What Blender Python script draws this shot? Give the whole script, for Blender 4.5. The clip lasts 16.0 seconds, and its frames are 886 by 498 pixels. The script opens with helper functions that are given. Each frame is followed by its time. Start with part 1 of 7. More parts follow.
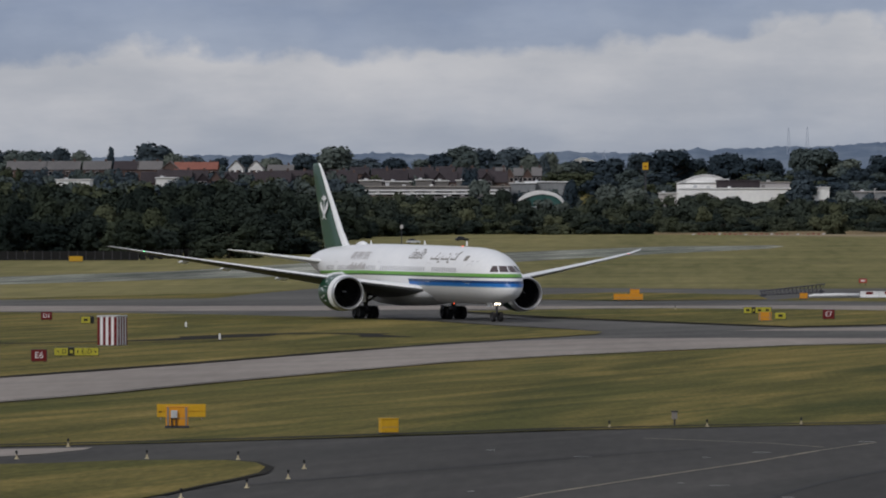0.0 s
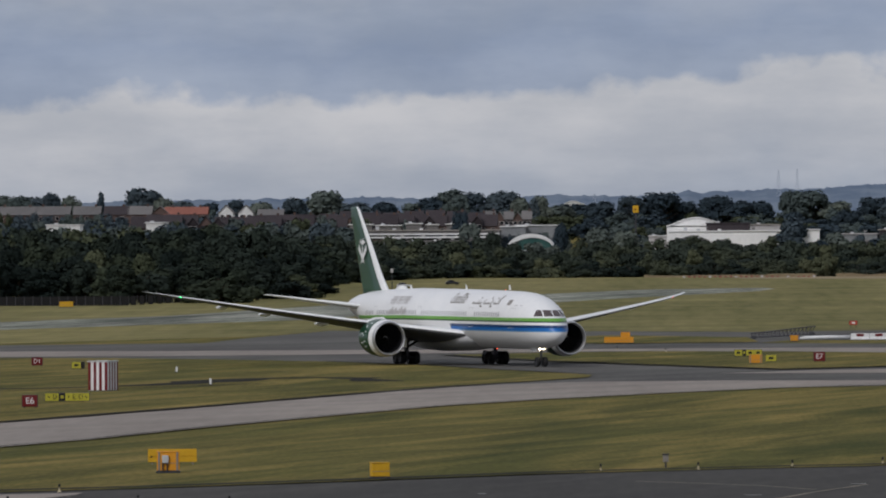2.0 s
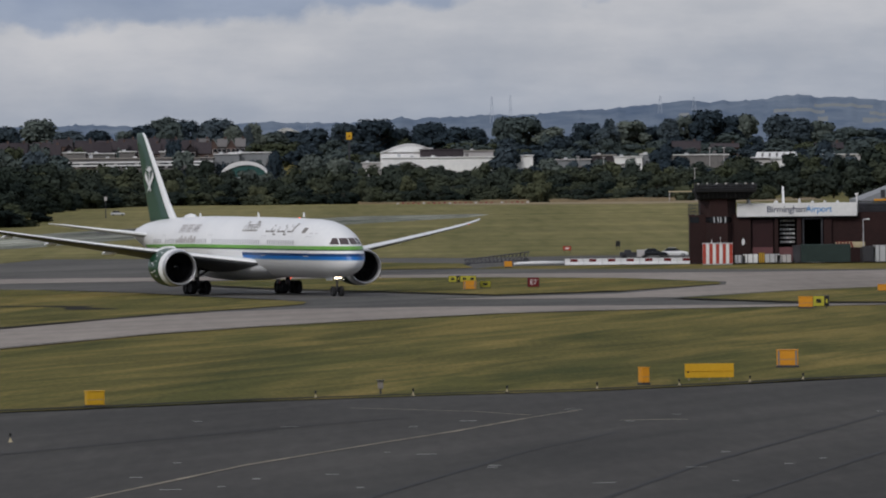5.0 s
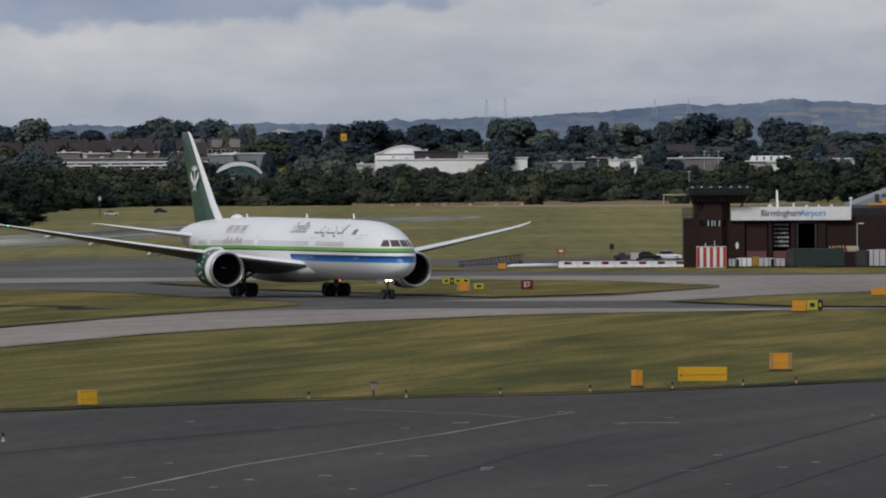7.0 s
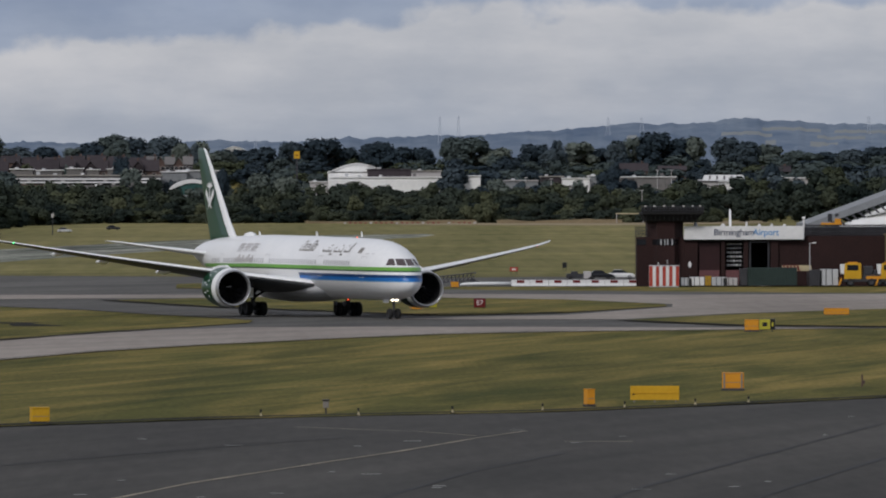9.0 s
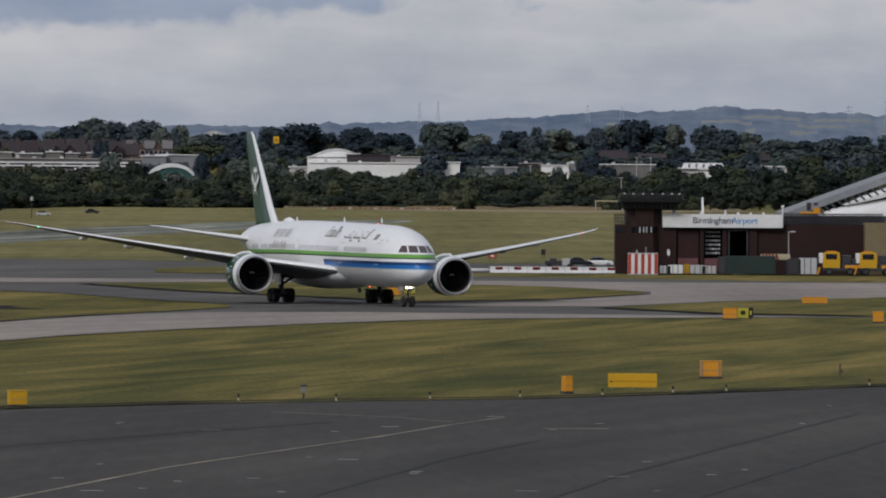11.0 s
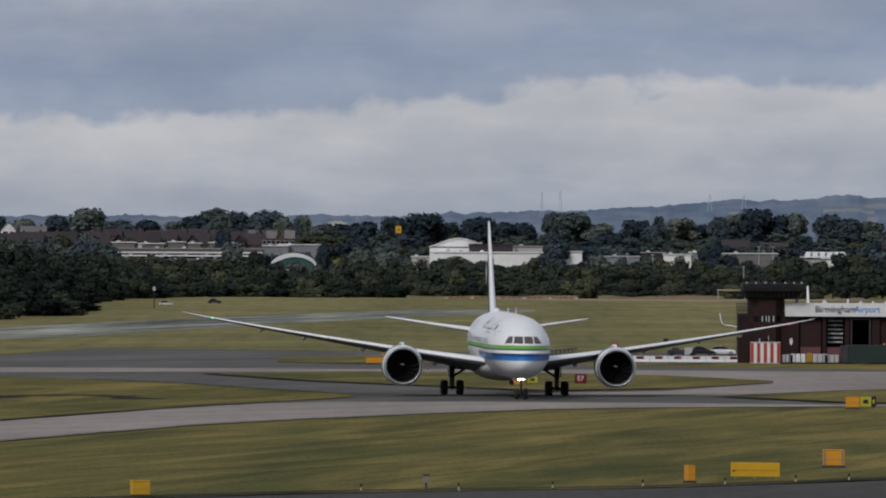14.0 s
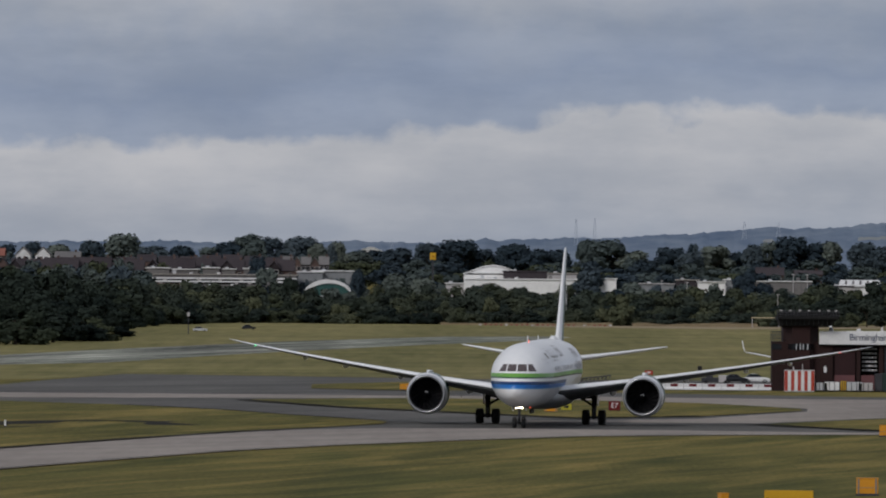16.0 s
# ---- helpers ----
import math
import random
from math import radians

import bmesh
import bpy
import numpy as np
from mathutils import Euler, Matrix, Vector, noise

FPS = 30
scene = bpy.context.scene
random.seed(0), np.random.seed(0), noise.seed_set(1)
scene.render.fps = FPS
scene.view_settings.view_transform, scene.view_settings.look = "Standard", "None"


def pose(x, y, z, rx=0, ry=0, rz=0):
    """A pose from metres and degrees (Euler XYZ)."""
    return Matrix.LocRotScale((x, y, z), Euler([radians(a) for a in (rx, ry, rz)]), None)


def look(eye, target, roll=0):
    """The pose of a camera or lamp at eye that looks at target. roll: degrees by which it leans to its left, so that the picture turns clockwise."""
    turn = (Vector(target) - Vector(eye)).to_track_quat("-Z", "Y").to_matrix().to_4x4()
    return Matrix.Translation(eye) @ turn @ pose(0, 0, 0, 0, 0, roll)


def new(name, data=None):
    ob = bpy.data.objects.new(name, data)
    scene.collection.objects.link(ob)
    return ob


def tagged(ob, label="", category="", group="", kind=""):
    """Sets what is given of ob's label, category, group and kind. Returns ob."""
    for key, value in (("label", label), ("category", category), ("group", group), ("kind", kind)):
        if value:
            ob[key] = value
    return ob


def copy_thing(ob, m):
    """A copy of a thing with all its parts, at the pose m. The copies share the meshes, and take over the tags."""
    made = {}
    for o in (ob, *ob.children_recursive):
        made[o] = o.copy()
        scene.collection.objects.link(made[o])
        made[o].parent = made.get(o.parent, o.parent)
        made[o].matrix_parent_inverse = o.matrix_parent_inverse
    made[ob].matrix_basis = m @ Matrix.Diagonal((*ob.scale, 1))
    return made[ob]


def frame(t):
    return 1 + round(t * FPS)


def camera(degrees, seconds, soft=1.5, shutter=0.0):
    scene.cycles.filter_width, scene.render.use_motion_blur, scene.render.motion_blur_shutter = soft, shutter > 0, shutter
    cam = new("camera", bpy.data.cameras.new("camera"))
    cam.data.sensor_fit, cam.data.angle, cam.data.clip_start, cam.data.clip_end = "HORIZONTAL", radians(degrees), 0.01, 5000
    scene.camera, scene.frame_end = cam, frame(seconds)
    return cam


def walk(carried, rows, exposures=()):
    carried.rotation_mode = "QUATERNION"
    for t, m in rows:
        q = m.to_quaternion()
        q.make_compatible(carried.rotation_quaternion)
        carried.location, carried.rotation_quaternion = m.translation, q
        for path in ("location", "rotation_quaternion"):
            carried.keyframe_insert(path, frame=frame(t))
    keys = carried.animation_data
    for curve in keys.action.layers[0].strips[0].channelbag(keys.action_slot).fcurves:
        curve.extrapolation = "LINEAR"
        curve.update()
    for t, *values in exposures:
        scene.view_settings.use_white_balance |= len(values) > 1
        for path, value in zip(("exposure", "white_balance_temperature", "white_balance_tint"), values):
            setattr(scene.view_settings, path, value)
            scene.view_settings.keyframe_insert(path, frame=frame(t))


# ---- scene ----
EYE = (0.0, 0.0, 11.1)
cam = camera(6.411, 16.0, soft=2.0)


def aim(pan, tilt, roll):
    """A pose of the tripod head: degrees to the right, up, and of lean."""
    a, b = radians(pan), radians(tilt)
    way = Vector((math.sin(a) * math.cos(b), math.cos(a) * math.cos(b), math.sin(b)))
    return look(EYE, Vector(EYE) + 100 * way, roll)


CAMERA_ROWS = [
    (0, -1.897, -0.261, -0.05), (0.5, -2.004, -0.206, -0.13), (1, -1.979, -0.086, -0.21), (1.5, -1.880, -0.018, -0.11),
    (2, -1.826, 0.056, -0.29), (2.5, -1.556, 0.159, -0.28), (3, -1.059, -0.335, -0.63), (3.5, -0.616, -0.466, -0.39),
    (4, -0.050, -0.490, -0.89), (4.2, 0.082, -0.516, -0.90), (6.5, 0.240, -0.414, -0.25), (7, 0.286, -0.475, -0.27),
    (7.5, 0.436, -0.325, -0.27), (8, 0.617, -0.120, -0.20), (8.5, 0.623, -0.247, -0.15), (11, 0.782, -0.445, 0.36),
    (11.5, 0.829, -0.397, 0.24), (12, 0.455, -0.339, 0.22), (12.5, -0.114, -0.204, 0.46), (13, -0.117, 0.015, 0.74),
    (13.5, -0.189, 0.200, 0.38), (14, -0.107, 0.198, 0.26), (14.5, -0.299, 0.208, 0.62), (15, -0.401, 0.279, 0.58),
    (15.5, -0.401, 0.362, 0.61), (16, -0.357, 0.390, 0.46),
]
walk(cam, [(t, aim(p, e, r)) for t, p, e, r in CAMERA_ROWS], exposures=[(0, 0.11, 6230, 12), (4, 0.17, 6230, 12), (11, 0.13, 6230, 12), (13, 0.10, 6230, 12), (14.5, 0.09, 6230, 12), (15.2, 0.06, 6230, 12), (16, 0.0, 6230, 12)])

# ---- light ----
SUN_AZ, SUN_EL = 215.0, 38.0     # behind the camera, to its left
world = bpy.data.worlds.new("overcast_sky")
scene.world = world
world.use_nodes = True
W = world.node_tree.nodes
WL = world.node_tree.links
W.clear()


def wnode(kind, **kw):
    n = W.new(kind)
    for k, v in kw.items():
        n.inputs[k].default_value = v
    return n


def wmath(op, a, b=None):
    n = W.new("ShaderNodeMath")
    n.operation = op
    for i, v in enumerate((a, b)):
        if v is None:
            continue
        if isinstance(v, (int, float)):
            n.inputs[i].default_value = v
        else:
            WL.new(v, n.inputs[i])
    return n.outputs[0]


def wramp(fac, stops, mode="EASE"):
    n = W.new("ShaderNodeValToRGB")
    n.color_ramp.interpolation = mode
    while len(n.color_ramp.elements) < len(stops):
        n.color_ramp.elements.new(0.5)
    for el, (p, c) in zip(n.color_ramp.elements, stops):
        el.position, el.color = p, (*c, 1)
    WL.new(fac, n.inputs[0])
    return n.outputs[0]


def wmix(fac, a, b):
    n = W.new("ShaderNodeMix")
    n.data_type = "RGBA"
    for s, v in ((n.inputs[0], fac), (n.inputs[6], a), (n.inputs[7], b)):
        if isinstance(v, (int, float)):
            s.default_value = v
        elif isinstance(v, tuple):
            s.default_value = (*v, 1)
        else:
            WL.new(v, s)
    return n.outputs[2]


coord = W.new("ShaderNodeTexCoord")
sep = W.new("ShaderNodeSeparateXYZ")
WL.new(coord.outputs["Generated"], sep.inputs[0])


def wnoise(scale, detail, stretch, rough=0.55, shift=0.0):
    m = W.new("ShaderNodeMapping")
    m.inputs["Scale"].default_value = (scale, scale, scale * stretch)
    m.inputs["Location"].default_value = (shift, shift * 0.7, shift * 0.3)
    WL.new(coord.outputs["Generated"], m.inputs[0])
    n = wnode("ShaderNodeTexNoise", Scale=1.0, Detail=detail, Roughness=rough)
    WL.new(m.outputs[0], n.inputs["Vector"])
    return n.outputs["Fac"]


# a grey layer of cloud over a brighter bank, whose ragged top leans up to the east
elev = wmath("MULTIPLY", sep.outputs["Z"], 14.0)
billow = wmath("MULTIPLY", wmath("SUBTRACT", wnoise(55, 6, 1.2, 0.5, 3.1), 0.5), 0.16)
small = wmath("MULTIPLY", wmath("SUBTRACT", wnoise(170, 4, 1.3, 0.5, 7.7), 0.5), 0.08)
lean = wmath("MULTIPLY", sep.outputs["X"], 0.55)
edge = wmath("SUBTRACT", wmath("ADD", wmath("ADD", elev, billow), small), lean)
bank = wramp(edge, [(0.0, (0.47, 0.515, 0.60)), (0.10, (0.535, 0.58, 0.66)), (0.20, (0.65, 0.67, 0.715)), (0.300, (0.76, 0.76, 0.775)),
                    (0.325, (0.46, 0.53, 0.66)), (0.40, (0.39, 0.465, 0.615)), (0.48, (0.46, 0.52, 0.635)), (0.56, (0.60, 0.63, 0.69)), (1.0, (0.62, 0.64, 0.69))], "LINEAR")
wisp = wmath("ADD", wmath("MULTIPLY", wnoise(26, 6, 4.5, 0.55, 1.3), 0.68), wmath("MULTIPLY", wnoise(64, 6, 2.6, 0.6, 5.2), 0.32))
veil = wramp(wisp, [(0.34, (0.85, 0.875, 0.91)), (0.68, (1.13, 1.115, 1.095))])
mul = W.new("ShaderNodeMix")
mul.data_type, mul.blend_type = "RGBA", "MULTIPLY"
mul.inputs[0].default_value = 1.0
WL.new(bank, mul.inputs[6])
WL.new(veil, mul.inputs[7])
sky = W.new("ShaderNodeTexSky")
sky.sky_type, sky.sun_disc = "NISHITA", False
sky.sun_elevation, sky.sun_rotation = radians(SUN_EL), radians(SUN_AZ)
sky_bg = wnode("ShaderNodeBackground", Strength=0.05)
WL.new(sky.outputs[0], sky_bg.inputs[0])
cloud_bg = wnode("ShaderNodeBackground", Strength=0.62)
WL.new(mul.outputs[2], cloud_bg.inputs[0])
both = W.new("ShaderNodeMixShader")
both.inputs[0].default_value = 0.9
WL.new(sky_bg.outputs[0], both.inputs[1])
WL.new(cloud_bg.outputs[0], both.inputs[2])
WL.new(both.outputs[0], W.new("ShaderNodeOutputWorld").inputs[0])

sun = new("sun", bpy.data.lights.new("sun", "SUN"))
sun.data.energy, sun.data.angle, sun.data.color = 1.45, radians(14), (1.0, 0.95, 0.88)
az, el = radians(SUN_AZ), radians(SUN_EL)
sun.matrix_world = look((0, 0, 0), (-math.sin(az) * math.cos(el), -math.cos(az) * math.cos(el), -math.sin(el)))


# ---- materials ----
def surf(name, dark, light, grain=1.0, patch=0.1, rough=0.7, metal=0.0, bump=0.2, depth=0.02, spot=0.5, squash=(1, 1, 1), random_part=0.0, coat=0.0, spec=0.3):
    """Two colours mixed by a coarse and a fine noise (sizes per metre), with fine relief."""
    m = bpy.data.materials.new(name)
    m.use_nodes = True
    N, L = m.node_tree.nodes, m.node_tree.links
    b = N["Principled BSDF"]
    tc = N.new("ShaderNodeTexCoord")
    mp = N.new("ShaderNodeMapping")
    mp.inputs["Scale"].default_value = squash
    L.new(tc.outputs["Object"], mp.inputs[0])
    coarse, fine = N.new("ShaderNodeTexNoise"), N.new("ShaderNodeTexNoise")
    coarse.inputs["Scale"].default_value, coarse.inputs["Detail"].default_value = patch, 5
    fine.inputs["Scale"].default_value, fine.inputs["Detail"].default_value, fine.inputs["Roughness"].default_value = grain, 6, 0.65
    for n in (coarse, fine):
        L.new(mp.outputs[0], n.inputs["Vector"])
    mix = N.new("ShaderNodeMix")
    mix.inputs[0].default_value = 1 - spot
    L.new(coarse.outputs["Fac"], mix.inputs[2])
    L.new(fine.outputs["Fac"], mix.inputs[3])
    fac = mix.outputs[0]
    if random_part:
        info, ma = N.new("ShaderNodeObjectInfo"), N.new("ShaderNodeMath")
        ma.operation = "MULTIPLY_ADD"
        L.new(info.outputs["Random"], ma.inputs[0])
        ma.inputs[1].default_value = random_part
        ad = N.new("ShaderNodeMath")
        ad.operation = "SUBTRACT"
        L.new(fac, ad.inputs[0])
        ad.inputs[1].default_value = random_part / 2
        L.new(ad.outputs[0], ma.inputs[2])
        fac = ma.outputs[0]
    r = N.new("ShaderNodeValToRGB")
    r.color_ramp.elements[0].position, r.color_ramp.elements[1].position = 0.33, 0.67
    r.color_ramp.elements[0].color, r.color_ramp.elements[1].color = (*dark, 1), (*light, 1)
    L.new(fac, r.inputs[0])
    L.new(r.outputs[0], b.inputs["Base Color"])
    b.inputs["Roughness"].default_value, b.inputs["Metallic"].default_value = rough, metal
    b.inputs["Coat Weight"].default_value = coat
    b.inputs["Specular IOR Level"].default_value = spec
    if bump:
        bp = N.new("ShaderNodeBump")
        bp.inputs["Strength"].default_value, bp.inputs["Distance"].default_value = bump, depth
        L.new(fine.outputs["Fac"], bp.inputs["Height"])
        L.new(bp.outputs[0], b.inputs["Normal"])
    return m


def glow(name, colour, strength):
    m = bpy.data.materials.new(name)
    m.use_nodes = True
    b = m.node_tree.nodes["Principled BSDF"]
    b.inputs["Base Color"].default_value = (*colour, 1)
    b.inputs["Emission Color"].default_value = (*colour, 1)
    b.inputs["Emission Strength"].default_value = strength
    return m


GRASS_D, GRASS_L = (0.074, 0.060, 0.0165), (0.172, 0.127, 0.043)
def mown(m, turn, along, across, amount, green=False):
    """Adds long paler and darker mowing streaks to a grass material."""
    N, L = m.node_tree.nodes, m.node_tree.links
    b = N["Principled BSDF"]
    old = b.inputs["Base Color"].links[0].from_socket
    tc, mp, nz, rp, mx = (N.new("ShaderNode" + k) for k in ("TexCoord", "Mapping", "TexNoise", "ValToRGB", "Mix"))
    mp.inputs["Rotation"].default_value = (0, 0, radians(turn))
    mp2 = N.new("ShaderNodeMapping")
    mp2.inputs["Scale"].default_value = (along, across, 1)
    L.new(tc.outputs["Object"], mp.inputs[0])
    L.new(mp.outputs[0], mp2.inputs[0])
    nz.inputs["Scale"].default_value, nz.inputs["Detail"].default_value, nz.inputs["Roughness"].default_value, nz.inputs["Distortion"].default_value = 1.0, 4, 0.6, (1.1 if green else 0.6)
    L.new(mp2.outputs[0], nz.inputs["Vector"])
    rp.color_ramp.elements[0].position, rp.color_ramp.elements[1].position = (0.38, 0.62) if green else (0.32, 0.68)
    rp.color_ramp.elements[0].color = (1 - amount, 1 - amount * (0.62 if green else 0.9), 1 - amount, 1)
    rp.color_ramp.elements[1].color = (1 + amount, 1 + amount, 1 + amount * 0.8, 1)
    L.new(nz.outputs["Fac"], rp.inputs[0])
    mx.data_type, mx.blend_type = "RGBA", "MULTIPLY"
    mx.inputs[0].default_value = 1.0
    L.new(old, mx.inputs[6])
    L.new(rp.outputs[0], mx.inputs[7])
    L.new(mx.outputs[2], b.inputs["Base Color"])
    return m


M_GRASS = surf("mown_grass", GRASS_D, GRASS_L, 4.0, 0.16, 0.95, 0, 0.5, 0.15, 0.40, (0.7, 0.09, 1), spec=0.1)
M_LONG = surf("long_pale_grass", (0.098, 0.096, 0.032), (0.235, 0.200, 0.085), 0.6, 0.05, 0.95, 0, 0.5, 0.15, 0.5, (0.5, 0.03, 1), spec=0.1)
# mast steel paled towards blue, haze put into its colour
M_MAST = surf("hazy_grey_steel", (0.36, 0.40, 0.46), (0.42, 0.46, 0.52), 0.3, 0.05, 0.9, 0, 0)
mown(M_GRASS, -80, 0.010, 0.10, 0.42, True)
mown(M_GRASS, -77, 0.020, 0.26, 0.24, True)
mown(M_LONG, -20, 0.006, 0.05, 0.25)
M_STRAW = surf("dry_grass", (0.19, 0.15, 0.09), (0.36, 0.29, 0.185), 0.6, 0.05, 0.95, 0, 0.4, 0.15, spec=0.1)
M_ASPHALT = surf("dark_asphalt", (0.042, 0.0395, 0.038), (0.078, 0.0735, 0.069), 2.2, 0.10, 0.85, 0, 0.3, 0.02, 0.6, (0.6, 0.06, 1), spec=0.1)
M_CONCRETE = surf("worn_light_concrete", (0.195, 0.168, 0.150), (0.315, 0.275, 0.246), 1.2, 0.09, 0.85, 0, 0.3, 0.02, 0.6, (0.6, 0.05, 1), spec=0.2)
M_RUNWAY = surf("runway_asphalt", (0.06, 0.059, 0.061), (0.27, 0.262, 0.262), 0.6, 0.12, 0.75, 0, 0.2, 0.02, 0.65, (0.5, 0.05, 1), spec=0.06)
mown(M_RUNWAY, -76.5, 0.006, 0.13, 0.7)
mown(M_RUNWAY, -77.5, 0.010, 0.6, 0.6)
M_TAXI = surf("grey_taxiway_asphalt", (0.072, 0.068, 0.066), (0.125, 0.119, 0.114), 2.2, 0.10, 0.85, 0, 0.3, 0.02, 0.6, (0.6, 0.06, 1), spec=0.1)
mown(M_TAXI, -66, 0.008, 0.12, 0.24)
mown(M_ASPHALT, -74, 0.008, 0.16, 0.20)
mown(M_CONCRETE, -62, 0.012, 0.18, 0.14)
M_SOIL = surf("dark_soil", (0.012, 0.012, 0.009), (0.03, 0.027, 0.02), 2, 0.2, 0.95, 0, 0.5, 0.08, spec=0.1)
M_LINE = surf("worn_yellow_line", (0.13, 0.115, 0.085), (0.36, 0.31, 0.23), 1.5, 0.3, 0.8, 0, 0.1)
M_WLINE = surf("worn_white_paint", (0.22, 0.22, 0.21), (0.5, 0.5, 0.48), 1.5, 0.2, 0.8, 0, 0.1)
M_JOINT = surf("tarred_joint", (0.018, 0.018, 0.018), (0.03, 0.03, 0.03), 2, 0.2, 0.8, 0, 0.1)
M_WHITE = surf("white_gloss_paint", (0.76, 0.77, 0.78), (0.85, 0.85, 0.85), 1.6, 0.25, 0.32, 0, 0.02, 0.01, 0.5, coat=0.3)
M_GREY = surf("light_grey_paint", (0.42, 0.43, 0.45), (0.52, 0.53, 0.54), 2, 0.3, 0.4, 0, 0.03)
M_ALU = surf("brushed_metal", (0.46, 0.47, 0.49), (0.58, 0.58, 0.59), 6, 0.5, 0.42, 0.85, 0.05)
M_DKMETAL = surf("dark_metal", (0.05, 0.05, 0.055), (0.10, 0.10, 0.11), 5, 0.5, 0.45, 0.7, 0.05)
M_BLACK = surf("black_rubber", (0.012, 0.012, 0.013), (0.028, 0.028, 0.03), 6, 1.0, 0.85, 0, 0.2)
M_GREEN = surf("deep_green_paint", (0.004, 0.044, 0.020), (0.007, 0.064, 0.030), 2, 0.3, 0.35, 0, 0.02, coat=0.3)
M_LIME = surf("fresh_green_paint", (0.13, 0.33, 0.05), (0.17, 0.40, 0.07), 2, 0.3, 0.35, 0, 0.02)
M_PALEBLUE = surf("light_blue_paint", (0.10, 0.30, 0.58), (0.14, 0.36, 0.64), 2, 0.3, 0.35, 0, 0.02)
M_BLUE = surf("blue_paint", (0.012, 0.13, 0.44), (0.02, 0.17, 0.52), 2, 0.3, 0.35, 0, 0.02)
M_TITLE = surf("grey_brown_paint", (0.19, 0.175, 0.16), (0.26, 0.24, 0.22), 2, 0.3, 0.4, 0, 0.02)
M_FADE = surf("pale_grey_lettering", (0.42, 0.40, 0.40), (0.50, 0.48, 0.47), 2, 0.3, 0.4, 0, 0.02)
M_FAN = surf("fan_blade", (0.003, 0.003, 0.004), (0.009, 0.009, 0.011), 4, 1.0, 0.6, 0.0, 0.05, spec=0.2)
M_YELLOW = surf("traffic_yellow", (0.50, 0.28, 0.010), (0.64, 0.37, 0.016), 4, 0.6, 0.55, 0, 0.08)
M_ORANGE = surf("orange_yellow", (0.55, 0.23, 0.012), (0.70, 0.31, 0.02), 4, 0.6, 0.55, 0, 0.08)
M_LIMEY = surf("sign_yellow", (0.36, 0.33, 0.03), (0.48, 0.44, 0.05), 4, 0.6, 0.45, 0, 0.03)
M_RED2 = surf("bright_red_panel", (0.34, 0.045, 0.028), (0.44, 0.065, 0.04), 4, 0.6, 0.5, 0, 0.05)
M_RED = surf("sign_red", (0.11, 0.004, 0.006), (0.155, 0.008, 0.010), 4, 0.6, 0.5, 0, 0.05)
M_RWHITE = surf("weathered_white", (0.64, 0.64, 0.64), (0.80, 0.80, 0.80), 3, 0.6, 0.6, 0, 0.1)
M_INK = surf("black_ink", (0.01, 0.01, 0.01), (0.02, 0.02, 0.02), 4, 1, 0.5, 0, 0)
M_BRICK = surf("red_brown_brick", (0.019, 0.0095, 0.009), (0.037, 0.0165, 0.0152), 5, 0.25, 0.9, 0, 0.4, 0.03, 0.4)
M_GLASS = surf("dark_window_glass", (0.006, 0.007, 0.009), (0.016, 0.018, 0.022), 0.6, 0.2, 0.12, 0, 0.0, spec=0.35)
M_DARK = surf("dark_interior", (0.005, 0.005, 0.0055), (0.012, 0.0115, 0.012), 2, 0.5, 0.8, 0, 0.1)
M_CONTAIN = surf("dark_green_steel", (0.02, 0.035, 0.032), (0.035, 0.055, 0.05), 2, 0.4, 0.6, 0.1, 0.1)
M_ROOF = surf("grey_roof_sheet", (0.17, 0.18, 0.19), (0.27, 0.28, 0.29), 1, 0.12, 0.55, 0, 0.1)
M_PALE = surf("pale_roof_sheet", (0.60, 0.60, 0.59), (0.76, 0.76, 0.75), 0.6, 0.08, 0.6, 0, 0.05)
M_TILE = surf("brown_roof_tiles", (0.032, 0.026, 0.030), (0.056, 0.046, 0.050), 1.5, 0.15, 0.9, 0, 0.3, 0.05, random_part=0.25)
M_REDTILE = surf("red_roof_tiles", (0.20, 0.075, 0.055), (0.29, 0.12, 0.09), 1.5, 0.15, 0.9, 0, 0.3)
M_SLATE = surf("grey_roof_tiles", (0.12, 0.115, 0.115), (0.19, 0.18, 0.175), 1.5, 0.15, 0.9, 0, 0.3, random_part=0.25)
M_HOUSEBRICK = surf("house_brick", (0.075, 0.050, 0.045), (0.13, 0.088, 0.076), 3, 0.2, 0.9, 0, 0.2, random_part=0.25)
M_TEAL = surf("teal_glazing", (0.02, 0.07, 0.065), (0.05, 0.12, 0.11), 0.6, 0.15, 0.3, 0, 0)
M_BARK = surf("bark", (0.035, 0.027, 0.02), (0.07, 0.055, 0.04), 6, 1, 0.95, 0, 0.4)
def leaves(name, dark, light):
    return surf(name, dark, light, 0.9, 0.18, 0.95, 0, 0, spec=0.04, random_part=0.55)


# the last four leaf colours have the haze of distance mixed in
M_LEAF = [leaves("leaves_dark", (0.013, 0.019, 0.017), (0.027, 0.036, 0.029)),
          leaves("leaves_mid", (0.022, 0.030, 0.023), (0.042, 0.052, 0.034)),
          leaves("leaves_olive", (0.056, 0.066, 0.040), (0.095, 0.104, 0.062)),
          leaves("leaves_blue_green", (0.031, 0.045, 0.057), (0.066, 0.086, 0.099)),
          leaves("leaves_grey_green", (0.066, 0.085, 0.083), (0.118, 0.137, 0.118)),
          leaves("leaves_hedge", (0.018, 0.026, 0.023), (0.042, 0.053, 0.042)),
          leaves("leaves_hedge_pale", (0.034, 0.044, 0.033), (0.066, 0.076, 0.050))]
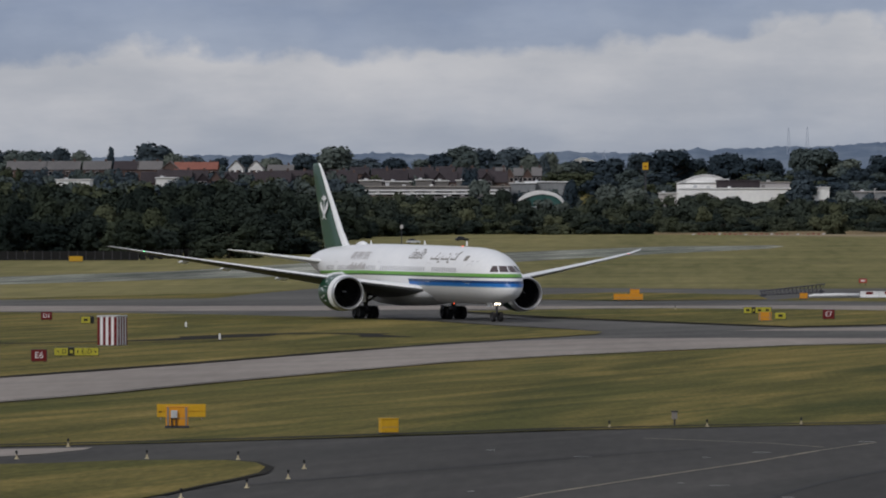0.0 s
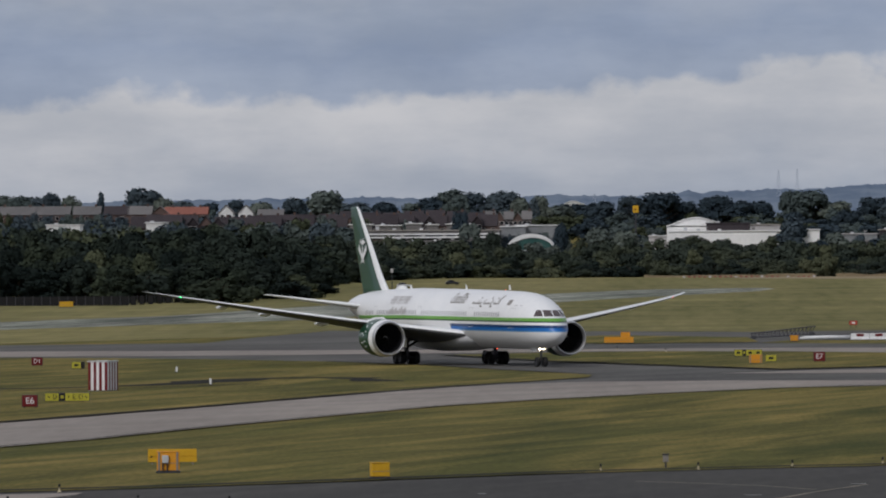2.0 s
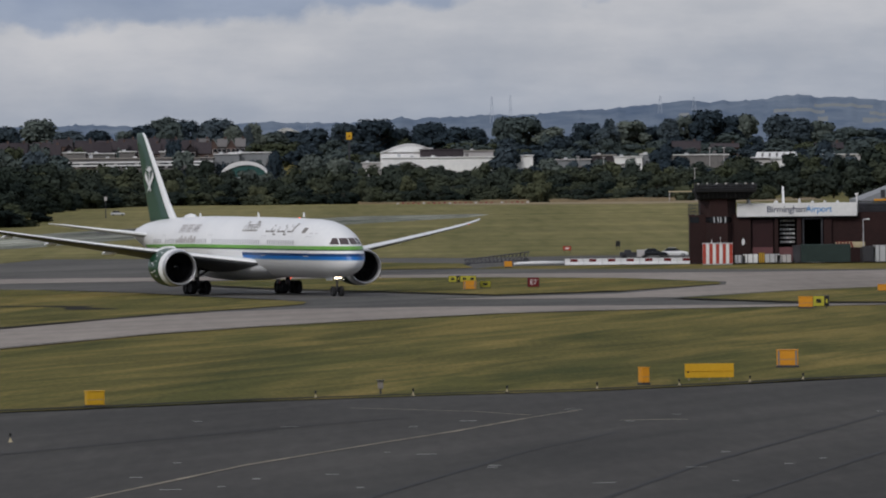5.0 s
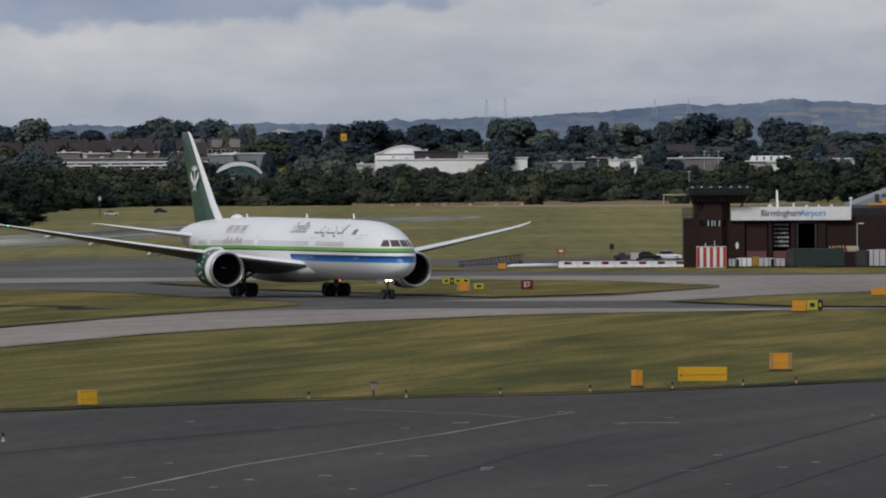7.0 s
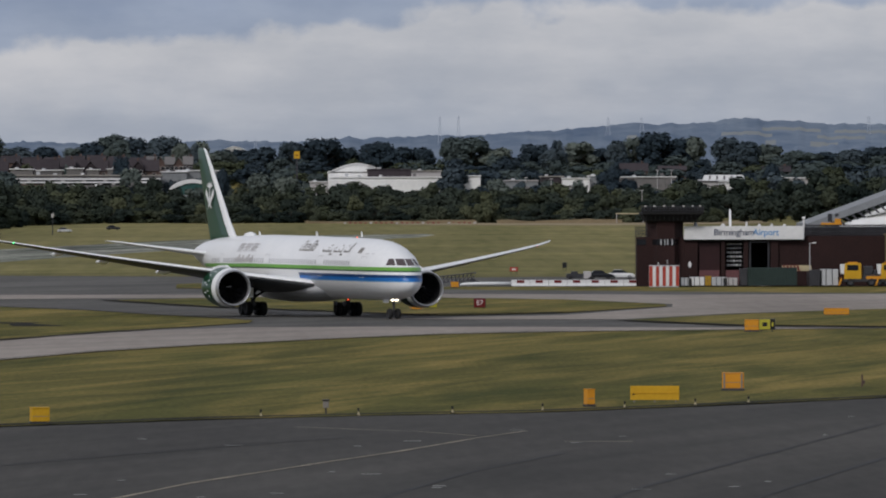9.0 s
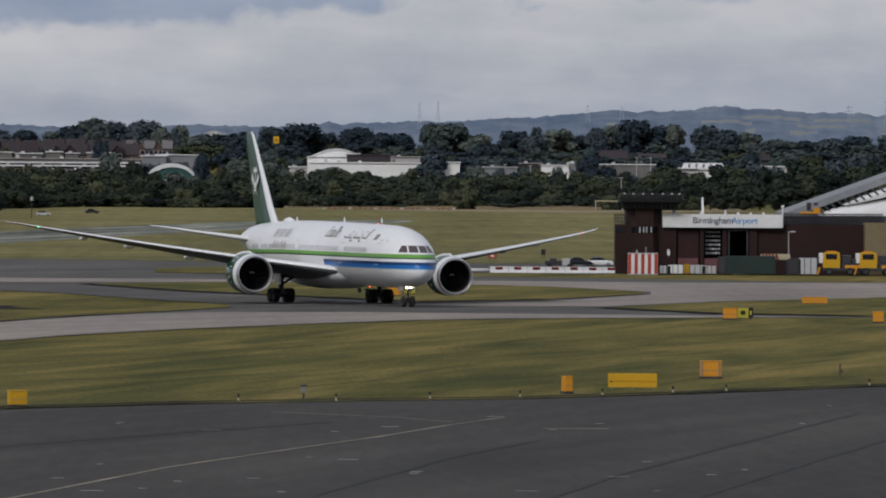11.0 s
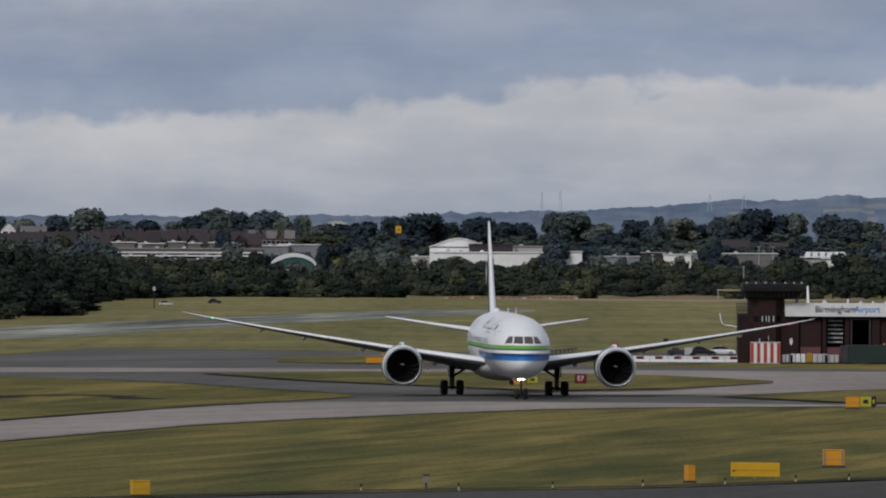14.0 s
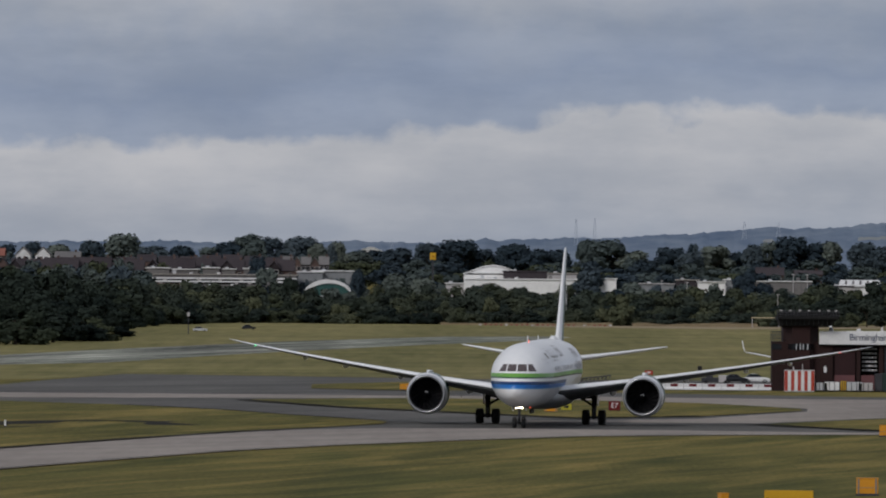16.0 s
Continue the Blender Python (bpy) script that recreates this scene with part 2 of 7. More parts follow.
# distance haze is put into the ridge and field colours as blue-grey
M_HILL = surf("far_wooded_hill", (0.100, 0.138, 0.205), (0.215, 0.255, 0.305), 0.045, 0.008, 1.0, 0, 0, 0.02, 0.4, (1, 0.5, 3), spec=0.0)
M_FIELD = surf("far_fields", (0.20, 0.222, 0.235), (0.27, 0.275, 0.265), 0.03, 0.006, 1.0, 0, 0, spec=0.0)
M_BEACON = glow("red_beacon_glow", (1.0, 0.10, 0.03), 1.8)
M_LAMP = glow("landing_light_glow", (1.0, 0.82, 0.56), 12)
M_NAVG = glow("green_position_glow", (0.05, 1.0, 0.25), 3)
M_NAVR = glow("red_position_glow", (1.0, 0.05, 0.03), 2)
M_CLEAR = surf("lamp_housing", (0.6, 0.6, 0.55), (0.7, 0.7, 0.65), 3, 1, 0.3)


# ---- building blocks ----
def empty(name, m=None):
    ob = new(name)
    ob.empty_display_size = 0.3
    if m is not None:
        ob.matrix_basis = m
    return ob


def part(name, bm, material, parent=None, label="", m=None, smooth=False):
    me = bpy.data.meshes.new(name)
    if smooth:
        for f in bm.faces:
            f.smooth = True
    bm.to_mesh(me)
    bm.free()
    me.materials.append(material)
    ob = new(name, me)
    if parent is not None:
        ob.parent = parent
    if m is not None:
        ob.matrix_basis = m
    return tagged(ob, label)


def again(ob, parent, m):
    """One more object on the same mesh."""
    o = new(ob.name.split(".")[0], ob.data)
    o.parent = parent
    o.matrix_basis = m
    return o


def box(bm, x0, x1, y0, y1, z0, z1, bevel=0.0):
    r = bmesh.ops.create_cube(bm, size=1.0)
    for v in r["verts"]:
        v.co = Vector(((x0 + x1) / 2 + v.co.x * (x1 - x0), (y0 + y1) / 2 + v.co.y * (y1 - y0), (z0 + z1) / 2 + v.co.z * (z1 - z0)))
    if bevel:
        edges = list({e for v in r["verts"] for e in v.link_edges})
        bmesh.ops.bevel(bm, geom=edges, offset=bevel, segments=2, affect="EDGES", profile=0.5)
    return bm


def boxes(*rows, bevel=0.0):
    bm = bmesh.new()
    for r in rows:
        box(bm, *r, bevel=bevel)
    return bm


def tube(bm, a, b, r0, r1=None, seg=10, caps=True):
    a, b = Vector(a), Vector(b)
    r1 = r0 if r1 is None else r1
    q = (b - a).to_track_quat("Z", "Y").to_matrix()
    rings = []
    for p, r in ((a, r0), (b, r1)):
        rings.append([bm.verts.new(p + q @ Vector((r * math.cos(2 * math.pi * i / seg), r * math.sin(2 * math.pi * i / seg), 0))) for i in range(seg)])
    for i in range(seg):
        bm.faces.new((rings[0][i], rings[0][(i + 1) % seg], rings[1][(i + 1) % seg], rings[1][i]))
    if caps:
        bm.faces.new(rings[0][::-1])
        bm.faces.new(rings[1])
    return bm


def tubes(*rows, seg=10):
    bm = bmesh.new()
    for r in rows:
        tube(bm, *r, seg=seg)
    return bm


def loft(rings, cap_start=True, cap_end=True, closed=True):
    bm = bmesh.new()
    vs = [[bm.verts.new(p) for p in ring] for ring in rings]
    n = len(rings[0])
    for a, b in zip(vs, vs[1:]):
        for i in range(n if closed else n - 1):
            j = (i + 1) % n
            bm.faces.new((a[i], a[j], b[j], b[i]))
    if cap_start:
        bm.faces.new(vs[0][::-1])
    if cap_end:
        bm.faces.new(vs[-1])
    bmesh.ops.recalc_face_normals(bm, faces=bm.faces)
    return bm


def lathe(profile, seg=40, axis="x"):
    """Turn (along, radius) pairs round the x axis."""
    rings = [[(a, r * math.cos(2 * math.pi * i / seg), r * math.sin(2 * math.pi * i / seg)) for i in range(seg)] for a, r in profile]
    return loft(rings, False, False)


def rise(y):
    """The height of the ground at y metres ahead."""
    if y < 1200:
        return 0.0
    if y < 2200:
        return 0.0059 * (y - 1200)
    if y < 2700:
        return 5.9 + 0.026 * (y - 2200)
    return 18.9 + 0.004 * (y - 2700)


def east(a, y):
    """Metres east for a bearing of a/14000 rad at y metres ahead."""
    return a * y / 14000.0


def up(e, y):
    """The height seen e/14000 rad above eye level at y metres ahead."""
    return EYE[2] + e * y / 14000.0


def sheet(name, pts, z, material, label, category, cell=None):
    """A flat polygon laid over the ground, following its rise."""
    bm = bmesh.new()
    f = bm.faces.new([bm.verts.new((x, y, 0)) for x, y in pts])
    bmesh.ops.triangulate(bm, faces=[f])
    if max(p[1] for p in pts) > 1200:
        for y in range(1200, 2300, 100):
            bmesh.ops.bisect_plane(bm, geom=bm.verts[:] + bm.edges[:] + bm.faces[:], plane_co=(0, y, 0), plane_no=(0, 1, 0))
    for v in bm.verts:
        v.co.z = rise(v.co.y) + z
    bmesh.ops.recalc_face_normals(bm, faces=bm.faces)
    if bm.faces and sum(f.normal.z for f in bm.faces) < 0:
        bmesh.ops.reverse_faces(bm, faces=bm.faces)
    return tagged(part(name, bm, material), label, category, kind="structure")


# ---- ground ----
def ground_sheet():
    bm = bmesh.new()
    ys = [-400, 0, 150, 300, 450, 600, 800, 1000, 1200, 1400, 1600, 1800, 2000, 2200, 2400, 2700, 3200, 3800, 4900]
    xs = [-3000, -1200, -500, -200, -100, 0, 100, 200, 500, 1200, 3000]
    grid = [[bm.verts.new((x, y, rise(y))) for x in xs] for y in ys]
    for a, b in zip(grid, grid[1:]):
        for i in range(len(xs) - 1):
            bm.faces.new((a[i], a[i + 1], b[i + 1], b[i]))
    return tagged(part("ground", bm, M_GRASS, smooth=True), "mown olive-green airfield grass with paler streaks", "grass", kind="structure")


def far_hill(name, y, outline, material, label, fields=False):
    """A ridge whose crest follows (bearing, elevation) pairs; fields: pale fields lie on its upper slope."""
    steps = [0.3, 0.5, 0.62, 0.70, 0.76, 0.80, 0.84, 0.88, 0.92, 0.96, 1.0]
    rows = [[] for _ in range(len(steps) + 2)]
    angles = []
    for i in range(len(outline) - 1):
        (a0, e0), (a1, e1) = outline[i], outline[i + 1]
        n = max(2, int(abs(a1 - a0) / 6))
        for k in range(n):
            s = k / n
            a, e = a0 + (a1 - a0) * s, e0 + (e1 - e0) * (s * s * (3 - 2 * s))
            e += 4.5 * noise.noise((a * 0.035, y, 0)) + 3.0 * noise.noise((a * 0.13, y, 5)) + 2.6 * abs(noise.noise((a * 0.33, y, 9)))
            angles.append(a)
            rows[0].append((east(a, y - 500), y - 500, rise(y - 500) - 2))
            for r, f in enumerate(steps):
                yy = y - 400 * (1 - f)
                rows[r + 1].append((east(a, yy), yy, up(e * f + (1.5 * noise.noise((a * 0.09, f * 9, 1)) if f < 1 else 0), yy)))
            rows[-1].append((east(a, y + 150), y + 150, up(e * 0.5, y)))
    ob = part(name, loft(rows, False, False, closed=False), material, smooth=True)
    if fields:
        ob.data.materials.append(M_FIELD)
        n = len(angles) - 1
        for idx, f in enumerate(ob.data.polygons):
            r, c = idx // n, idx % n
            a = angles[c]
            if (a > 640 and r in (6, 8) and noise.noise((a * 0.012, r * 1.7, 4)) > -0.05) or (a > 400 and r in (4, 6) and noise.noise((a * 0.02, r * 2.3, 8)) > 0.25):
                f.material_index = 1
    return tagged(ob, label, "hill", kind="structure")


ground_sheet()
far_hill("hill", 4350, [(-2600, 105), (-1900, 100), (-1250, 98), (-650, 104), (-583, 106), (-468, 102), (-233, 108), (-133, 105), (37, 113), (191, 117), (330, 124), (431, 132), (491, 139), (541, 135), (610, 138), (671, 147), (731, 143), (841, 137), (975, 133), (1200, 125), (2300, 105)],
         M_HILL, "wooded ridge with pale fields on the horizon, coloured blue-grey for haze", True)
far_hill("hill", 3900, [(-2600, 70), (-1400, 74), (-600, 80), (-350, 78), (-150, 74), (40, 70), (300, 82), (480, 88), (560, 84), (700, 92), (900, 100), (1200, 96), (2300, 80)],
         M_HILL, "lower wooded slope before the ridge, coloured blue-grey for haze")

sheet("long_grass", [(-700, 1035), (-90, 1035), (-62, 1110), (-55, 1195), (-20, 1172), (8, 1148), (30, 1165), (300, 1160), (700, 2290), (-700, 2290)], 0.02, M_LONG, "longer pale green grass beyond the taxiways", "grass")
# paved surfaces, from the far runway to the near apron
sheet("runway", [(-190, 1085), (-109, 1216), (-64, 1316), (-48, 1430), (-19, 1592), (14, 1740), (18, 1790), (16, 1812), (-11, 1782), (-44, 1656), (-72, 1502), (-92, 1372), (-117, 1300), (-200, 1160)],
      0.04, M_RUNWAY, "wet-looking grey runway with tyre streaks", "runway")
sheet("taxiway", [(-190, 1000), (-90, 1012), (-64, 1026), (-61, 1100), (-55, 1190), (-20, 1168), (8, 1144), (27, 1160), (120, 1150), (120, 1025), (37, 1028), (12, 1030), (8, 1000), (60, 950), (140, 945), (140, 690),
                  (46, 688), (30, 680), (17, 671), (7, 660), (-2, 638), (-11, 614), (-19, 586), (-26, 549), (-31.9, 516), (-36.9, 484), (-41.8, 460), (-60, 405), (-140, 405), (-190, 700)],
      0.02, M_TAXI, "grey asphalt taxiway with worn patches", "taxiway")
sheet("taxiway_strip", [(-60, 405), (-41.8, 460), (-36.9, 484), (-31.9, 516), (-26, 549), (-19, 586), (-11, 614), (-2, 638), (7, 660), (15, 670.5), (30, 680), (46, 688.5), (30, 692), (17, 696), (2.5, 699), (-9.4, 696), (-17, 682), (-21.4, 666), (-29, 627), (-35.9, 588), (-41.8, 557.5), (-47.6, 529), (-64, 470), (-80, 405)],
      0.05, M_CONCRETE, "worn pale concrete taxiway", "taxiway")
sheet("taxiway_strip", [(-190, 950), (-58, 940), (-31, 942), (-11, 939), (10, 944), (38, 935), (63, 940), (140, 942), (140, 800), (54, 811), (37, 778), (25, 741), (14, 740), (2, 743), (10, 756), (20, 768), (33, 826), (34, 850), (23.5, 892), (10, 910), (-11, 916), (-30, 905), (-55, 892), (-190, 885)],
      0.05, M_CONCRETE, "worn pale concrete taxiway", "taxiway")
sheet("grass_wedge", [(-190, 880), (-79, 880), (-65, 872), (-52, 858), (-39, 836), (-27, 802), (-20, 776), (-14, 752), (-9.6, 734), (-9.8, 720), (-13.5, 703), (-17.4, 688), (-22, 672), (-29.4, 628), (-36.3, 588), (-42.2, 557.5), (-47.6, 529), (-80, 420), (-190, 420)],
      0.09, M_GRASS, "mown grass wedge between two taxiways", "grass")
sheet("grass_wedge", [(-28.5, 888), (-16, 905), (-5.6, 914), (9.9, 905), (23.4, 888), (33, 846), (32.6, 830), (20.7, 784), (8.4, 764), (-4.9, 800), (-16, 832)],
      0.09, M_GRASS, "mown grass wedge between two taxiways", "grass")
sheet("grass_wedge", [(24.5, 732), (36.8, 771), (54.1, 808), (80, 880), (160, 880), (160, 690), (46.5, 694), (33.7, 704)], 0.09, M_GRASS, "mown grass wedge between two taxiways", "grass")
sheet("grass_strip", [(-24, 1058), (-12, 1100), (7, 1064), (8, 1006), (-10.6, 994), (-23, 1010)], 0.09, M_GRASS, "mown grass strip on the airfield", "grass")
sheet("apron", [(-120, 335), (-50, 362), (-33.5, 374.2), (-26.8, 379.7), (-17.9, 389.5), (-7, 403), (3, 411), (9.4, 415), (18.5, 427), (31, 447), (60, 480), (200, 600), (200, -200), (-200, -200), (-200, 330)],
      0.03, M_ASPHALT, "dark grey asphalt apron with worn markings", "apron")
sheet("grass_island", [(-60, 340), (-31, 347.1), (-28.65, 348.7), (-26.4, 351.9), (-23.9, 353.1), (-21.4, 352.7), (-19.9, 349.6), (-19.1, 343.3), (-18.95, 335.9), (-19.6, 328), (-20.6, 318.5), (-21.3, 309.5), (-25, 284), (-60, 200)], 0.08, M_GRASS, "small grass island beside the apron", "grass")
sheet("soil_rim", [(-21.4, 353.3), (-19.75, 350.1), (-18.75, 343.4), (-18.55, 335.6), (-19.2, 327.7), (-20.3, 318), (-21.1, 309), (-21.3, 309.5), (-20.6, 318.5), (-19.6, 328), (-18.95, 335.9), (-19.1, 343.3), (-19.9, 349.6), (-21.4, 352.7)], 0.085, M_SOIL, "dark soil rim of the grass island", "soil")
sheet("apron_patch", [(-60, 340), (-32, 358.4), (-30.3, 362.7), (-29, 368.7), (-28.9, 372.3), (-30.5, 371.4), (-33, 369.6), (-60, 358)], 0.06, M_CONCRETE, "pale concrete patch on the apron", "apron")


def ribbon(name, pts, width, z, material, label, category, wobble=0.0):
    """A narrow line laid over the ground along pts."""
    bm = bmesh.new()
    fine = []
    for (x0, y0), (x1, y1) in zip(pts, pts[1:]):
        n = max(1, int(math.hypot(x1 - x0, y1 - y0) / 6))
        fine += [(x0 + (x1 - x0) * k / n, y0 + (y1 - y0) * k / n) for k in range(n)]
    fine.append(pts[-1])
    left, right = [], []
    for i, p in enumerate(fine):
        q0, q1 = Vector(fine[max(0, i - 1)]), Vector(fine[min(len(fine) - 1, i + 1)])
        d = (q1 - q0).normalized()
        w = width / 2 * (1 + wobble * noise.noise((p[0] * 0.11, p[1] * 0.11, 2)))
        left.append(bm.verts.new((p[0] - d.y * w, p[1] + d.x * w, rise(p[1]) + z)))
        right.append(bm.verts.new((p[0] + d.y * w, p[1] - d.x * w, rise(p[1]) + z)))
    for i in range(len(fine) - 1):
        bm.faces.new((right[i], right[i + 1], left[i + 1], left[i]))
    return tagged(part(name, bm, material), label, category, kind="structure")


# ---- the airliner: origin at the nose wheels' contact, x forward, y to its left ----
AIR = empty("airliner")
tagged(AIR, "white wide-body airliner with green and blue stripes, taxiing", "airplane")


# the hull's stations: (x, half width, top, bottom)
STATIONS = [(5.05, 0.06, 3.72, 3.56), (4.9, 0.46, 4.12, 3.18), (4.5, 0.88, 4.58, 2.86), (3.8, 1.32, 5.16, 2.58), (2.9, 1.74, 5.84, 2.37), (1.9, 2.09, 6.46, 2.22), (0.7, 2.40, 7.00, 2.12), (-0.8, 2.63, 7.41, 2.06), (-2.6, 2.78, 7.67, 2.03), (-4.9, 2.87, 7.80, 2.01), (-10, 2.885, 7.87, 2.01), (-20, 2.885, 7.94, 2.01), (-33, 2.885, 7.98, 2.01),
            (-37, 2.87, 7.98, 2.08), (-41, 2.74, 7.96, 2.45), (-45, 2.44, 7.90, 3.12), (-49, 1.98, 7.75, 4.00), (-52.5, 1.42, 7.45, 4.85), (-55.2, 0.86, 7.02, 5.50), (-56.8, 0.44, 6.62, 5.88), (-57.3, 0.18, 6.40, 6.10)]
ST_X = [-s[0] for s in STATIONS]


def fuselage():
    n = 48
    rings = []
    for x, w, t, b in STATIONS:
        c, h = (t + b) / 2, (t - b) / 2
        ring = []
        for i in range(n):
            a = 2 * math.pi * i / n
            ring.append((x, w * math.cos(a), c + h * math.sin(a)))
        rings.append(ring)
    return loft(rings)


def hull(x, a, lift=0.02):
    """A point just off the constant hull or nose at x and angle a (degrees from the left side, upward)."""
    w, t, b = (float(np.interp(-x, ST_X, [q[k] for q in STATIONS])) for k in (1, 2, 3))
    a = radians(a)
    return Vector((x, (w + lift) * math.cos(a), (t + b) / 2 + ((t - b) / 2 + lift) * math.sin(a)))


def hull_z(x, z, side, lift=0.02):
    """A point just off the hull at height z on one side (1 left, -1 right)."""
    lo, hi = -89.9, 89.9
    for _ in range(40):
        mid = (lo + hi) / 2
        if hull(x, mid, lift).z < z:
            lo = mid
        else:
            hi = mid
    p = hull(x, lo, lift)
    return Vector((p.x, side * p.y, p.z))


def band(z0, z1, side, x1, steps=60, lift=0.02):
    """A painted stripe along the hull between two heights."""
    rings = []
    for i in range(steps + 1):
        ring = []
        for k in range(5):
            z = z0 + (z1 - z0) * k / 4
            lo, hi = -2.0, 5.05
            for _ in range(30):
                mid = (lo + hi) / 2
                if hull(mid, 90, lift).z > z:
                    lo = mid
                else:
                    hi = mid
            x = lo + (x1 - lo) * (i / steps) ** 2
            ring.append(hull_z(x, z, side, lift))
            if i == 0:
                ring[-1].y = 0.0
        rings.append(ring)
    bm = loft(rings, False, False, closed=False)
    return bm


def foil(sections, n=14):
    """A wing from sections (span y, leading edge x, chord, z, thickness ratio)."""
    rings = []
    for y, x, c, z, th in sections:
        ring = []
        for s, side in [(i / n, 1) for i in range(n)] + [(1 - i / n, -1) for i in range(n)]:
            s2 = s * s * (3 - 2 * s) * 0.5 + s * 0.5
            t = 5 * th * c * (0.2969 * math.sqrt(max(s2, 0)) - 0.126 * s2 - 0.3516 * s2 ** 2 + 0.2843 * s2 ** 3 - 0.1015 * s2 ** 4)
            ring.append((x - s2 * c, y, z + side * t * (1.0 if side > 0 else 0.8)))
        rings.append(ring)
    return loft(rings)


def wing_z(y):
    s = abs(y) - 2.9
    return 3.28 + 0.132 * s + 0.0009 * s * max(s, 0) + 0.004 * max(0.0, s - 23) ** 2


def wing_drop(y, back):
    """How far the twisted wing falls at a distance back from its leading edge."""
    return back * math.tan(radians(4.6 - 0.14 * min(y, 29)))


def wing(side):
    sec = []
    for y, x, c, th in [(1.0, -13.9, 13.8, 0.11), (2.9, -15.6, 12.2, 0.11), (6.0, -17.8, 10.0, 0.105), (9.9, -20.4, 7.9, 0.10), (14, -23.1, 6.5, 0.10), (18, -25.8, 5.3, 0.095), (22, -28.5, 4.2, 0.09), (25.5, -30.8, 3.2, 0.09), (27.5, -32.4, 2.45, 0.085), (29.0, -34.0, 1.6, 0.08), (29.8, -35.2, 0.95, 0.08), (30.13, -36.0, 0.45, 0.07)]:
        sec.append((side * y, x, c, wing_z(y), th))
    bm = foil(sec)
    for v in bm.verts:
        y = abs(v.co.y)
        v.co.z -= wing_drop(y, float(np.interp(y, [q[0] * side for q in sec], [q[1] for q in sec])) - v.co.x)
    return bm


def wheel(name, r, w, parent, at):
    pr = [(-w / 2, r * 0.62), (-w / 2, r * 0.86), (-w * 0.36, r * 0.97), (0, r), (w * 0.36, r * 0.97), (w / 2, r * 0.86), (w / 2, r * 0.62)]
    wh = empty(name)
    wh.parent = parent
    wh.matrix_basis = at
    bm = lathe(pr, 28)
    for v in bm.verts:
        v.co = Vector((v.co.z, v.co.x, v.co.y))
    part("tyre", bm, M_BLACK, wh, smooth=True)
    bm = lathe([(-w * 0.30, 0.001), (-w * 0.34, r * 0.25), (-w * 0.28, r * 0.32), (-w * 0.44, r * 0.60), (-w / 2, r * 0.63), (w / 2, r * 0.63), (w * 0.44, r * 0.60), (w * 0.28, r * 0.32), (w * 0.34, r * 0.25), (w * 0.30, 0.001)], 20)
    for v in bm.verts:
        v.co = Vector((v.co.z, v.co.x, v.co.y))
    part("rim", bm, M_GEAR, wh)
    return wh


# grey underside paint, made darker to hold the shade below the wing
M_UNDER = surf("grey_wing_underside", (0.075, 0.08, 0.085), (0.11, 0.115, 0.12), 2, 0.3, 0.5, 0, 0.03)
M_NAVYP = surf("navy_paint", (0.004, 0.035, 0.13), (0.007, 0.05, 0.17), 2, 0.3, 0.35, 0, 0.02)
M_GEAR = surf("dark_gear_steel", (0.018, 0.018, 0.02), (0.04, 0.04, 0.043), 4, 0.6, 0.55, 0.2, 0.05)
# cockpit panes: reflected sky is put into the glass colour as a lighter tone
M_COCKPIT = surf("cockpit_glass", (0.075, 0.058, 0.058), (0.11, 0.085, 0.085), 1, 0.4, 0.15, 0, 0, spec=0.4)
part("fuselage", fuselage(), M_WHITE, AIR, smooth=True)
fairing = [[(x, w * math.cos(a), 2.75 + h * math.sin(a)) for a in [2 * math.pi * i / 32 for i in range(32)]]
           for x, w, h in [(-12.5, 0.4, 0.2), (-14, 1.9, 0.75), (-16.5, 2.75, 1.05), (-20, 3.1, 1.25), (-27, 3.15, 1.3), (-31, 2.9, 1.15), (-34.5, 2.0, 0.8), (-36.5, 0.5, 0.2)]]
part("belly_fairing", loft(fairing), M_GREY, AIR, smooth=True)
for side in (1, -1):
    part("green_stripe", band(4.86, 5.18, side, -49.0, 90), M_LIME, AIR, "fresh green painted stripe")
    part("green_line", band(4.74, 4.86, side, -44.0, 80), M_GREEN, AIR, "thin dark green line")
    part("navy_stripe", band(4.18, 4.46, side, -18.5, 70), M_NAVYP, AIR, "navy blue painted stripe")
    part("blue_stripe", band(3.90, 4.18, side, -18.5, 70), M_BLUE, AIR, "bright blue painted stripe")
    part("pale_stripe", band(3.80, 3.90, side, -18.5, 70), M_PALEBLUE, AIR, "light blue painted stripe")
    wg = part("wing", wing(side), M_WHITE, AIR, "white swept wing with grey underside darkened for shade, and upswept tip", smooth=True)
    # faces turned down or forward get the grey with shade painted in
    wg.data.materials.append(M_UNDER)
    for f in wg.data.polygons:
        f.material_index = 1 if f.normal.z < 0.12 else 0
    stab = [(side * y, x, c, z, th) for y, x, c, z, th in [(0.4, -46.8, 7.2, 6.05, 0.10), (1.6, -47.8, 6.4, 6.15, 0.10), (5.5, -51.2, 4.3, 6.72, 0.09), (8.8, -54.0, 2.6, 7.24, 0.09), (9.6, -54.9, 1.8, 7.36, 0.08), (9.9, -55.6, 0.9, 7.41, 0.08)]]
    part("tailplane", foil(stab), M_WHITE, AIR, smooth=True)
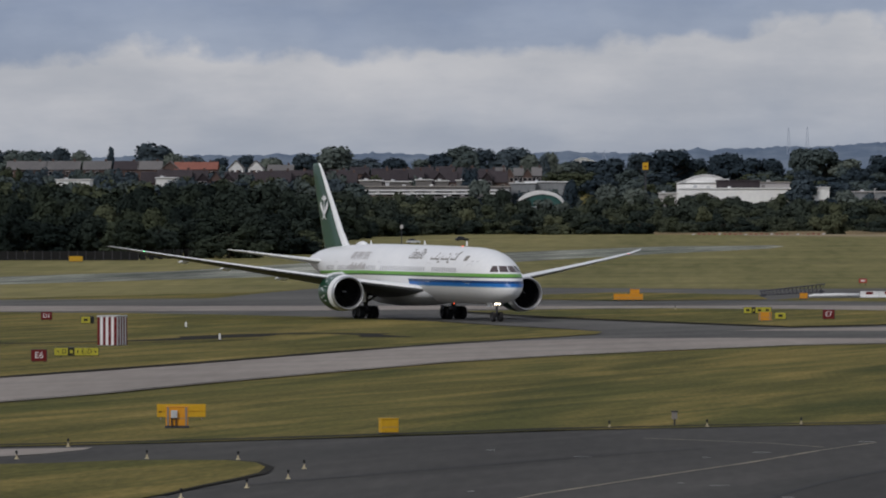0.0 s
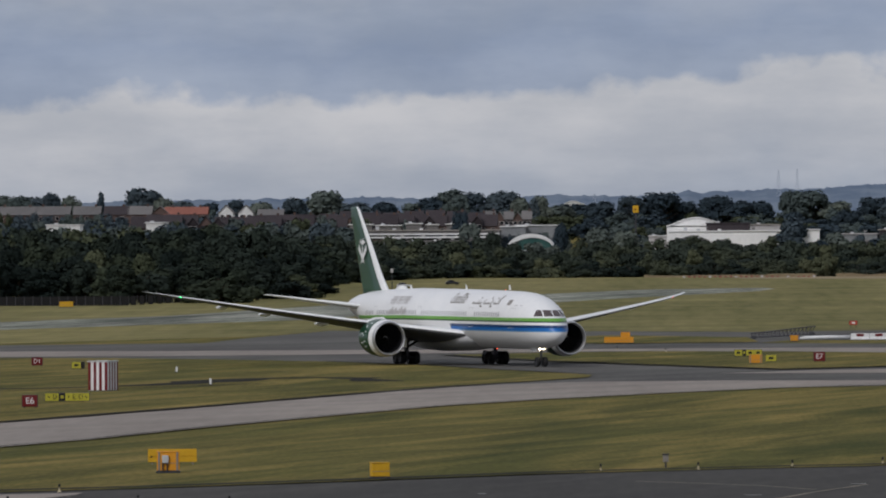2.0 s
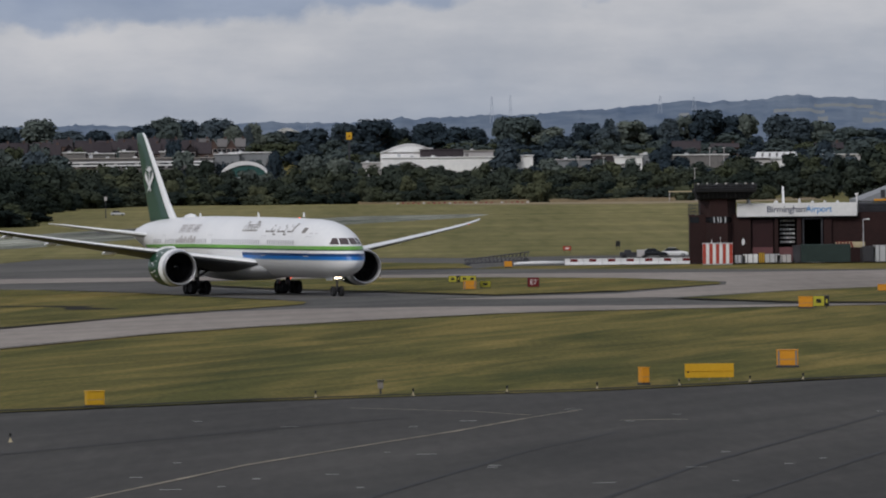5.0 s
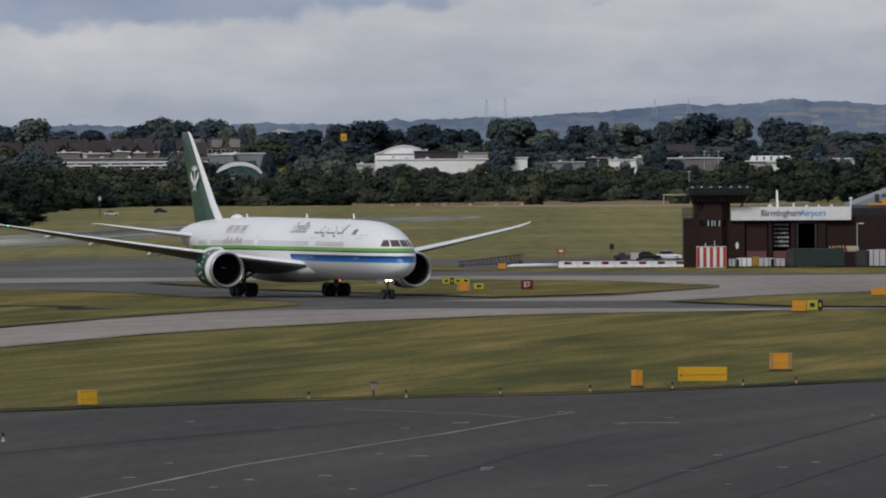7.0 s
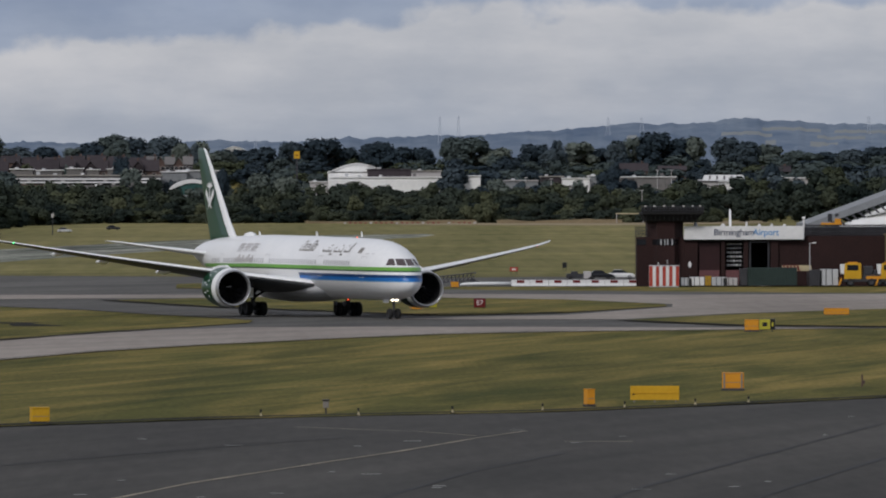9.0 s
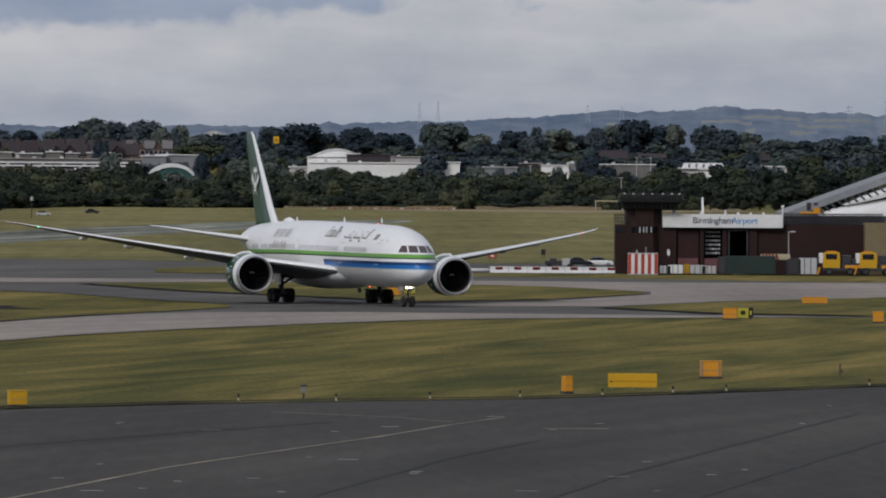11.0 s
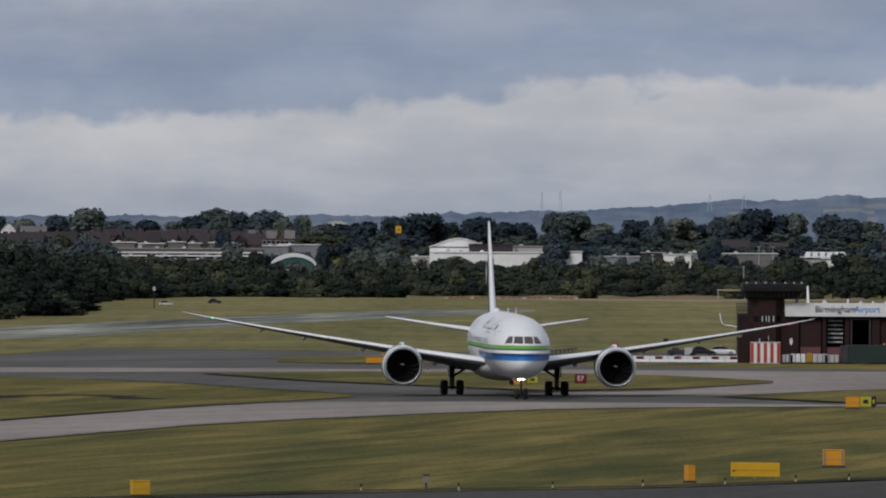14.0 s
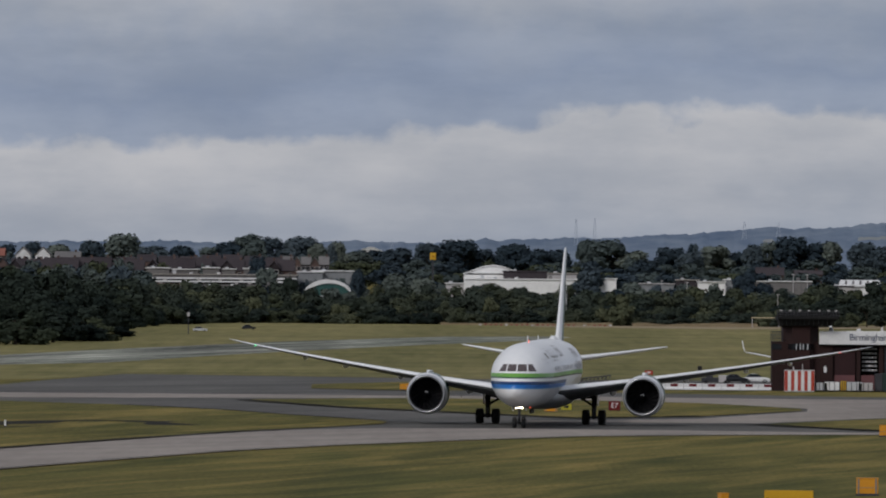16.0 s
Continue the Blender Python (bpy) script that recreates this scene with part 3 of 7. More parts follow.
# fin: leading edge pale, body green
fin_sec = [(7.3, -43.4, 9.0, 0.10), (8.0, -45.0, 7.8, 0.10), (9.5, -46.8, 6.7, 0.10), (12.5, -49.7, 5.2, 0.095), (15.6, -52.8, 3.5, 0.09), (16.5, -53.8, 2.7, 0.09), (16.8, -54.4, 1.9, 0.08)]
bm = foil([(z, x, c, 0.0, th) for z, x, c, th in fin_sec])
for v in bm.verts:
    v.co = Vector((v.co.x, v.co.z, v.co.y))
fin = part("fin", bm, M_GREEN, AIR, "deep green tail fin with a pale leading edge", smooth=True)
fin.data.materials.append(M_WHITE)
for f in fin.data.polygons:
    c = f.center
    le = float(np.interp(c.z, [s[0] for s in fin_sec], [s[1] for s in fin_sec]))
    ch = float(np.interp(c.z, [s[0] for s in fin_sec], [s[2] for s in fin_sec]))
    f.material_index = 1 if (le - c.x) / ch < 0.20 else 0
for side in (1, -1):
    # the emblem: crown of fronds, trunk and two crossed blades, as plain shapes
    bm = bmesh.new()
    y = side * 0.34

    def blade(pts):
        vs = [bm.verts.new((x, y, z)) for x, z in pts]
        bm.faces.new(vs)

    cx, cz = -51.9, 11.7
    for ang in (-70, -42, -14, 14, 42, 70):
        a = radians(ang)
        tip = (cx + 1.45 * math.sin(a), cz + 1.5 + 1.05 * math.cos(a))
        blade([(cx - 0.07, cz + 1.35), (cx + 0.5 * math.sin(a - 0.3), cz + 1.55 + 0.5 * math.cos(a - 0.3)), tip, (cx + 0.5 * math.sin(a + 0.3), cz + 1.55 + 0.5 * math.cos(a + 0.3))])
    blade([(cx - 0.22, cz - 0.6), (cx + 0.22, cz - 0.6), (cx + 0.09, cz + 1.5), (cx - 0.09, cz + 1.5)])
    for s in (1, -1):
        blade([(cx + s * 1.3, cz + 1.5), (cx + s * 1.5, cz + 0.5), (cx + s * 0.2, cz - 1.15), (cx - s * 0.75, cz - 1.9), (cx - s * 0.15, cz - 0.75)])
    for v in bm.verts:
        v.co.x, v.co.z = cx + (v.co.x - cx) * 0.85, cz + 0.33 + (v.co.z - cz - 0.33) * 0.64
    part("emblem", bm, M_RWHITE, fin, "white painted emblem")


def engine(side):
    y, z, x = side * 9.87, 2.75, -17.2
    e = empty("engine")
    e.parent = AIR
    e.matrix_basis = pose(x, y, z, 0, 2.0, 0)
    outer = lathe([(-1.25, 1.885), (-2.2, 1.93), (-3.4, 1.89), (-4.4, 1.74), (-5.2, 1.52), (-5.6, 1.38), (-5.6, 1.30), (-4.6, 1.35)], 56)
    n = part("nacelle", outer, M_GREEN, e, "deep green cowling with white markings", smooth=True)
    part("front_cowl", lathe([(-0.42, 1.775), (-0.8, 1.84), (-1.26, 1.888)], 56), M_WHITE, e, "white front cowl", smooth=True)
    part("inlet_lip", lathe([(-0.42, 1.777), (-0.15, 1.735), (-0.03, 1.68), (0.0, 1.63), (-0.05, 1.57), (-0.22, 1.52), (-0.42, 1.49)], 56), M_ALU, e, "bright metal inlet lip", smooth=True)
    part("inlet_duct", lathe([(-0.42, 1.488), (-0.9, 1.49), (-1.5, 1.50), (-1.96, 1.50)], 48), M_FAN, e, smooth=True)
    fan = empty("fan")
    fan.parent = e
    fan.matrix_basis = pose(-1.45, 0, 0)
    sp = part("spinner", lathe([(0.55, 0.001), (0.45, 0.08), (0.2, 0.22), (0.0, 0.33)], 24), M_FAN, fan, smooth=True)
    part("backing_disc", lathe([(-1.95, 1.50), (-1.95, 0.001)], 32), M_INK, e)
    bm = bmesh.new()
    prev = None
    for k in range(5):
        r = 0.3 + 1.17 * k / 4
        tw = 0.10 * k
        p = [Vector((0.10, r * math.cos(tw), r * math.sin(tw))), Vector((-0.18, r * math.cos(tw + 0.24), r * math.sin(tw + 0.24)))]
        vs = [bm.verts.new(q) for q in p]
        if prev:
            bm.faces.new((prev[0], prev[1], vs[1], vs[0]))
        prev = vs
    blade = part("fan_blade", bm, M_FAN, fan)
    for i in range(1, 18):
        again(blade, fan, pose(0, 0, 0, 20 * i, 0, 0))
    bm = bmesh.new()
    prev = None
    for k in range(11):
        a, r = 0.5 + k * 0.24, 0.08 + 0.013 * k
        x = float(np.interp(r, [0.0, 0.08, 0.22, 0.33], [0.57, 0.47, 0.22, 0.02])) + 0.02
        vs = [bm.verts.new((x - 0.06 * q, (r + 0.05 * q) * math.cos(a), (r + 0.05 * q) * math.sin(a))) for q in (0, 1)]
        if prev:
            bm.faces.new((prev[0], prev[1], vs[1], vs[0]))
        prev = vs
    part("spinner_mark", bm, M_GREY, fan, "white spiral mark")
    part("core_nozzle", lathe([(-5.0, 1.05), (-6.2, 0.86), (-6.9, 0.72), (-6.9, 0.66), (-6.0, 0.7)], 32), M_DKMETAL, e, smooth=True)
    part("exhaust_cone", lathe([(-6.0, 0.5), (-6.9, 0.42), (-7.9, 0.05)], 24), M_DKMETAL, e, smooth=True)
    # pylon
    rings = []
    for px, z0, z1, w in [(-1.3, 1.72, 1.9, 0.08), (-2.4, 1.7, 2.12, 0.2), (-4.0, 1.55, 2.05, 0.24), (-6.0, 0.9, 1.75, 0.22), (-8.2, 0.75, 1.2, 0.1)]:
        rings.append([(px, -w, z0), (px, w, z0), (px, w * 0.8, z1), (px, -w * 0.8, z1)])
    part("pylon", loft(rings), M_WHITE, e)
    # strake and cowling emblem as plain shapes
    for s in (1, -1):
        bm = bmesh.new()
        for dx, a0, a1, w in [(-1.9, 18, 52, 0.5), (-2.45, 5, 38, 0.32), (-2.9, -18, 14, 0.55), (-2.2, -30, -8, 0.35)]:
            vs = []
            for xx, aa in ((dx, a0), (dx - w, a0), (dx - w * 0.8, a1), (dx + 0.15, a1)):
                r = float(np.interp(-xx, [1.25, 2.2, 3.4, 4.4], [1.885, 1.93, 1.89, 1.74])) + 0.025
                vs.append(bm.verts.new((xx, s * r * math.cos(radians(aa)), r * math.sin(radians(aa)))))
            bm.faces.new(vs)
        part("cowl_emblem", bm, M_RWHITE, n, "white painted emblem")
    return e


for side in (1, -1):
    engine(side)


def main_gear(side):
    g = empty("main_gear")
    g.parent = AIR
    g.matrix_basis = pose(-25.85, side * 4.9, 0.10)
    part("strut", tubes(((0, 0, 0.72), (0, 0, 3.4), 0.22, 0.27), ((0, 0, 0.5), (0, 0, 1.6), 0.17, 0.17)), M_GEAR, g)
    part("side_brace", tubes(((0, 0, 1.7), (0, -side * 2.0, 2.9), 0.12), ((0, -side * 0.2, 2.5), (0, -side * 1.1, 2.4), 0.08), ((0, 0, 2.1), (1.6, -side * 0.3, 3.0), 0.10), ((0, 0, 1.2), (-0.5, 0, 1.9), 0.06)), M_GEAR, g)
    part("truck_beam", tubes(((0.8, 0, 0.69), (-0.8, 0, 0.69), 0.2)), M_GEAR, g)
    for dx in (0.74, -0.74):
        part("axle", tubes(((dx, -0.8, 0.69), (dx, 0.8, 0.69), 0.12)), M_GEAR, g)
        for dy in (0.74, -0.74):
            WHEELS.append((wheel("wheel", 0.69, 0.58, g, pose(dx, dy, 0.69)), (dx, dy, 0.69), 0.69))
    part("gear_door", boxes((-1.1, 1.0, side * 0.30, side * 0.36, 1.75, 3.5), bevel=0.02), M_WHITE, g)
    part("torque_link", boxes((0.16, 0.36, -0.08, 0.08, 0.8, 1.5), bevel=0.02), M_DKMETAL, g)


WHEELS = []
for side in (1, -1):
    main_gear(side)
nose = empty("nose_gear")
nose.parent = AIR
nose.matrix_basis = pose(0, 0, -0.10)
part("strut", tubes(((0, 0, 0.5), (-0.05, 0, 2.5), 0.11, 0.13)), M_DKMETAL, nose)
part("drag_brace", tubes(((0, 0, 1.5), (-1.3, 0.25, 2.3), 0.06), ((0, 0, 1.5), (-1.3, -0.25, 2.3), 0.06)), M_GREY, nose)
part("axle", tubes(((0, -0.5, 0.51), (0, 0.5, 0.51), 0.07)), M_DKMETAL, nose)
for dy in (0.40, -0.40):
    WHEELS.append((wheel("wheel", 0.51, 0.36, nose, pose(0, dy, 0.51)), (0, dy, 0.51), 0.51))
for s in (1, -1):
    part("gear_door", boxes((-1.3, 0.2, s * 0.56, s * 0.60, 1.55, 2.45), bevel=0.015), M_WHITE, nose)
    lb = bmesh.new()
    tube(lb, (0.2, s * 0.19, 1.86), (0.0, s * 0.19, 1.86), 0.14, 0.09, 16)
    lh = part("landing_light", lb, M_CLEAR, nose)
    lb = bmesh.new()
    bmesh.ops.create_uvsphere(lb, u_segments=12, v_segments=8, radius=0.14, matrix=Matrix.Translation((0.2, s * 0.19, 1.86)))
    part("lens", lb, M_LAMP, lh, "lit landing light")
part("taxi_light_bar", boxes((0.08, 0.14, -0.3, 0.3, 1.81, 1.91), bevel=0.01), M_DKMETAL, nose)


def light_bulb(name, at, r, material, label):
    b = bmesh.new()
    bmesh.ops.create_uvsphere(b, u_segments=12, v_segments=8, radius=r)
    for v in b.verts:
        v.co = Vector((v.co.x * 1.4, v.co.y, v.co.z)) + Vector(at)
    part(name, b, material, AIR, label)


light_bulb("beacon", (-10.0, 0, 7.90), 0.06, M_BEACON, "lit red beacon")
light_bulb("beacon", (-12.5, 0, 1.95), 0.07, M_BEACON, "lit red beacon")
light_bulb("position_light", (-32.3, -27.2, wing_z(27.2)), 0.08, M_NAVG, "lit green position light")
light_bulb("position_light", (-32.3, 27.2, wing_z(27.2)), 0.07, M_NAVR, "lit red position light")

# cockpit windows: two panes on each side of the nose's middle post
def nose_point(y, z):
    """The foremost hull point at a distance y from the middle and a height z."""
    lo, hi = -2.0, 5.05
    for _ in range(30):
        x = (lo + hi) / 2
        side_p, top_p = hull(x, 0, 0.025), hull(x, 90, 0.025)
        if (y / side_p.y) ** 2 + ((z - side_p.z) / (top_p.z - side_p.z)) ** 2 <= 1:
            lo = x
        else:
            hi = x
    return lo


for side in (1, -1):
    for (y00, y01), (y10, y11) in (((0.06, 0.05), (0.90, 0.80)), ((1.02, 0.91), (1.68, 1.28))):
        ring = []
        for k in range(5):
            z = 5.36 + 0.62 * k / 4
            s = k / 4
            ring.append([])
            for i in range(7):
                y = (y00 + (y01 - y00) * s) * (1 - i / 6) + (y10 + (y11 - y10) * s) * i / 6
                ring[-1].append((nose_point(y, z), side * y, z))
        part("cockpit_window", loft(ring, False, False, closed=False), M_COCKPIT, AIR, "dark cockpit window")


# ---- airliner details ----
def hull_quad(x0, x1, z0, z1, side, lift=0.024):
    """A small patch of paint or glass on the hull."""
    bm = bmesh.new()
    rows = []
    for x in (x0, x1):
        rows.append([bm.verts.new(hull_z(x, z0 + (z1 - z0) * k / 2, side, lift)) for k in range(3)])
    for k in range(2):
        bm.faces.new((rows[0][k], rows[0][k + 1], rows[1][k + 1], rows[1][k]))
    return bm


M_PANE = surf("cabin_window_glass", (0.50, 0.50, 0.515), (0.58, 0.58, 0.59), 2, 0.5, 0.25, 0, 0)
M_SEAM = surf("door_outline", (0.55, 0.55, 0.56), (0.64, 0.64, 0.65), 2, 0.5, 0.5, 0, 0)
for side in (1, -1):
    base = None
    for i in range(66):
        x = -4.6 - 0.62 * i
        if any(abs(x - d) < 0.85 for d in (-12.8, -27.8, -41.5)):
            continue
        if x > -33:
            if base is None:
                bm = bmesh.new()
                p0 = hull_z(-10, 5.28, side, 0.024)
                vs = [(dx, hull_z(-10, z, side, 0.024)) for z in (5.28, 5.5, 5.72) for dx in (-0.14, 0.14)]
                bv = [bm.verts.new((dx, p.y, p.z)) for dx, p in vs]
                for k in (0, 2):
                    bm.faces.new((bv[k], bv[k + 1], bv[k + 3], bv[k + 2]))
                base = part("cabin_window", bm, M_PANE, AIR, "", pose(x, 0, 0))
            else:
                again(base, AIR, pose(x, 0, 0))
        else:
            part("cabin_window", hull_quad(x - 0.14, x + 0.14, 5.28, 5.72, side), M_PANE, AIR)
    for x in (-1.6, -12.8, -27.8, -41.5):
        bm = bmesh.new()
        for a, b, c, d in ((x - 0.55, x - 0.49, 4.15, 6.15), (x + 0.49, x + 0.55, 4.15, 6.15), (x - 0.5, x + 0.5, 6.1, 6.15), (x - 0.5, x + 0.5, 4.15, 4.2)):
            t = hull_quad(a, b, c, d, side, 0.03)
            me = bpy.data.meshes.new("tmp")
            t.to_mesh(me)
            t.free()
            bm.from_mesh(me)
            bpy.data.meshes.remove(me)
        part("cabin_door", bm, M_SEAM, AIR, "door outline in grey")

    # titles as plain strokes, in their sizes and colours
    def strokes(name, rows, material, label):
        bm = bmesh.new()
        for x0, x1, z0, z1 in rows:
            t = hull_quad(x0, x1, z0, z1, side, 0.03)
            me = bpy.data.meshes.new("tmp")
            t.to_mesh(me)
            t.free()
            bm.from_mesh(me)
            bpy.data.meshes.remove(me)
        part(name, bm, material, AIR, label)

    x = -19.5
    for w, h in ((0.5, 0.95), (0.6, 0.68), (0.6, 0.68), (0.6, 1.0), (0.16, 0.95), (0.6, 0.68)):
        strokes("title", [(x, x + w, 6.55, 6.66), (x, x + w, 6.44 + h, 6.55 + h), (x, x + 0.12, 6.55, 6.5 + h)] + ([(x + w - 0.12, x + w, 6.55, 6.5 + h)] if w > 0.55 else []), M_TITLE, "grey-brown painted title stroke")
        x += w + 0.18
    x = -13.0
    for i, w in enumerate((1.25, 0.95, 0.7, 1.15, 0.8, 0.7, 1.0, 0.2, 0.2)):
        zl = 6.2 if i in (2, 5) else 6.5
        strokes("title", [(x, x + w, zl, zl + 0.13), (x, x + 0.14, zl, 6.75 + (0.65 if i > 6 else 0.25 * (i % 2)))], M_TITLE, "grey-brown painted title stroke")
        if i in (1, 4, 6):
            strokes("title_dot", [(x + 0.2, x + 0.42, 7.05, 7.2)], M_TITLE, "grey-brown painted dot")
        x += w + 0.05
    strokes("flag", [(-3.5, -2.6, 6.45, 6.95)], M_TITLE, "small dark flag patch")
    strokes("registration_bar", [(-1.7, -0.2, 6.35, 6.46)], M_SEAM, "small grey bar of lettering")
    x = -37.3
    for word in ((0.5, 0.55, 0.45), (0.55, 0.5, 0.55), (0.5, 0.5, 0.6)):
        fade = []
        for w in word:
            fade += [(x, x + 0.10, 6.35, 7.15), (x + 0.10, x + w * 0.75, 7.05, 7.15), (x + 0.10, x + w * 0.75, 6.75, 6.83), (x + w * 0.75, x + w * 0.9, 6.35, 7.15)]
            x += w + 0.02
        strokes("slogan", fade, M_FADE, "pale grey painted slogan strokes")
        x += 0.35
    for k in range(10):
        strokes("mural", [(-37.2 + k * 0.55, -36.8 + k * 0.55, 5.3, 5.65 + 0.5 * ((k * 7) % 5) / 5)], M_FADE, "pale grey painted mural strokes")
    # flap track fairings
    for y in (6.6, 13.2, 18.6, 22.6):
        c = float(np.interp(y, [2.9, 9.9, 18, 25.5], [12.2, 7.9, 5.3, 3.2]))
        le = float(np.interp(y, [2.9, 9.9, 18, 25.5], [-15.6, -20.4, -25.8, -30.8]))
        s = 0.5 + 0.06 * c
        bm = lathe([(0, 0.02), (-0.6 * s, 0.18 * s), (-2.0 * s, 0.30 * s), (-4.0 * s, 0.2 * s), (-5.0 * s, 0.02)], 16)
        part("flap_fairing", bm, M_WHITE, AIR, "", pose(le - 0.55 * c, side * y, wing_z(y) - 0.30 * s - wing_drop(y, 0.55 * c)), smooth=True)
for x, h in ((-8.5, 0.5), (-21.0, 0.45), (-37.5, 0.4)):
    part("blade_antenna", loft([[(x, -0.03, 7.95), (x, 0.03, 7.95), (x - 0.45, 0.03, 7.95), (x - 0.45, -0.03, 7.95)], [(x - 0.25, -0.015, 7.95 + h), (x - 0.25, 0.015, 7.95 + h), (x - 0.5, 0.015, 7.95 + h), (x - 0.5, -0.015, 7.95 + h)]]), M_WHITE, AIR)
part("satellite_dome", lathe([(1.3, 0.01), (0.9, 0.3), (0, 0.42), (-1.2, 0.3), (-1.7, 0.01)], 20), M_WHITE, AIR, "", pose(-40.5, 0, 7.9), smooth=True)
for x in (-13.5, -16.0):
    part("drain_mast", boxes((x - 0.25, x + 0.25, -0.12, 0.12, 1.35, 1.75), bevel=0.03), M_DKMETAL, AIR)



def droop():
    """The parked hull leans: its nose stands a little lower on its gear than its middle."""
    on_hull = ("fuselage", "green_stripe", "green_line", "navy_stripe", "blue_stripe", "pale_stripe", "cockpit_window", "cabin_window", "cabin_door", "title", "title_dot", "flag", "registration_bar", "slogan", "mural", "blade_antenna", "beacon", "drain_mast")
    done = set()
    for ob in AIR.children:
        if ob.name.split(".")[0] not in on_hull:
            continue
        at = ob.matrix_basis.translation
        if at.x:
            ob.matrix_basis = pose(at.x, at.y, at.z - 0.0115 * max(0.0, at.x + 33))
        elif ob.data.name not in done:
            for v in ob.data.vertices:
                v.co.z -= 0.0115 * max(0.0, v.co.x + 33)
        done.add(ob.data.name)


droop()

# ---- markings on the pavement ----
ribbon("taxi_line", [(-30, 160), (-17, 243), (-11.0, 282), (-6.5, 311), (-1.0, 337), (1.9, 350), (5.7, 370), (8.2, 381)], 0.22, 0.05, M_LINE, "worn yellow taxi line on the apron", "marking", 0.8)
ribbon("taxi_line", [(-3.0, 388), (-1.4, 386), (3.0, 380), (5.6, 373)], 0.25, 0.05, M_LINE, "worn yellow taxi line on the apron", "marking", 0.8)
ribbon("taxi_line", [(9.6, 364), (12.7, 364)], 0.5, 0.05, M_LINE, "short yellow dash on the apron", "marking", 0.5)
for pts in ([(-6, 244), (-0.6, 284), (4.8, 324), (9.2, 348)], [(2, 242), (8.0, 284), (11.1, 306), (16.6, 338), (26, 392)], [(8, 254), (13.2, 284), (18.2, 314), (24.4, 350), (34, 404)], [(12, 345), (20, 347)], [(-26, 300), (-8, 352), (0, 372)]):
    ribbon("tarred_joint", pts, 0.28, 0.045, M_JOINT, "dark tarred joint across the apron", "joint", 0.7)
rng = random.Random(11)
for i in range(46):
    x, y = rng.uniform(-24, 34), rng.choice([rng.uniform(286, 330), rng.uniform(355, 408)])
    if y > 395 + x * 0.9 or (x < -17 and y < 362):
        continue
    w = rng.choice([0.25, 0.3, 0.4, 0.5, 0.8])
    ribbon("paint_dash", [(x, y), (x + w, y + w * 0.1)], rng.uniform(0.3, 0.6), 0.05, M_WLINE, "small worn white paint dash on the apron", "marking", 0.6)
for pts, w in (([(-120, 655), (-59.6, 667.6), (-55.1, 670.4), (-49.4, 679), (-45.4, 691), (-43.2, 704), (-40.4, 717), (-35.6, 723.6), (-31.3, 720), (-27.9, 700)], 4.5), ([(-75, 640), (-48, 668), (-38, 690)], 1.0)):
    ribbon("soil_track", pts, w, 0.11, M_SOIL, "dark soil track across the grass", "soil", 1.2)
for pts, w in (([(-60, 402), (-41.8, 459.5), (-36.9, 483.2), (-31.9, 515.2), (-26, 548.2), (-19, 585), (-11, 613), (-2, 637), (7, 659), (17, 670), (46, 687)], 0.3),
               ([(-47.6, 529.4), (-41.9, 558.3), (-36, 588.8), (-29.2, 628.3), (-21.5, 667.5), (-17.2, 684)], 1.1), ([(-38.8, 836), (-27, 802), (-21, 776), (-14, 751), (-9.8, 736)], 0.8),
               ([(-28, 886), (-16, 832), (-4.9, 800), (8.4, 764), (20.7, 784)], 1.6), ([(24.5, 732), (33.7, 703), (46.5, 693)], 1.6),
               ([(-120, 335), (-50, 362.5), (-33.5, 374.6), (-26.8, 380.1), (-17.9, 389.9), (-7, 403.4), (3, 411.4), (9.4, 415.4), (18.5, 427.4), (31, 447.4), (60, 481)], 2.0)):
    ribbon("turf_edge", pts, w, 0.12, M_SOIL, "dark ragged turf edge beside the pavement", "soil", 0.9)


# ---- signs, cabinets and lights on the airfield ----
def letters(text, size, parent, m, material, label=""):
    c = bpy.data.curves.new("lettering", "FONT")
    c.body, c.size, c.align_x, c.align_y, c.extrude = text, size, "CENTER", "CENTER", 0.01
    o = new("lettering", c)
    o.data.materials.append(material)
    o.parent, o.matrix_basis = parent, m
    return tagged(o, label)


def facing(x, y, turn=0.0):
    """A pose on the ground that faces back to the camera (local -y)."""
    return pose(x, y, rise(y) + 0.08, 0, 0, -math.degrees(math.atan2(x, y)) + turn)


FRONT = pose(0, 0, 0, 90, 0, 0)


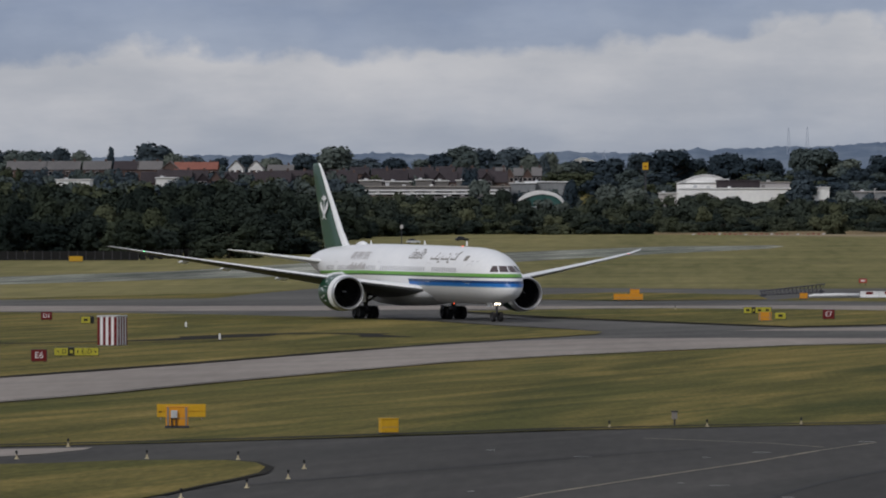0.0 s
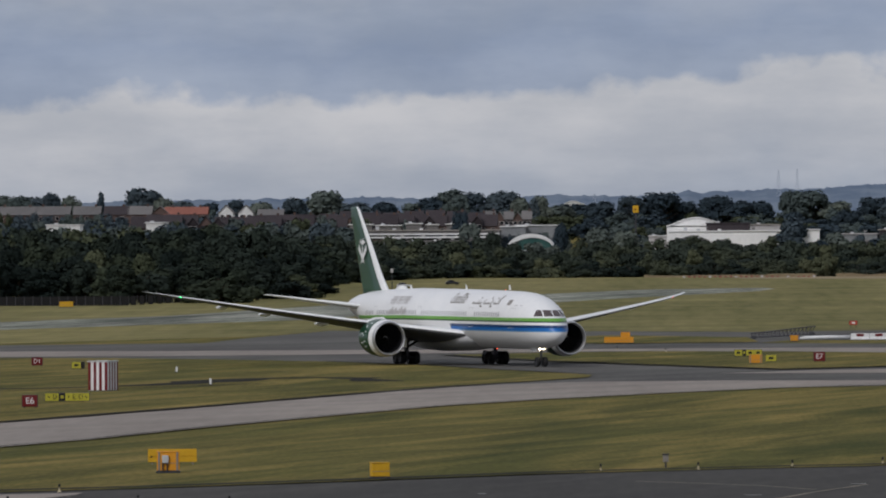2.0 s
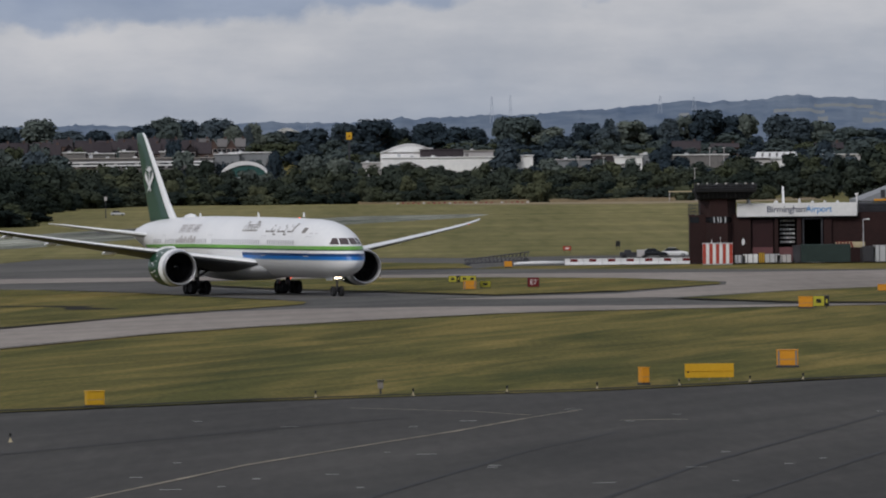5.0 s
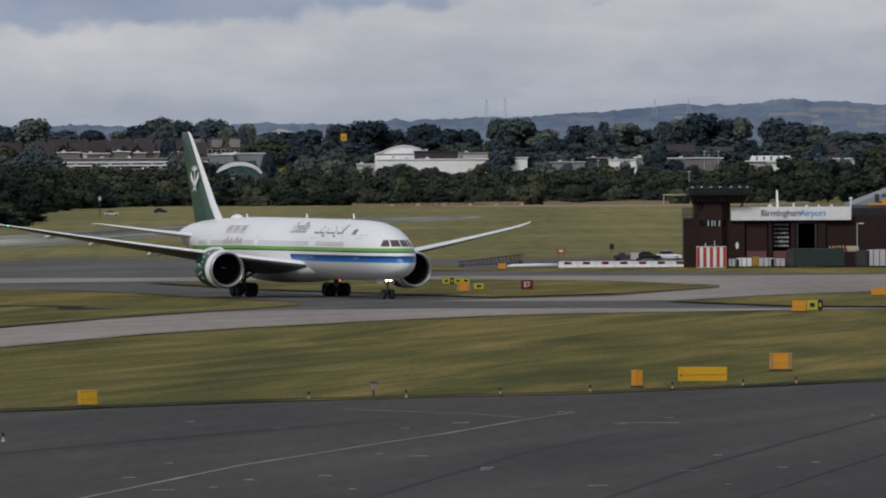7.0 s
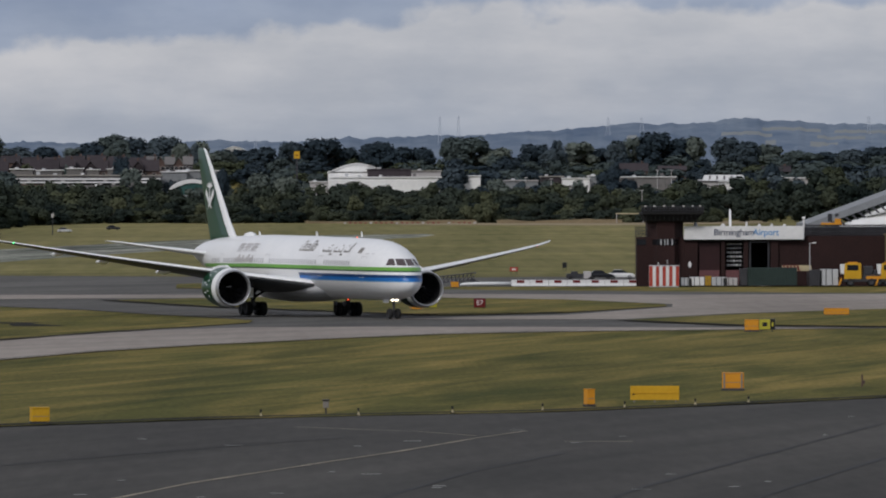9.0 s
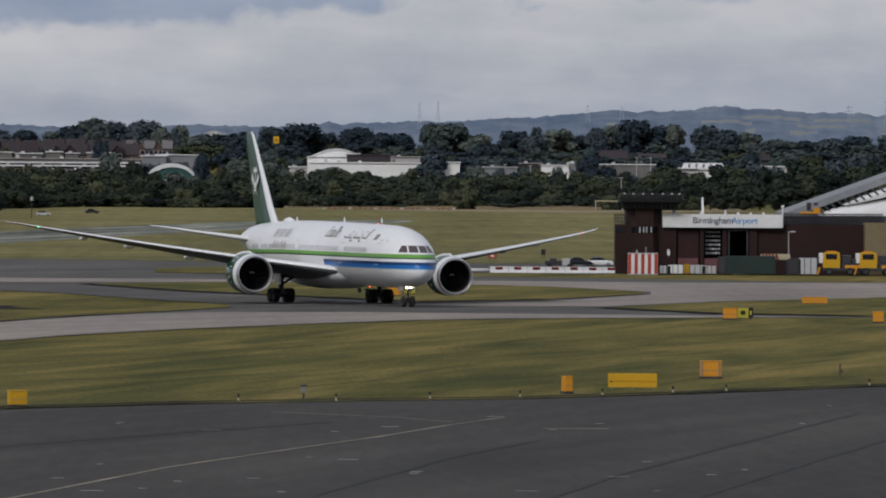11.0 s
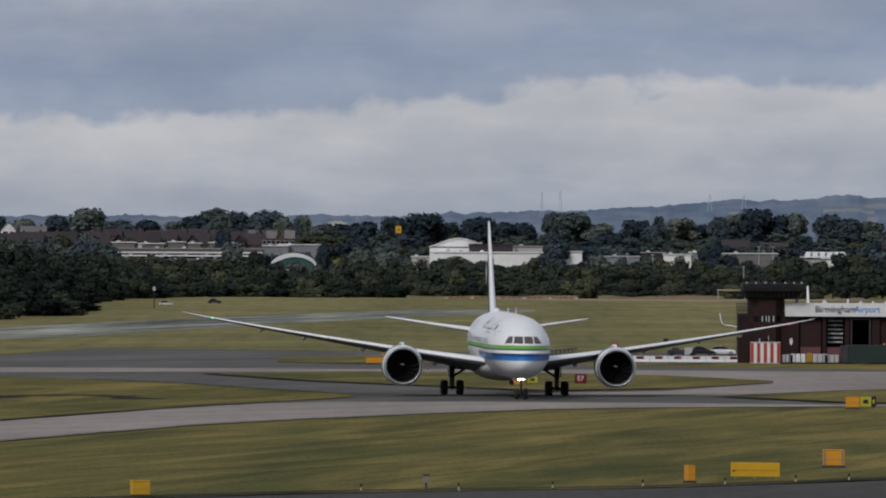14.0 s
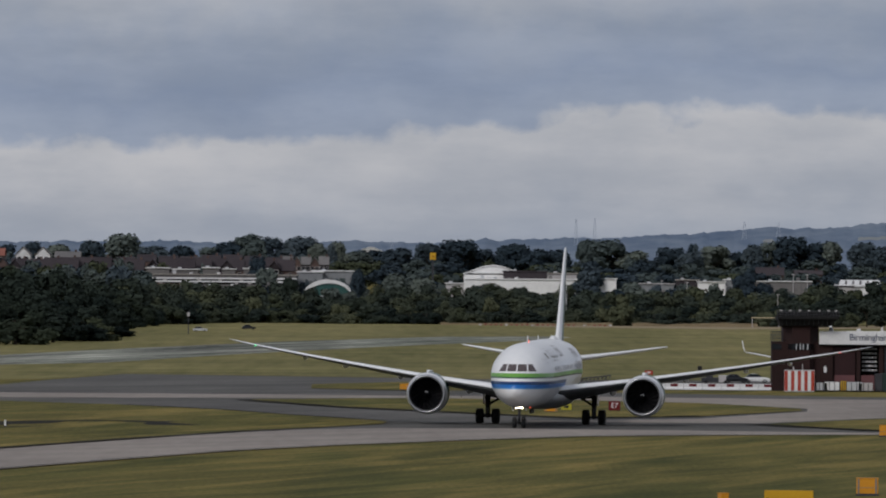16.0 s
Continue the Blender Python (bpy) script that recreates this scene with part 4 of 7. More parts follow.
def sign(x, y, panels, h, label, lift=0.12, turn=0.0, back=None):
    """A guidance sign on short legs; panels: (width, material, text, text material)."""
    s = empty("airfield_sign", facing(x, y, turn))
    tagged(s, label, "sign", group="guidance signs on the airfield")
    total = sum(p[0] for p in panels)
    part("casing", boxes((-total / 2 - 0.04, total / 2 + 0.04, -0.02, 0.22, lift - 0.03, lift + h + 0.04), bevel=0.02), back or M_DKMETAL, s)
    for lx in (-total * 0.35, total * 0.35):
        part("leg", boxes((lx - 0.04, lx + 0.04, 0.05, 0.13, -0.12, lift)), M_DKMETAL, s)
    cx = -total / 2
    for w, mat, text, ink in panels:
        p = part("panel", boxes((cx, cx + w - 0.015, -0.05, -0.01, lift, lift + h), bevel=0.008), mat, s)
        mid = cx + w / 2
        if text and text[0] in "<>^":
            bm = bmesh.new()
            r = h * 0.22
            pts = [(-0.9, -0.22), (0.1, -0.22), (0.1, -0.6), (1.0, 0), (0.1, 0.6), (0.1, 0.22), (-0.9, 0.22)]
            if text[0] == "<":
                ang = 135
            elif text[0] == ">":
                ang = -45
            else:
                ang = 90
            c, sn = math.cos(radians(ang)), math.sin(radians(ang))
            off = -w * 0.22 if text[0] != ">" else w * 0.22
            bm.faces.new([bm.verts.new((mid + off + r * (u * c - v * sn), -0.058, lift + h / 2 + r * (u * sn + v * c))) for u, v in pts])
            part("arrow", bm, ink, p)
            if text[1:]:
                letters(text[1:], h * 0.85, p, pose(mid - off, -0.056, lift + h * 0.5) @ FRONT, ink)
        elif text == "|":
            part("bar", boxes((mid - w * 0.22, mid + w * 0.22, -0.06, -0.045, lift + h * 0.3, lift + h * 0.7)), ink, p)
        elif text:
            letters(text, h * 0.8, p, pose(mid, -0.056, lift + h * 0.5) @ FRONT, ink)
        cx += w
    return s


sign(-49.15, 582.7, [(1.12, M_RED, "E6", M_RWHITE)], 0.82, "red sign with white E6 lettering on grass")
sign(-48.2, 605.6, [(1.05, M_LIMEY, "<D", M_INK), (0.5, M_INK, "|", M_LIMEY), (0.9, M_LIMEY, "^E", M_INK), (0.95, M_LIMEY, ">D", M_INK)], 0.58, "yellow and black direction sign with arrows on grass")
sign(-67.5, 809.4, [(1.08, M_RED, "D1", M_RWHITE)], 0.76, "red sign with white D1 lettering on grass")
sign(-61.35, 784.6, [(0.9, M_LIMEY, "|", M_INK), (0.35, M_INK, "", M_INK)], 0.62, "small yellow and black sign on grass")
sign(12.7, 814, [(1.16, M_RED, "E7", M_RWHITE)], 0.9, "red sign with white E7 lettering on grass")
sign(5.7, 860, [(0.85, M_LIMEY, "|", M_INK), (0.42, M_INK, "|", M_LIMEY), (0.85, M_LIMEY, "|", M_INK), (0.85, M_LIMEY, "|", M_INK)], 0.62, "yellow and black direction sign on grass")
sign(7.75, 814, [(1.1, M_LIMEY, "|", M_INK)], 0.62, "small yellow sign on grass")
sign(34.9, 672, [(0.95, M_LIMEY, "|", M_INK), (0.36, M_INK, "|", M_LIMEY)], 0.85, "yellow and black sign beside an orange cabinet")
sign(40.6, 572, [(1.3, M_RED, "D4", M_RWHITE)], 0.86, "red sign with white D4 lettering on grass", back=M_ORANGE)
sign(53.2, 742, [(0.45, M_ORANGE, "", M_INK), (0.5, M_INK, "|", M_RWHITE)], 0.72, "orange and black sign on grass")


def cabinet(name, x, y, w, d, h, mat, label, frame=False, turn=0.0, meter=False):
    c = empty(name, facing(x, y, turn))
    tagged(c, label, "cabinet", group="equipment cabinets on the airfield")
    part("plinth", boxes((-w / 2 - 0.04, w / 2 + 0.04, -0.04, d + 0.04, -0.12, 0.05), bevel=0.01), M_DKMETAL, c)
    part("casing", boxes((-w / 2, w / 2, 0, d, 0.05, h), bevel=0.025), mat, c)
    part("lid", boxes((-w / 2 - 0.02, w / 2 + 0.02, -0.03, d + 0.02, h, h + 0.045), bevel=0.015), mat, c)
    part("seam", boxes((-w / 2 + 0.03, w / 2 - 0.03, -0.012, 0, h * 0.42, h * 0.45)), M_TITLE, c)
    if frame:
        for s in (-1, 1):
            part("upright", boxes((s * w * 0.40 - 0.05, s * w * 0.40 + 0.05, -0.03, 0.0, 0.05, h), bevel=0.01), M_TITLE, c)
    if meter:
        part("meter_box", boxes((-0.32, 0.02, -0.16, -0.005, 0.45, 0.84), bevel=0.02), M_GREY, c, "grey metal meter box")
        part("conduit", tubes(((-0.28, -0.08, 0.45), (-0.28, -0.08, -0.1), 0.035), ((-0.05, -0.08, 0.45), (-0.05, -0.08, -0.1), 0.035)), M_DKMETAL, c)
    return c


def board(x, y, w, h, label):
    b = empty("marker_board", facing(x, y))
    tagged(b, label, "board", group="yellow boards on the airfield")
    part("panel", boxes((-w / 2, w / 2, 0, 0.06, 0.06, h), bevel=0.012), M_YELLOW, b)
    part("rail", boxes((-w / 2, w / 2, -0.03, 0.0, h * 0.5, h * 0.54)), M_YELLOW, b)
    for lx in (-w * 0.42, 0, w * 0.42):
        part("leg", boxes((lx - 0.04, lx + 0.04, 0.06, 0.14, -0.1, h * 0.9)), M_TITLE, b)
    part("plate", boxes((-w / 2 + 0.12, -w / 2 + 0.24, -0.012, 0, h * 0.4, h * 0.5)), M_INK, b)


cabinet("equipment_cabinet", -27.25, 407.7, 1.17, 0.8, 1.0, M_ORANGE, "orange cabinet with a grey meter box on grass", True, meter=True)
board(-28.15, 424.6, 2.62, 0.76, "long yellow board behind an orange cabinet")
cabinet("equipment_cabinet", -15.75, 395, 0.9, 0.6, 0.72, M_YELLOW, "small yellow cabinet with sloping lid on grass", turn=12)
cabinet("equipment_cabinet", 12.68, 427, 0.42, 0.7, 0.84, M_ORANGE, "narrow orange-yellow cabinet on grass", turn=18)
board(16.45, 436, 2.7, 0.84, "long yellow board on short legs on grass")
cabinet("equipment_cabinet", 22.05, 463, 1.27, 0.8, 0.93, M_ORANGE, "orange cabinet with two uprights on grass", True)
cabinet("equipment_cabinet", 33.6, 672, 1.2, 0.7, 0.9, M_ORANGE, "orange cabinet beside a yellow sign")
cabinet("equipment_cabinet", 46.4, 764, 2.45, 1.0, 0.62, M_ORANGE, "long low orange cabinet on grass")
cabinet("equipment_cabinet", 45.4, 660, 0.9, 0.7, 0.85, M_ORANGE, "small orange cabinet on grass")
cabinet("equipment_cabinet", 6.1, 806, 1.3, 0.8, 0.85, M_ORANGE, "orange cabinet beside yellow signs on grass", True)
cabinet("equipment_cabinet", -9.7, 1000, 3.7, 1.6, 0.72, M_ORANGE, "long low orange housing on grass")
cabinet("equipment_cabinet", -8.9, 1003, 1.2, 1.0, 1.3, M_ORANGE, "orange raised housing on grass")
cabinet("equipment_cabinet", 12.6, 1012, 1.0, 0.8, 0.7, M_ORANGE, "small orange cabinet on grass")
cabinet("equipment_cabinet", -119.9, 1505, 2.6, 1.2, 1.0, M_YELLOW, "yellow cabinet at the wood's edge")
post = empty("marker_post", facing(30.2, 472))
tagged(post, "thin rusty marker post on grass", "post")
part("stake", boxes((-0.05, 0.05, -0.03, 0.03, -0.1, 0.66), bevel=0.01), M_HOUSEBRICK, post)
part("plate", boxes((0.05, 0.16, -0.03, 0.0, 0.1, 0.3)), M_HOUSEBRICK, post)
lamp_box = empty("floodlight", facing(-1.6, 414))
tagged(lamp_box, "small grey floodlight box on grass", "lamp")
part("housing", boxes((-0.15, 0.15, 0, 0.2, 0.22, 0.60), bevel=0.03), M_TITLE, lamp_box)
part("stem", boxes((-0.05, 0.05, 0.06, 0.14, -0.1, 0.24)), M_DKMETAL, lamp_box)
part("shield", boxes((-0.2, 0.2, -0.06, 0.22, 0.60, 0.66), bevel=0.01), M_DKMETAL, lamp_box)


def edge_light():
    e = empty("edge_light")
    tagged(e, "small edge light on a pale cone base", "light", group="edge lights of the apron")
    part("base", lathe_up([(0, 0.11), (0.03, 0.11), (0.05, 0.06), (0.17, 0.035), (0.2, 0.035)]), M_PALEY, e, "pale yellow cone base", smooth=True)
    part("stem", lathe_up([(0.19, 0.03), (0.28, 0.03)]), M_DKMETAL, e)
    part("lens", lathe_up([(0.27, 0.05), (0.33, 0.062), (0.38, 0.05), (0.40, 0.001)]), M_INK, e, "dark blue lens", smooth=True)
    return e


def lathe_up(profile, seg=16):
    bm = lathe(profile, seg)
    for v in bm.verts:
        v.co = Vector((v.co.y, v.co.z, v.co.x))
    bmesh.ops.recalc_face_normals(bm, faces=bm.faces)
    return bm


M_PALEY = surf("pale_yellow_paint", (0.36, 0.30, 0.18), (0.50, 0.43, 0.28), 5, 1, 0.6)
spots = [(-30.1, 373.2), (-20.9, 353.6), (-17.3, 341.1), (-17.3, 328), (-18.4, 317.2), (-25.1, 355.2), (-30.9, 354.3), (-20.3, 305.9), (-4.9, 405.5), (0.1, 408), (5.0, 412), (9.8, 416.5), (14.3, 421.5), (18.3, 427), (21.4, 431.5), (30.2, 446)]
first = edge_light()
first.matrix_basis = pose(spots[0][0], spots[0][1], 0.06)
for x, y in spots[1:]:
    copy_thing(first, pose(x, y, 0.06))
for x, y in ((-3.4, 905), (-9.2, 930)):
    copy_thing(first, pose(x, y, 0.1))
for x, y in ((-42.15, 686.3), (-50.0, 761)):
    p = empty("marker_post", facing(x, y))
    tagged(p, "short white marker post on grass", "post")
    part("stake", boxes((-0.09, 0.09, -0.05, 0.05, -0.1, 0.55), bevel=0.02), M_RWHITE, p)
    part("foot", boxes((-0.16, 0.16, -0.12, 0.12, -0.1, 0.06), bevel=0.02), M_DKMETAL, p)


def striped_cabin(x, y, w, d, h, n, turn, label, red, aerials=True):
    """A hut clad in upright red and white panels."""
    c = empty("striped_hut", facing(x, y, turn))
    tagged(c, label, "hut", group="striped equipment huts")
    part("core", boxes((-w / 2, w / 2, 0.02, d, -0.1, h)), M_GREY, c)
    part("roof", boxes((-w / 2 - 0.06, w / 2 + 0.06, -0.06, d + 0.06, h, h + 0.1), bevel=0.02), M_GREY, c)
    sw = w / n
    for i in range(n):
        part("panel", boxes((-w / 2 + i * sw, -w / 2 + (i + 1) * sw - 0.01, -0.03, 0.018, 0.05, h - 0.02), bevel=0.006), red if i % 2 == 0 else M_RWHITE, c)
    k = max(3, int(n * d / w))
    sd = d / k
    for s in (-1, 1):
        for i in range(k):
            part("panel", boxes((s * (w / 2 + 0.005) - 0.02, s * (w / 2 + 0.005) + 0.02, 0.03 + i * sd, 0.03 + (i + 1) * sd - 0.01, 0.05, h - 0.02), bevel=0.006), M_RWHITE if i % 2 == 0 else red, c)
    if not aerials:
        return
    part("antenna", tubes(((-w * 0.2, d * 0.5, h), (-w * 0.2, d * 0.5, h + 0.5), 0.05), ((w * 0.1, d * 0.4, h), (w * 0.1, d * 0.4, h + 0.9), 0.025)), M_RWHITE, c)


striped_cabin(-49.75, 657.2, 1.75, 2.1, 2.4, 7, -24, "striped dark red and white equipment hut on grass", M_RED, False)
striped_cabin(39.8, 1022, 3.85, 2.4, 2.62, 9, 0, "bright red and white striped hut beside barriers", M_RED2)

# a row of water-filled barriers, each white with a red panel in its face
bar = empty("barrier")
tagged(bar, "white plastic road barrier with a dark red panel", "barrier", group="barriers beside the taxiway")
prof = [(-0.26, 0), (0.26, 0), (0.23, 0.18), (0.13, 0.36), (0.11, 0.80), (-0.11, 0.80), (-0.13, 0.36), (-0.23, 0.18)]
part("block", loft([[(x, y, z) for y, z in prof] for x in (-1.2, -1.1, 1.1, 1.2)]), M_RWHITE, bar)
part("red_panel", boxes((-0.48, 0.48, -0.17, -0.10, 0.40, 0.74), bevel=0.02), M_RED, bar, "dark red panel")
bar.matrix_basis = pose(21.4, 1031, 0.06)
for i in range(1, 22):
    x = 21.4 + 2.44 * i
    if 37.0 < x < 42.6:
        continue
    copy_thing(bar, pose(x, 1031 + 0.15 * math.sin(i * 2.1), 0.06, 0, 0, 1.5 * math.sin(i * 3)))
mat_ = empty("membrane_roll")
tagged(mat_, "long pale sheeting roll on the ground", "sheeting")
part("sheet", loft([[(x, 1036 + 0.5 * math.cos(a) * s, 0.05 + 0.42 * (1 + math.sin(a)) * s) for a in [2 * math.pi * i / 10 for i in range(10)]] for x, s in ((13.6, 0.3), (14.2, 0.5), (17, 0.62), (20.2, 0.6))]), M_RWHITE, mat_, smooth=True)
rack = empty("lattice_ramp")
tagged(rack, "dark steel lattice frame lying on the ground", "frame")
rows = []
for i in range(16):
    x = 7.4 + i * 0.52
    rows += [((x, 1044, 0.2 + 0.03 * i), (x, 1044, 0.75 + 0.06 * i), 0.06), ((x, 1044, 0.2 + 0.03 * i), (x + 0.52, 1044, 0.75 + 0.06 * i), 0.05)]
part("lattice", tubes(*rows, seg=5), M_DKMETAL, rack)
part("chord", tubes(((7.2, 1044, 0.2), (15.8, 1044, 0.68), 0.09), ((7.2, 1044, 0.75), (15.8, 1044, 1.7), 0.09), seg=6), M_DKMETAL, rack)
part("foot", boxes((7.4, 8.0, 1043.5, 1044.5, 0, 0.4)), M_DKMETAL, rack)
part("foot", boxes((15.0, 15.6, 1043.5, 1044.5, 0, 0.9)), M_DKMETAL, rack)
sign(23.9, 1200, [(1.2, M_RED2, "|", M_RWHITE)], 0.6, "small red sign far across the grass", lift=0.4)
sign(32.4, 1230, [(0.6, M_INK, "", M_INK)], 0.8, "small black sign far across the grass", lift=0.5)


# ---- the brick watch house, 1 km off ----
Y0 = 1024.0


def bx(a):
    return east(a, Y0)


def bz(e):
    return up(e, Y0)


house = empty("watch_house", pose(0, 0, 0))
tagged(house, "red-brown brick airport building with dark lookout and white sign board", "building")
yard = sheet("yard", [(30, 1046), (140, 1046), (140, 1026), (37, 1026)], 0.07, M_ASPHALT, "dark asphalt yard before the brick building", "yard")
front = Y0 + 6
part("left_wall", boxes((bx(499), bx(584), front, front + 4, 0, bz(-64)), bevel=0.05), M_BRICK, house, "dark red-brown brick wall")
cut = [(bx(519), front + 1.6), (bx(535), front - 1.2), (bx(566), front - 1.2), (bx(583), front + 1.6), (bx(583), front + 8), (bx(519), front + 8)]
part("tower_shaft", loft([[(x, y, z) for x, y in cut] for z in (0, bz(-36))]), M_BRICK, house, "dark red-brown brick shaft")
bm = loft([[(x, y, z) for x, y in ((a0, y0), (a1, y0), (a1, y1), (a0, y1))] for z, a0, a1, y0, y1 in
           ((bz(-38), bx(520), bx(592), front - 0.8, front + 8.2), (bz(-35), bx(515), bx(603), front - 1.6, front + 8.8), (bz(-24), bx(510), bx(614), front - 2.0, front + 9.2))])
part("lookout_glazing", bm, M_DARK, house, "dark sloping glass of the lookout")
part("lookout_roof", boxes((bx(508), bx(617), front - 2.3, front + 9.5, bz(-24), bz(-19.5)), bevel=0.04), M_DARK, house)
rail_rows = []
for i in range(23):
    x = bx(507) + (bx(617) - bx(507)) * i / 22
    rail_rows.append(((x, front - 2.2, bz(-19.5)), (x, front - 2.2, bz(-9.0 if i % 3 else -7.5)), 0.06))
rail_rows += [((bx(507), front - 2.2, bz(e)), (bx(617), front - 2.2, bz(e)), 0.05) for e in (-9.5, -12.5, -16)]
part("roof_rail", tubes(*rail_rows, seg=5), M_DKMETAL, house, "dark steel roof rail")
part("rail_screen", boxes((bx(507.5), bx(616.5), front - 2.14, front - 2.10, bz(-19.4), bz(-11))), M_DARK, house)
for a in (514, 530, 547, 563, 582, 598, 611):
    part("roof_lamp", boxes((bx(a) - 0.14, bx(a) + 0.14, front - 2.3, front - 2.1, bz(-10), bz(-7.5)), bevel=0.03), M_FADE, house)
for a, h in ((549, 22), (591, 16)):
    part("aerial", tubes(((bx(a), front + 2, bz(-19.5)), (bx(a), front + 2, bz(-19.5 + h)), 0.04, 0.02), seg=6), M_DKMETAL, house)
for i in range(12):
    part("mullion", boxes((bx(516 + 8 * i) - 0.02, bx(516 + 8 * i) + 0.04, front - 2.02, front - 1.75, bz(-35), bz(-24))), M_INK, house)
belt = [(bx(518.6), front + 1.55), (bx(534.8), front - 1.27), (bx(566.2), front - 1.27), (bx(583.4), front + 1.55), (bx(583.4), front + 7.9), (bx(518.6), front + 7.9)]
part("window_band", loft([[(x, y, z) for x, y in belt] for z in (bz(-78), bz(-68))]), M_GLASS, house, "dark window band")
part("window_band", boxes((bx(499), bx(516), front - 0.06, front + 0.3, bz(-78), bz(-68))), M_GLASS, house, "dark window band")
for a in (541, 548, 553, 561):
    part("window_frame", boxes((bx(a), bx(a) + 0.14, front - 1.33, front - 1.2, bz(-78), bz(-68))), M_GREY, house)
roof_rows = []
for i in range(9):
    x = bx(497) + (bx(518) - bx(497)) * i / 8
    roof_rows.append(((x, front + 0.2, bz(-64)), (x, front + 0.2, bz(-45)), 0.05))
roof_rows += [((bx(497), front + 0.2, bz(z)), (bx(518), front + 0.2, bz(z)), 0.05) for z in (-46, -52, -58)]
part("terrace_rail", tubes(*roof_rows, seg=5), M_DKMETAL, house)
# bays below the sign: pillars, doors and a lintel, with a dark hall behind
part("hall_shell", boxes((bx(584), bx(800), front + 13, front + 14, 0, bz(-66)), (bx(584), bx(800), front + 0.6, front + 14, bz(-66), bz(-64)), (bx(584), bx(800), front + 1, front + 14, -0.1, 0.1)), M_DARK, house)
for a0, a1 in ((584, 608), (650, 657), (690, 698), (738, 752)):
    part("pier", boxes((bx(a0), bx(a1), front, front + 1.0, 0, bz(-64)), bevel=0.04), M_BRICK, house)
M_GATE = surf("faded_pink_panel", (0.11, 0.045, 0.048), (0.17, 0.075, 0.078), 3, 0.5, 0.7)
M_DOORRED = surf("maroon_door", (0.020, 0.007, 0.008), (0.034, 0.011, 0.012), 2, 0.3, 0.6)
for a0, a1, zt in ((610, 648, -74),):
    part("bay_door", boxes((bx(a0), bx(a1), front + 0.4, front + 0.55, 0, bz(zt)), bevel=0.02), M_DOORRED, house, "maroon roller door")
for a0, a1 in ((611, 647), (658, 689)):
    part("bay_gate", boxes((bx(a0), bx(a1), front + 0.2, front + 0.3, 0.2, 2.1), bevel=0.02), M_GATE, house, "faded red lower gate panel")
for k in range(6):
    part("rack_shelf", boxes((bx(659), bx(688), front + 1.2, front + 2.4, 2.6 + 0.55 * k, 2.66 + 0.55 * k)), M_DKMETAL, house)
    for j in range(5):
        part("rack_box", boxes((bx(661) + j * 0.4, bx(661) + j * 0.4 + 0.28, front + 1.3, front + 2.0, 2.67 + 0.55 * k, 2.88 + 0.55 * k), bevel=0.02), (M_RWHITE, M_FADE, M_GREY)[(k + j) % 3], house)
part("entry_frame", boxes((bx(700), bx(703), front + 0.1, front + 0.5, 0, bz(-72)), (bx(733), bx(736), front + 0.1, front + 0.5, 0, bz(-72)), (bx(700), bx(736), front + 0.1, front + 0.5, bz(-74), bz(-68)), bevel=0.02), M_DKMETAL, house)
part("lintel", boxes((bx(584), bx(800), front - 0.05, front + 0.8, bz(-72), bz(-64)), bevel=0.03), M_DARK, house)
part("sign_board", boxes((bx(583), bx(797), front - 0.55, front - 0.2, bz(-68.5), bz(-44.5)), bevel=0.04), M_RWHITE, house, "long white sign board")
M_NAVY = surf("navy_letter", (0.012, 0.02, 0.06), (0.018, 0.03, 0.08), 3, 1, 0.5, 0, 0)
M_SKYL = surf("sky_blue_letter", (0.04, 0.22, 0.52), (0.06, 0.28, 0.6), 3, 1, 0.5, 0, 0)
board_front = front - 0.57
for text, a, mat in (("Birmingham", 672.5, M_NAVY), ("Airport", 729, M_SKYL)):
    o = letters(text, 1.16, house, pose(bx(a), board_front, bz(-56)) @ FRONT, mat, "blue sign lettering")
    o.data.space_character, o.data.offset = 0.96, 0.008
part("wing_wall", boxes((bx(752), bx(942), front + 0.3, front + 14, 0, bz(-62)), bevel=0.05), M_BRICK, house, "long dark red-brown brick wing")
fence = []
for i in range(50):
    x = bx(800) + (bx(975) - bx(800)) * i / 49
    fence.append(((x, front + 0.6, bz(-62)), (x, front + 0.6, bz(-42)), 0.06))
fence += [((bx(800), front + 0.6, bz(z)), (bx(975), front + 0.6, bz(z)), 0.06) for z in (-43, -49, -55)]
part("roof_fence", tubes(*fence, seg=4), M_DKMETAL, house)
part("roof_plant", boxes((bx(800), bx(985), front + 3, front + 9, bz(-62), bz(-46)), bevel=0.1), M_DKMETAL, house)
for a, w, h in ((606, 8, 8), (655, 9, 5), (697, 5, 9), (720, 6, 4), (742, 5, 4), (765, 6, 4)):
    b = bmesh.new()
    bmesh.ops.create_uvsphere(b, u_segments=14, v_segments=8, radius=1.0)
    for v in b.verts:
        v.co = Vector((bx(a) + v.co.x * w * 0.036, front + 3 + v.co.y * w * 0.036, bz(-44) + v.co.z * h * 0.06))
    part("roof_vent", b, M_RWHITE if a != 606 else M_GREY, house, smooth=True)
part("roof_mast", tubes(((bx(797), front, bz(-66)), (bx(797), front, bz(-29)), 0.1), ((bx(794), front, bz(-30)), (bx(800), front, bz(-30)), 0.14), seg=8), M_RWHITE, house)
part("tan_wall", boxes((bx(942), bx(1180), front - 3, front + 10, 0, bz(-58)), bevel=0.05), surf("tan_cladding", (0.17, 0.135, 0.075), (0.22, 0.18, 0.105), 1, 0.2, 0.7), house, "tan clad end wall")
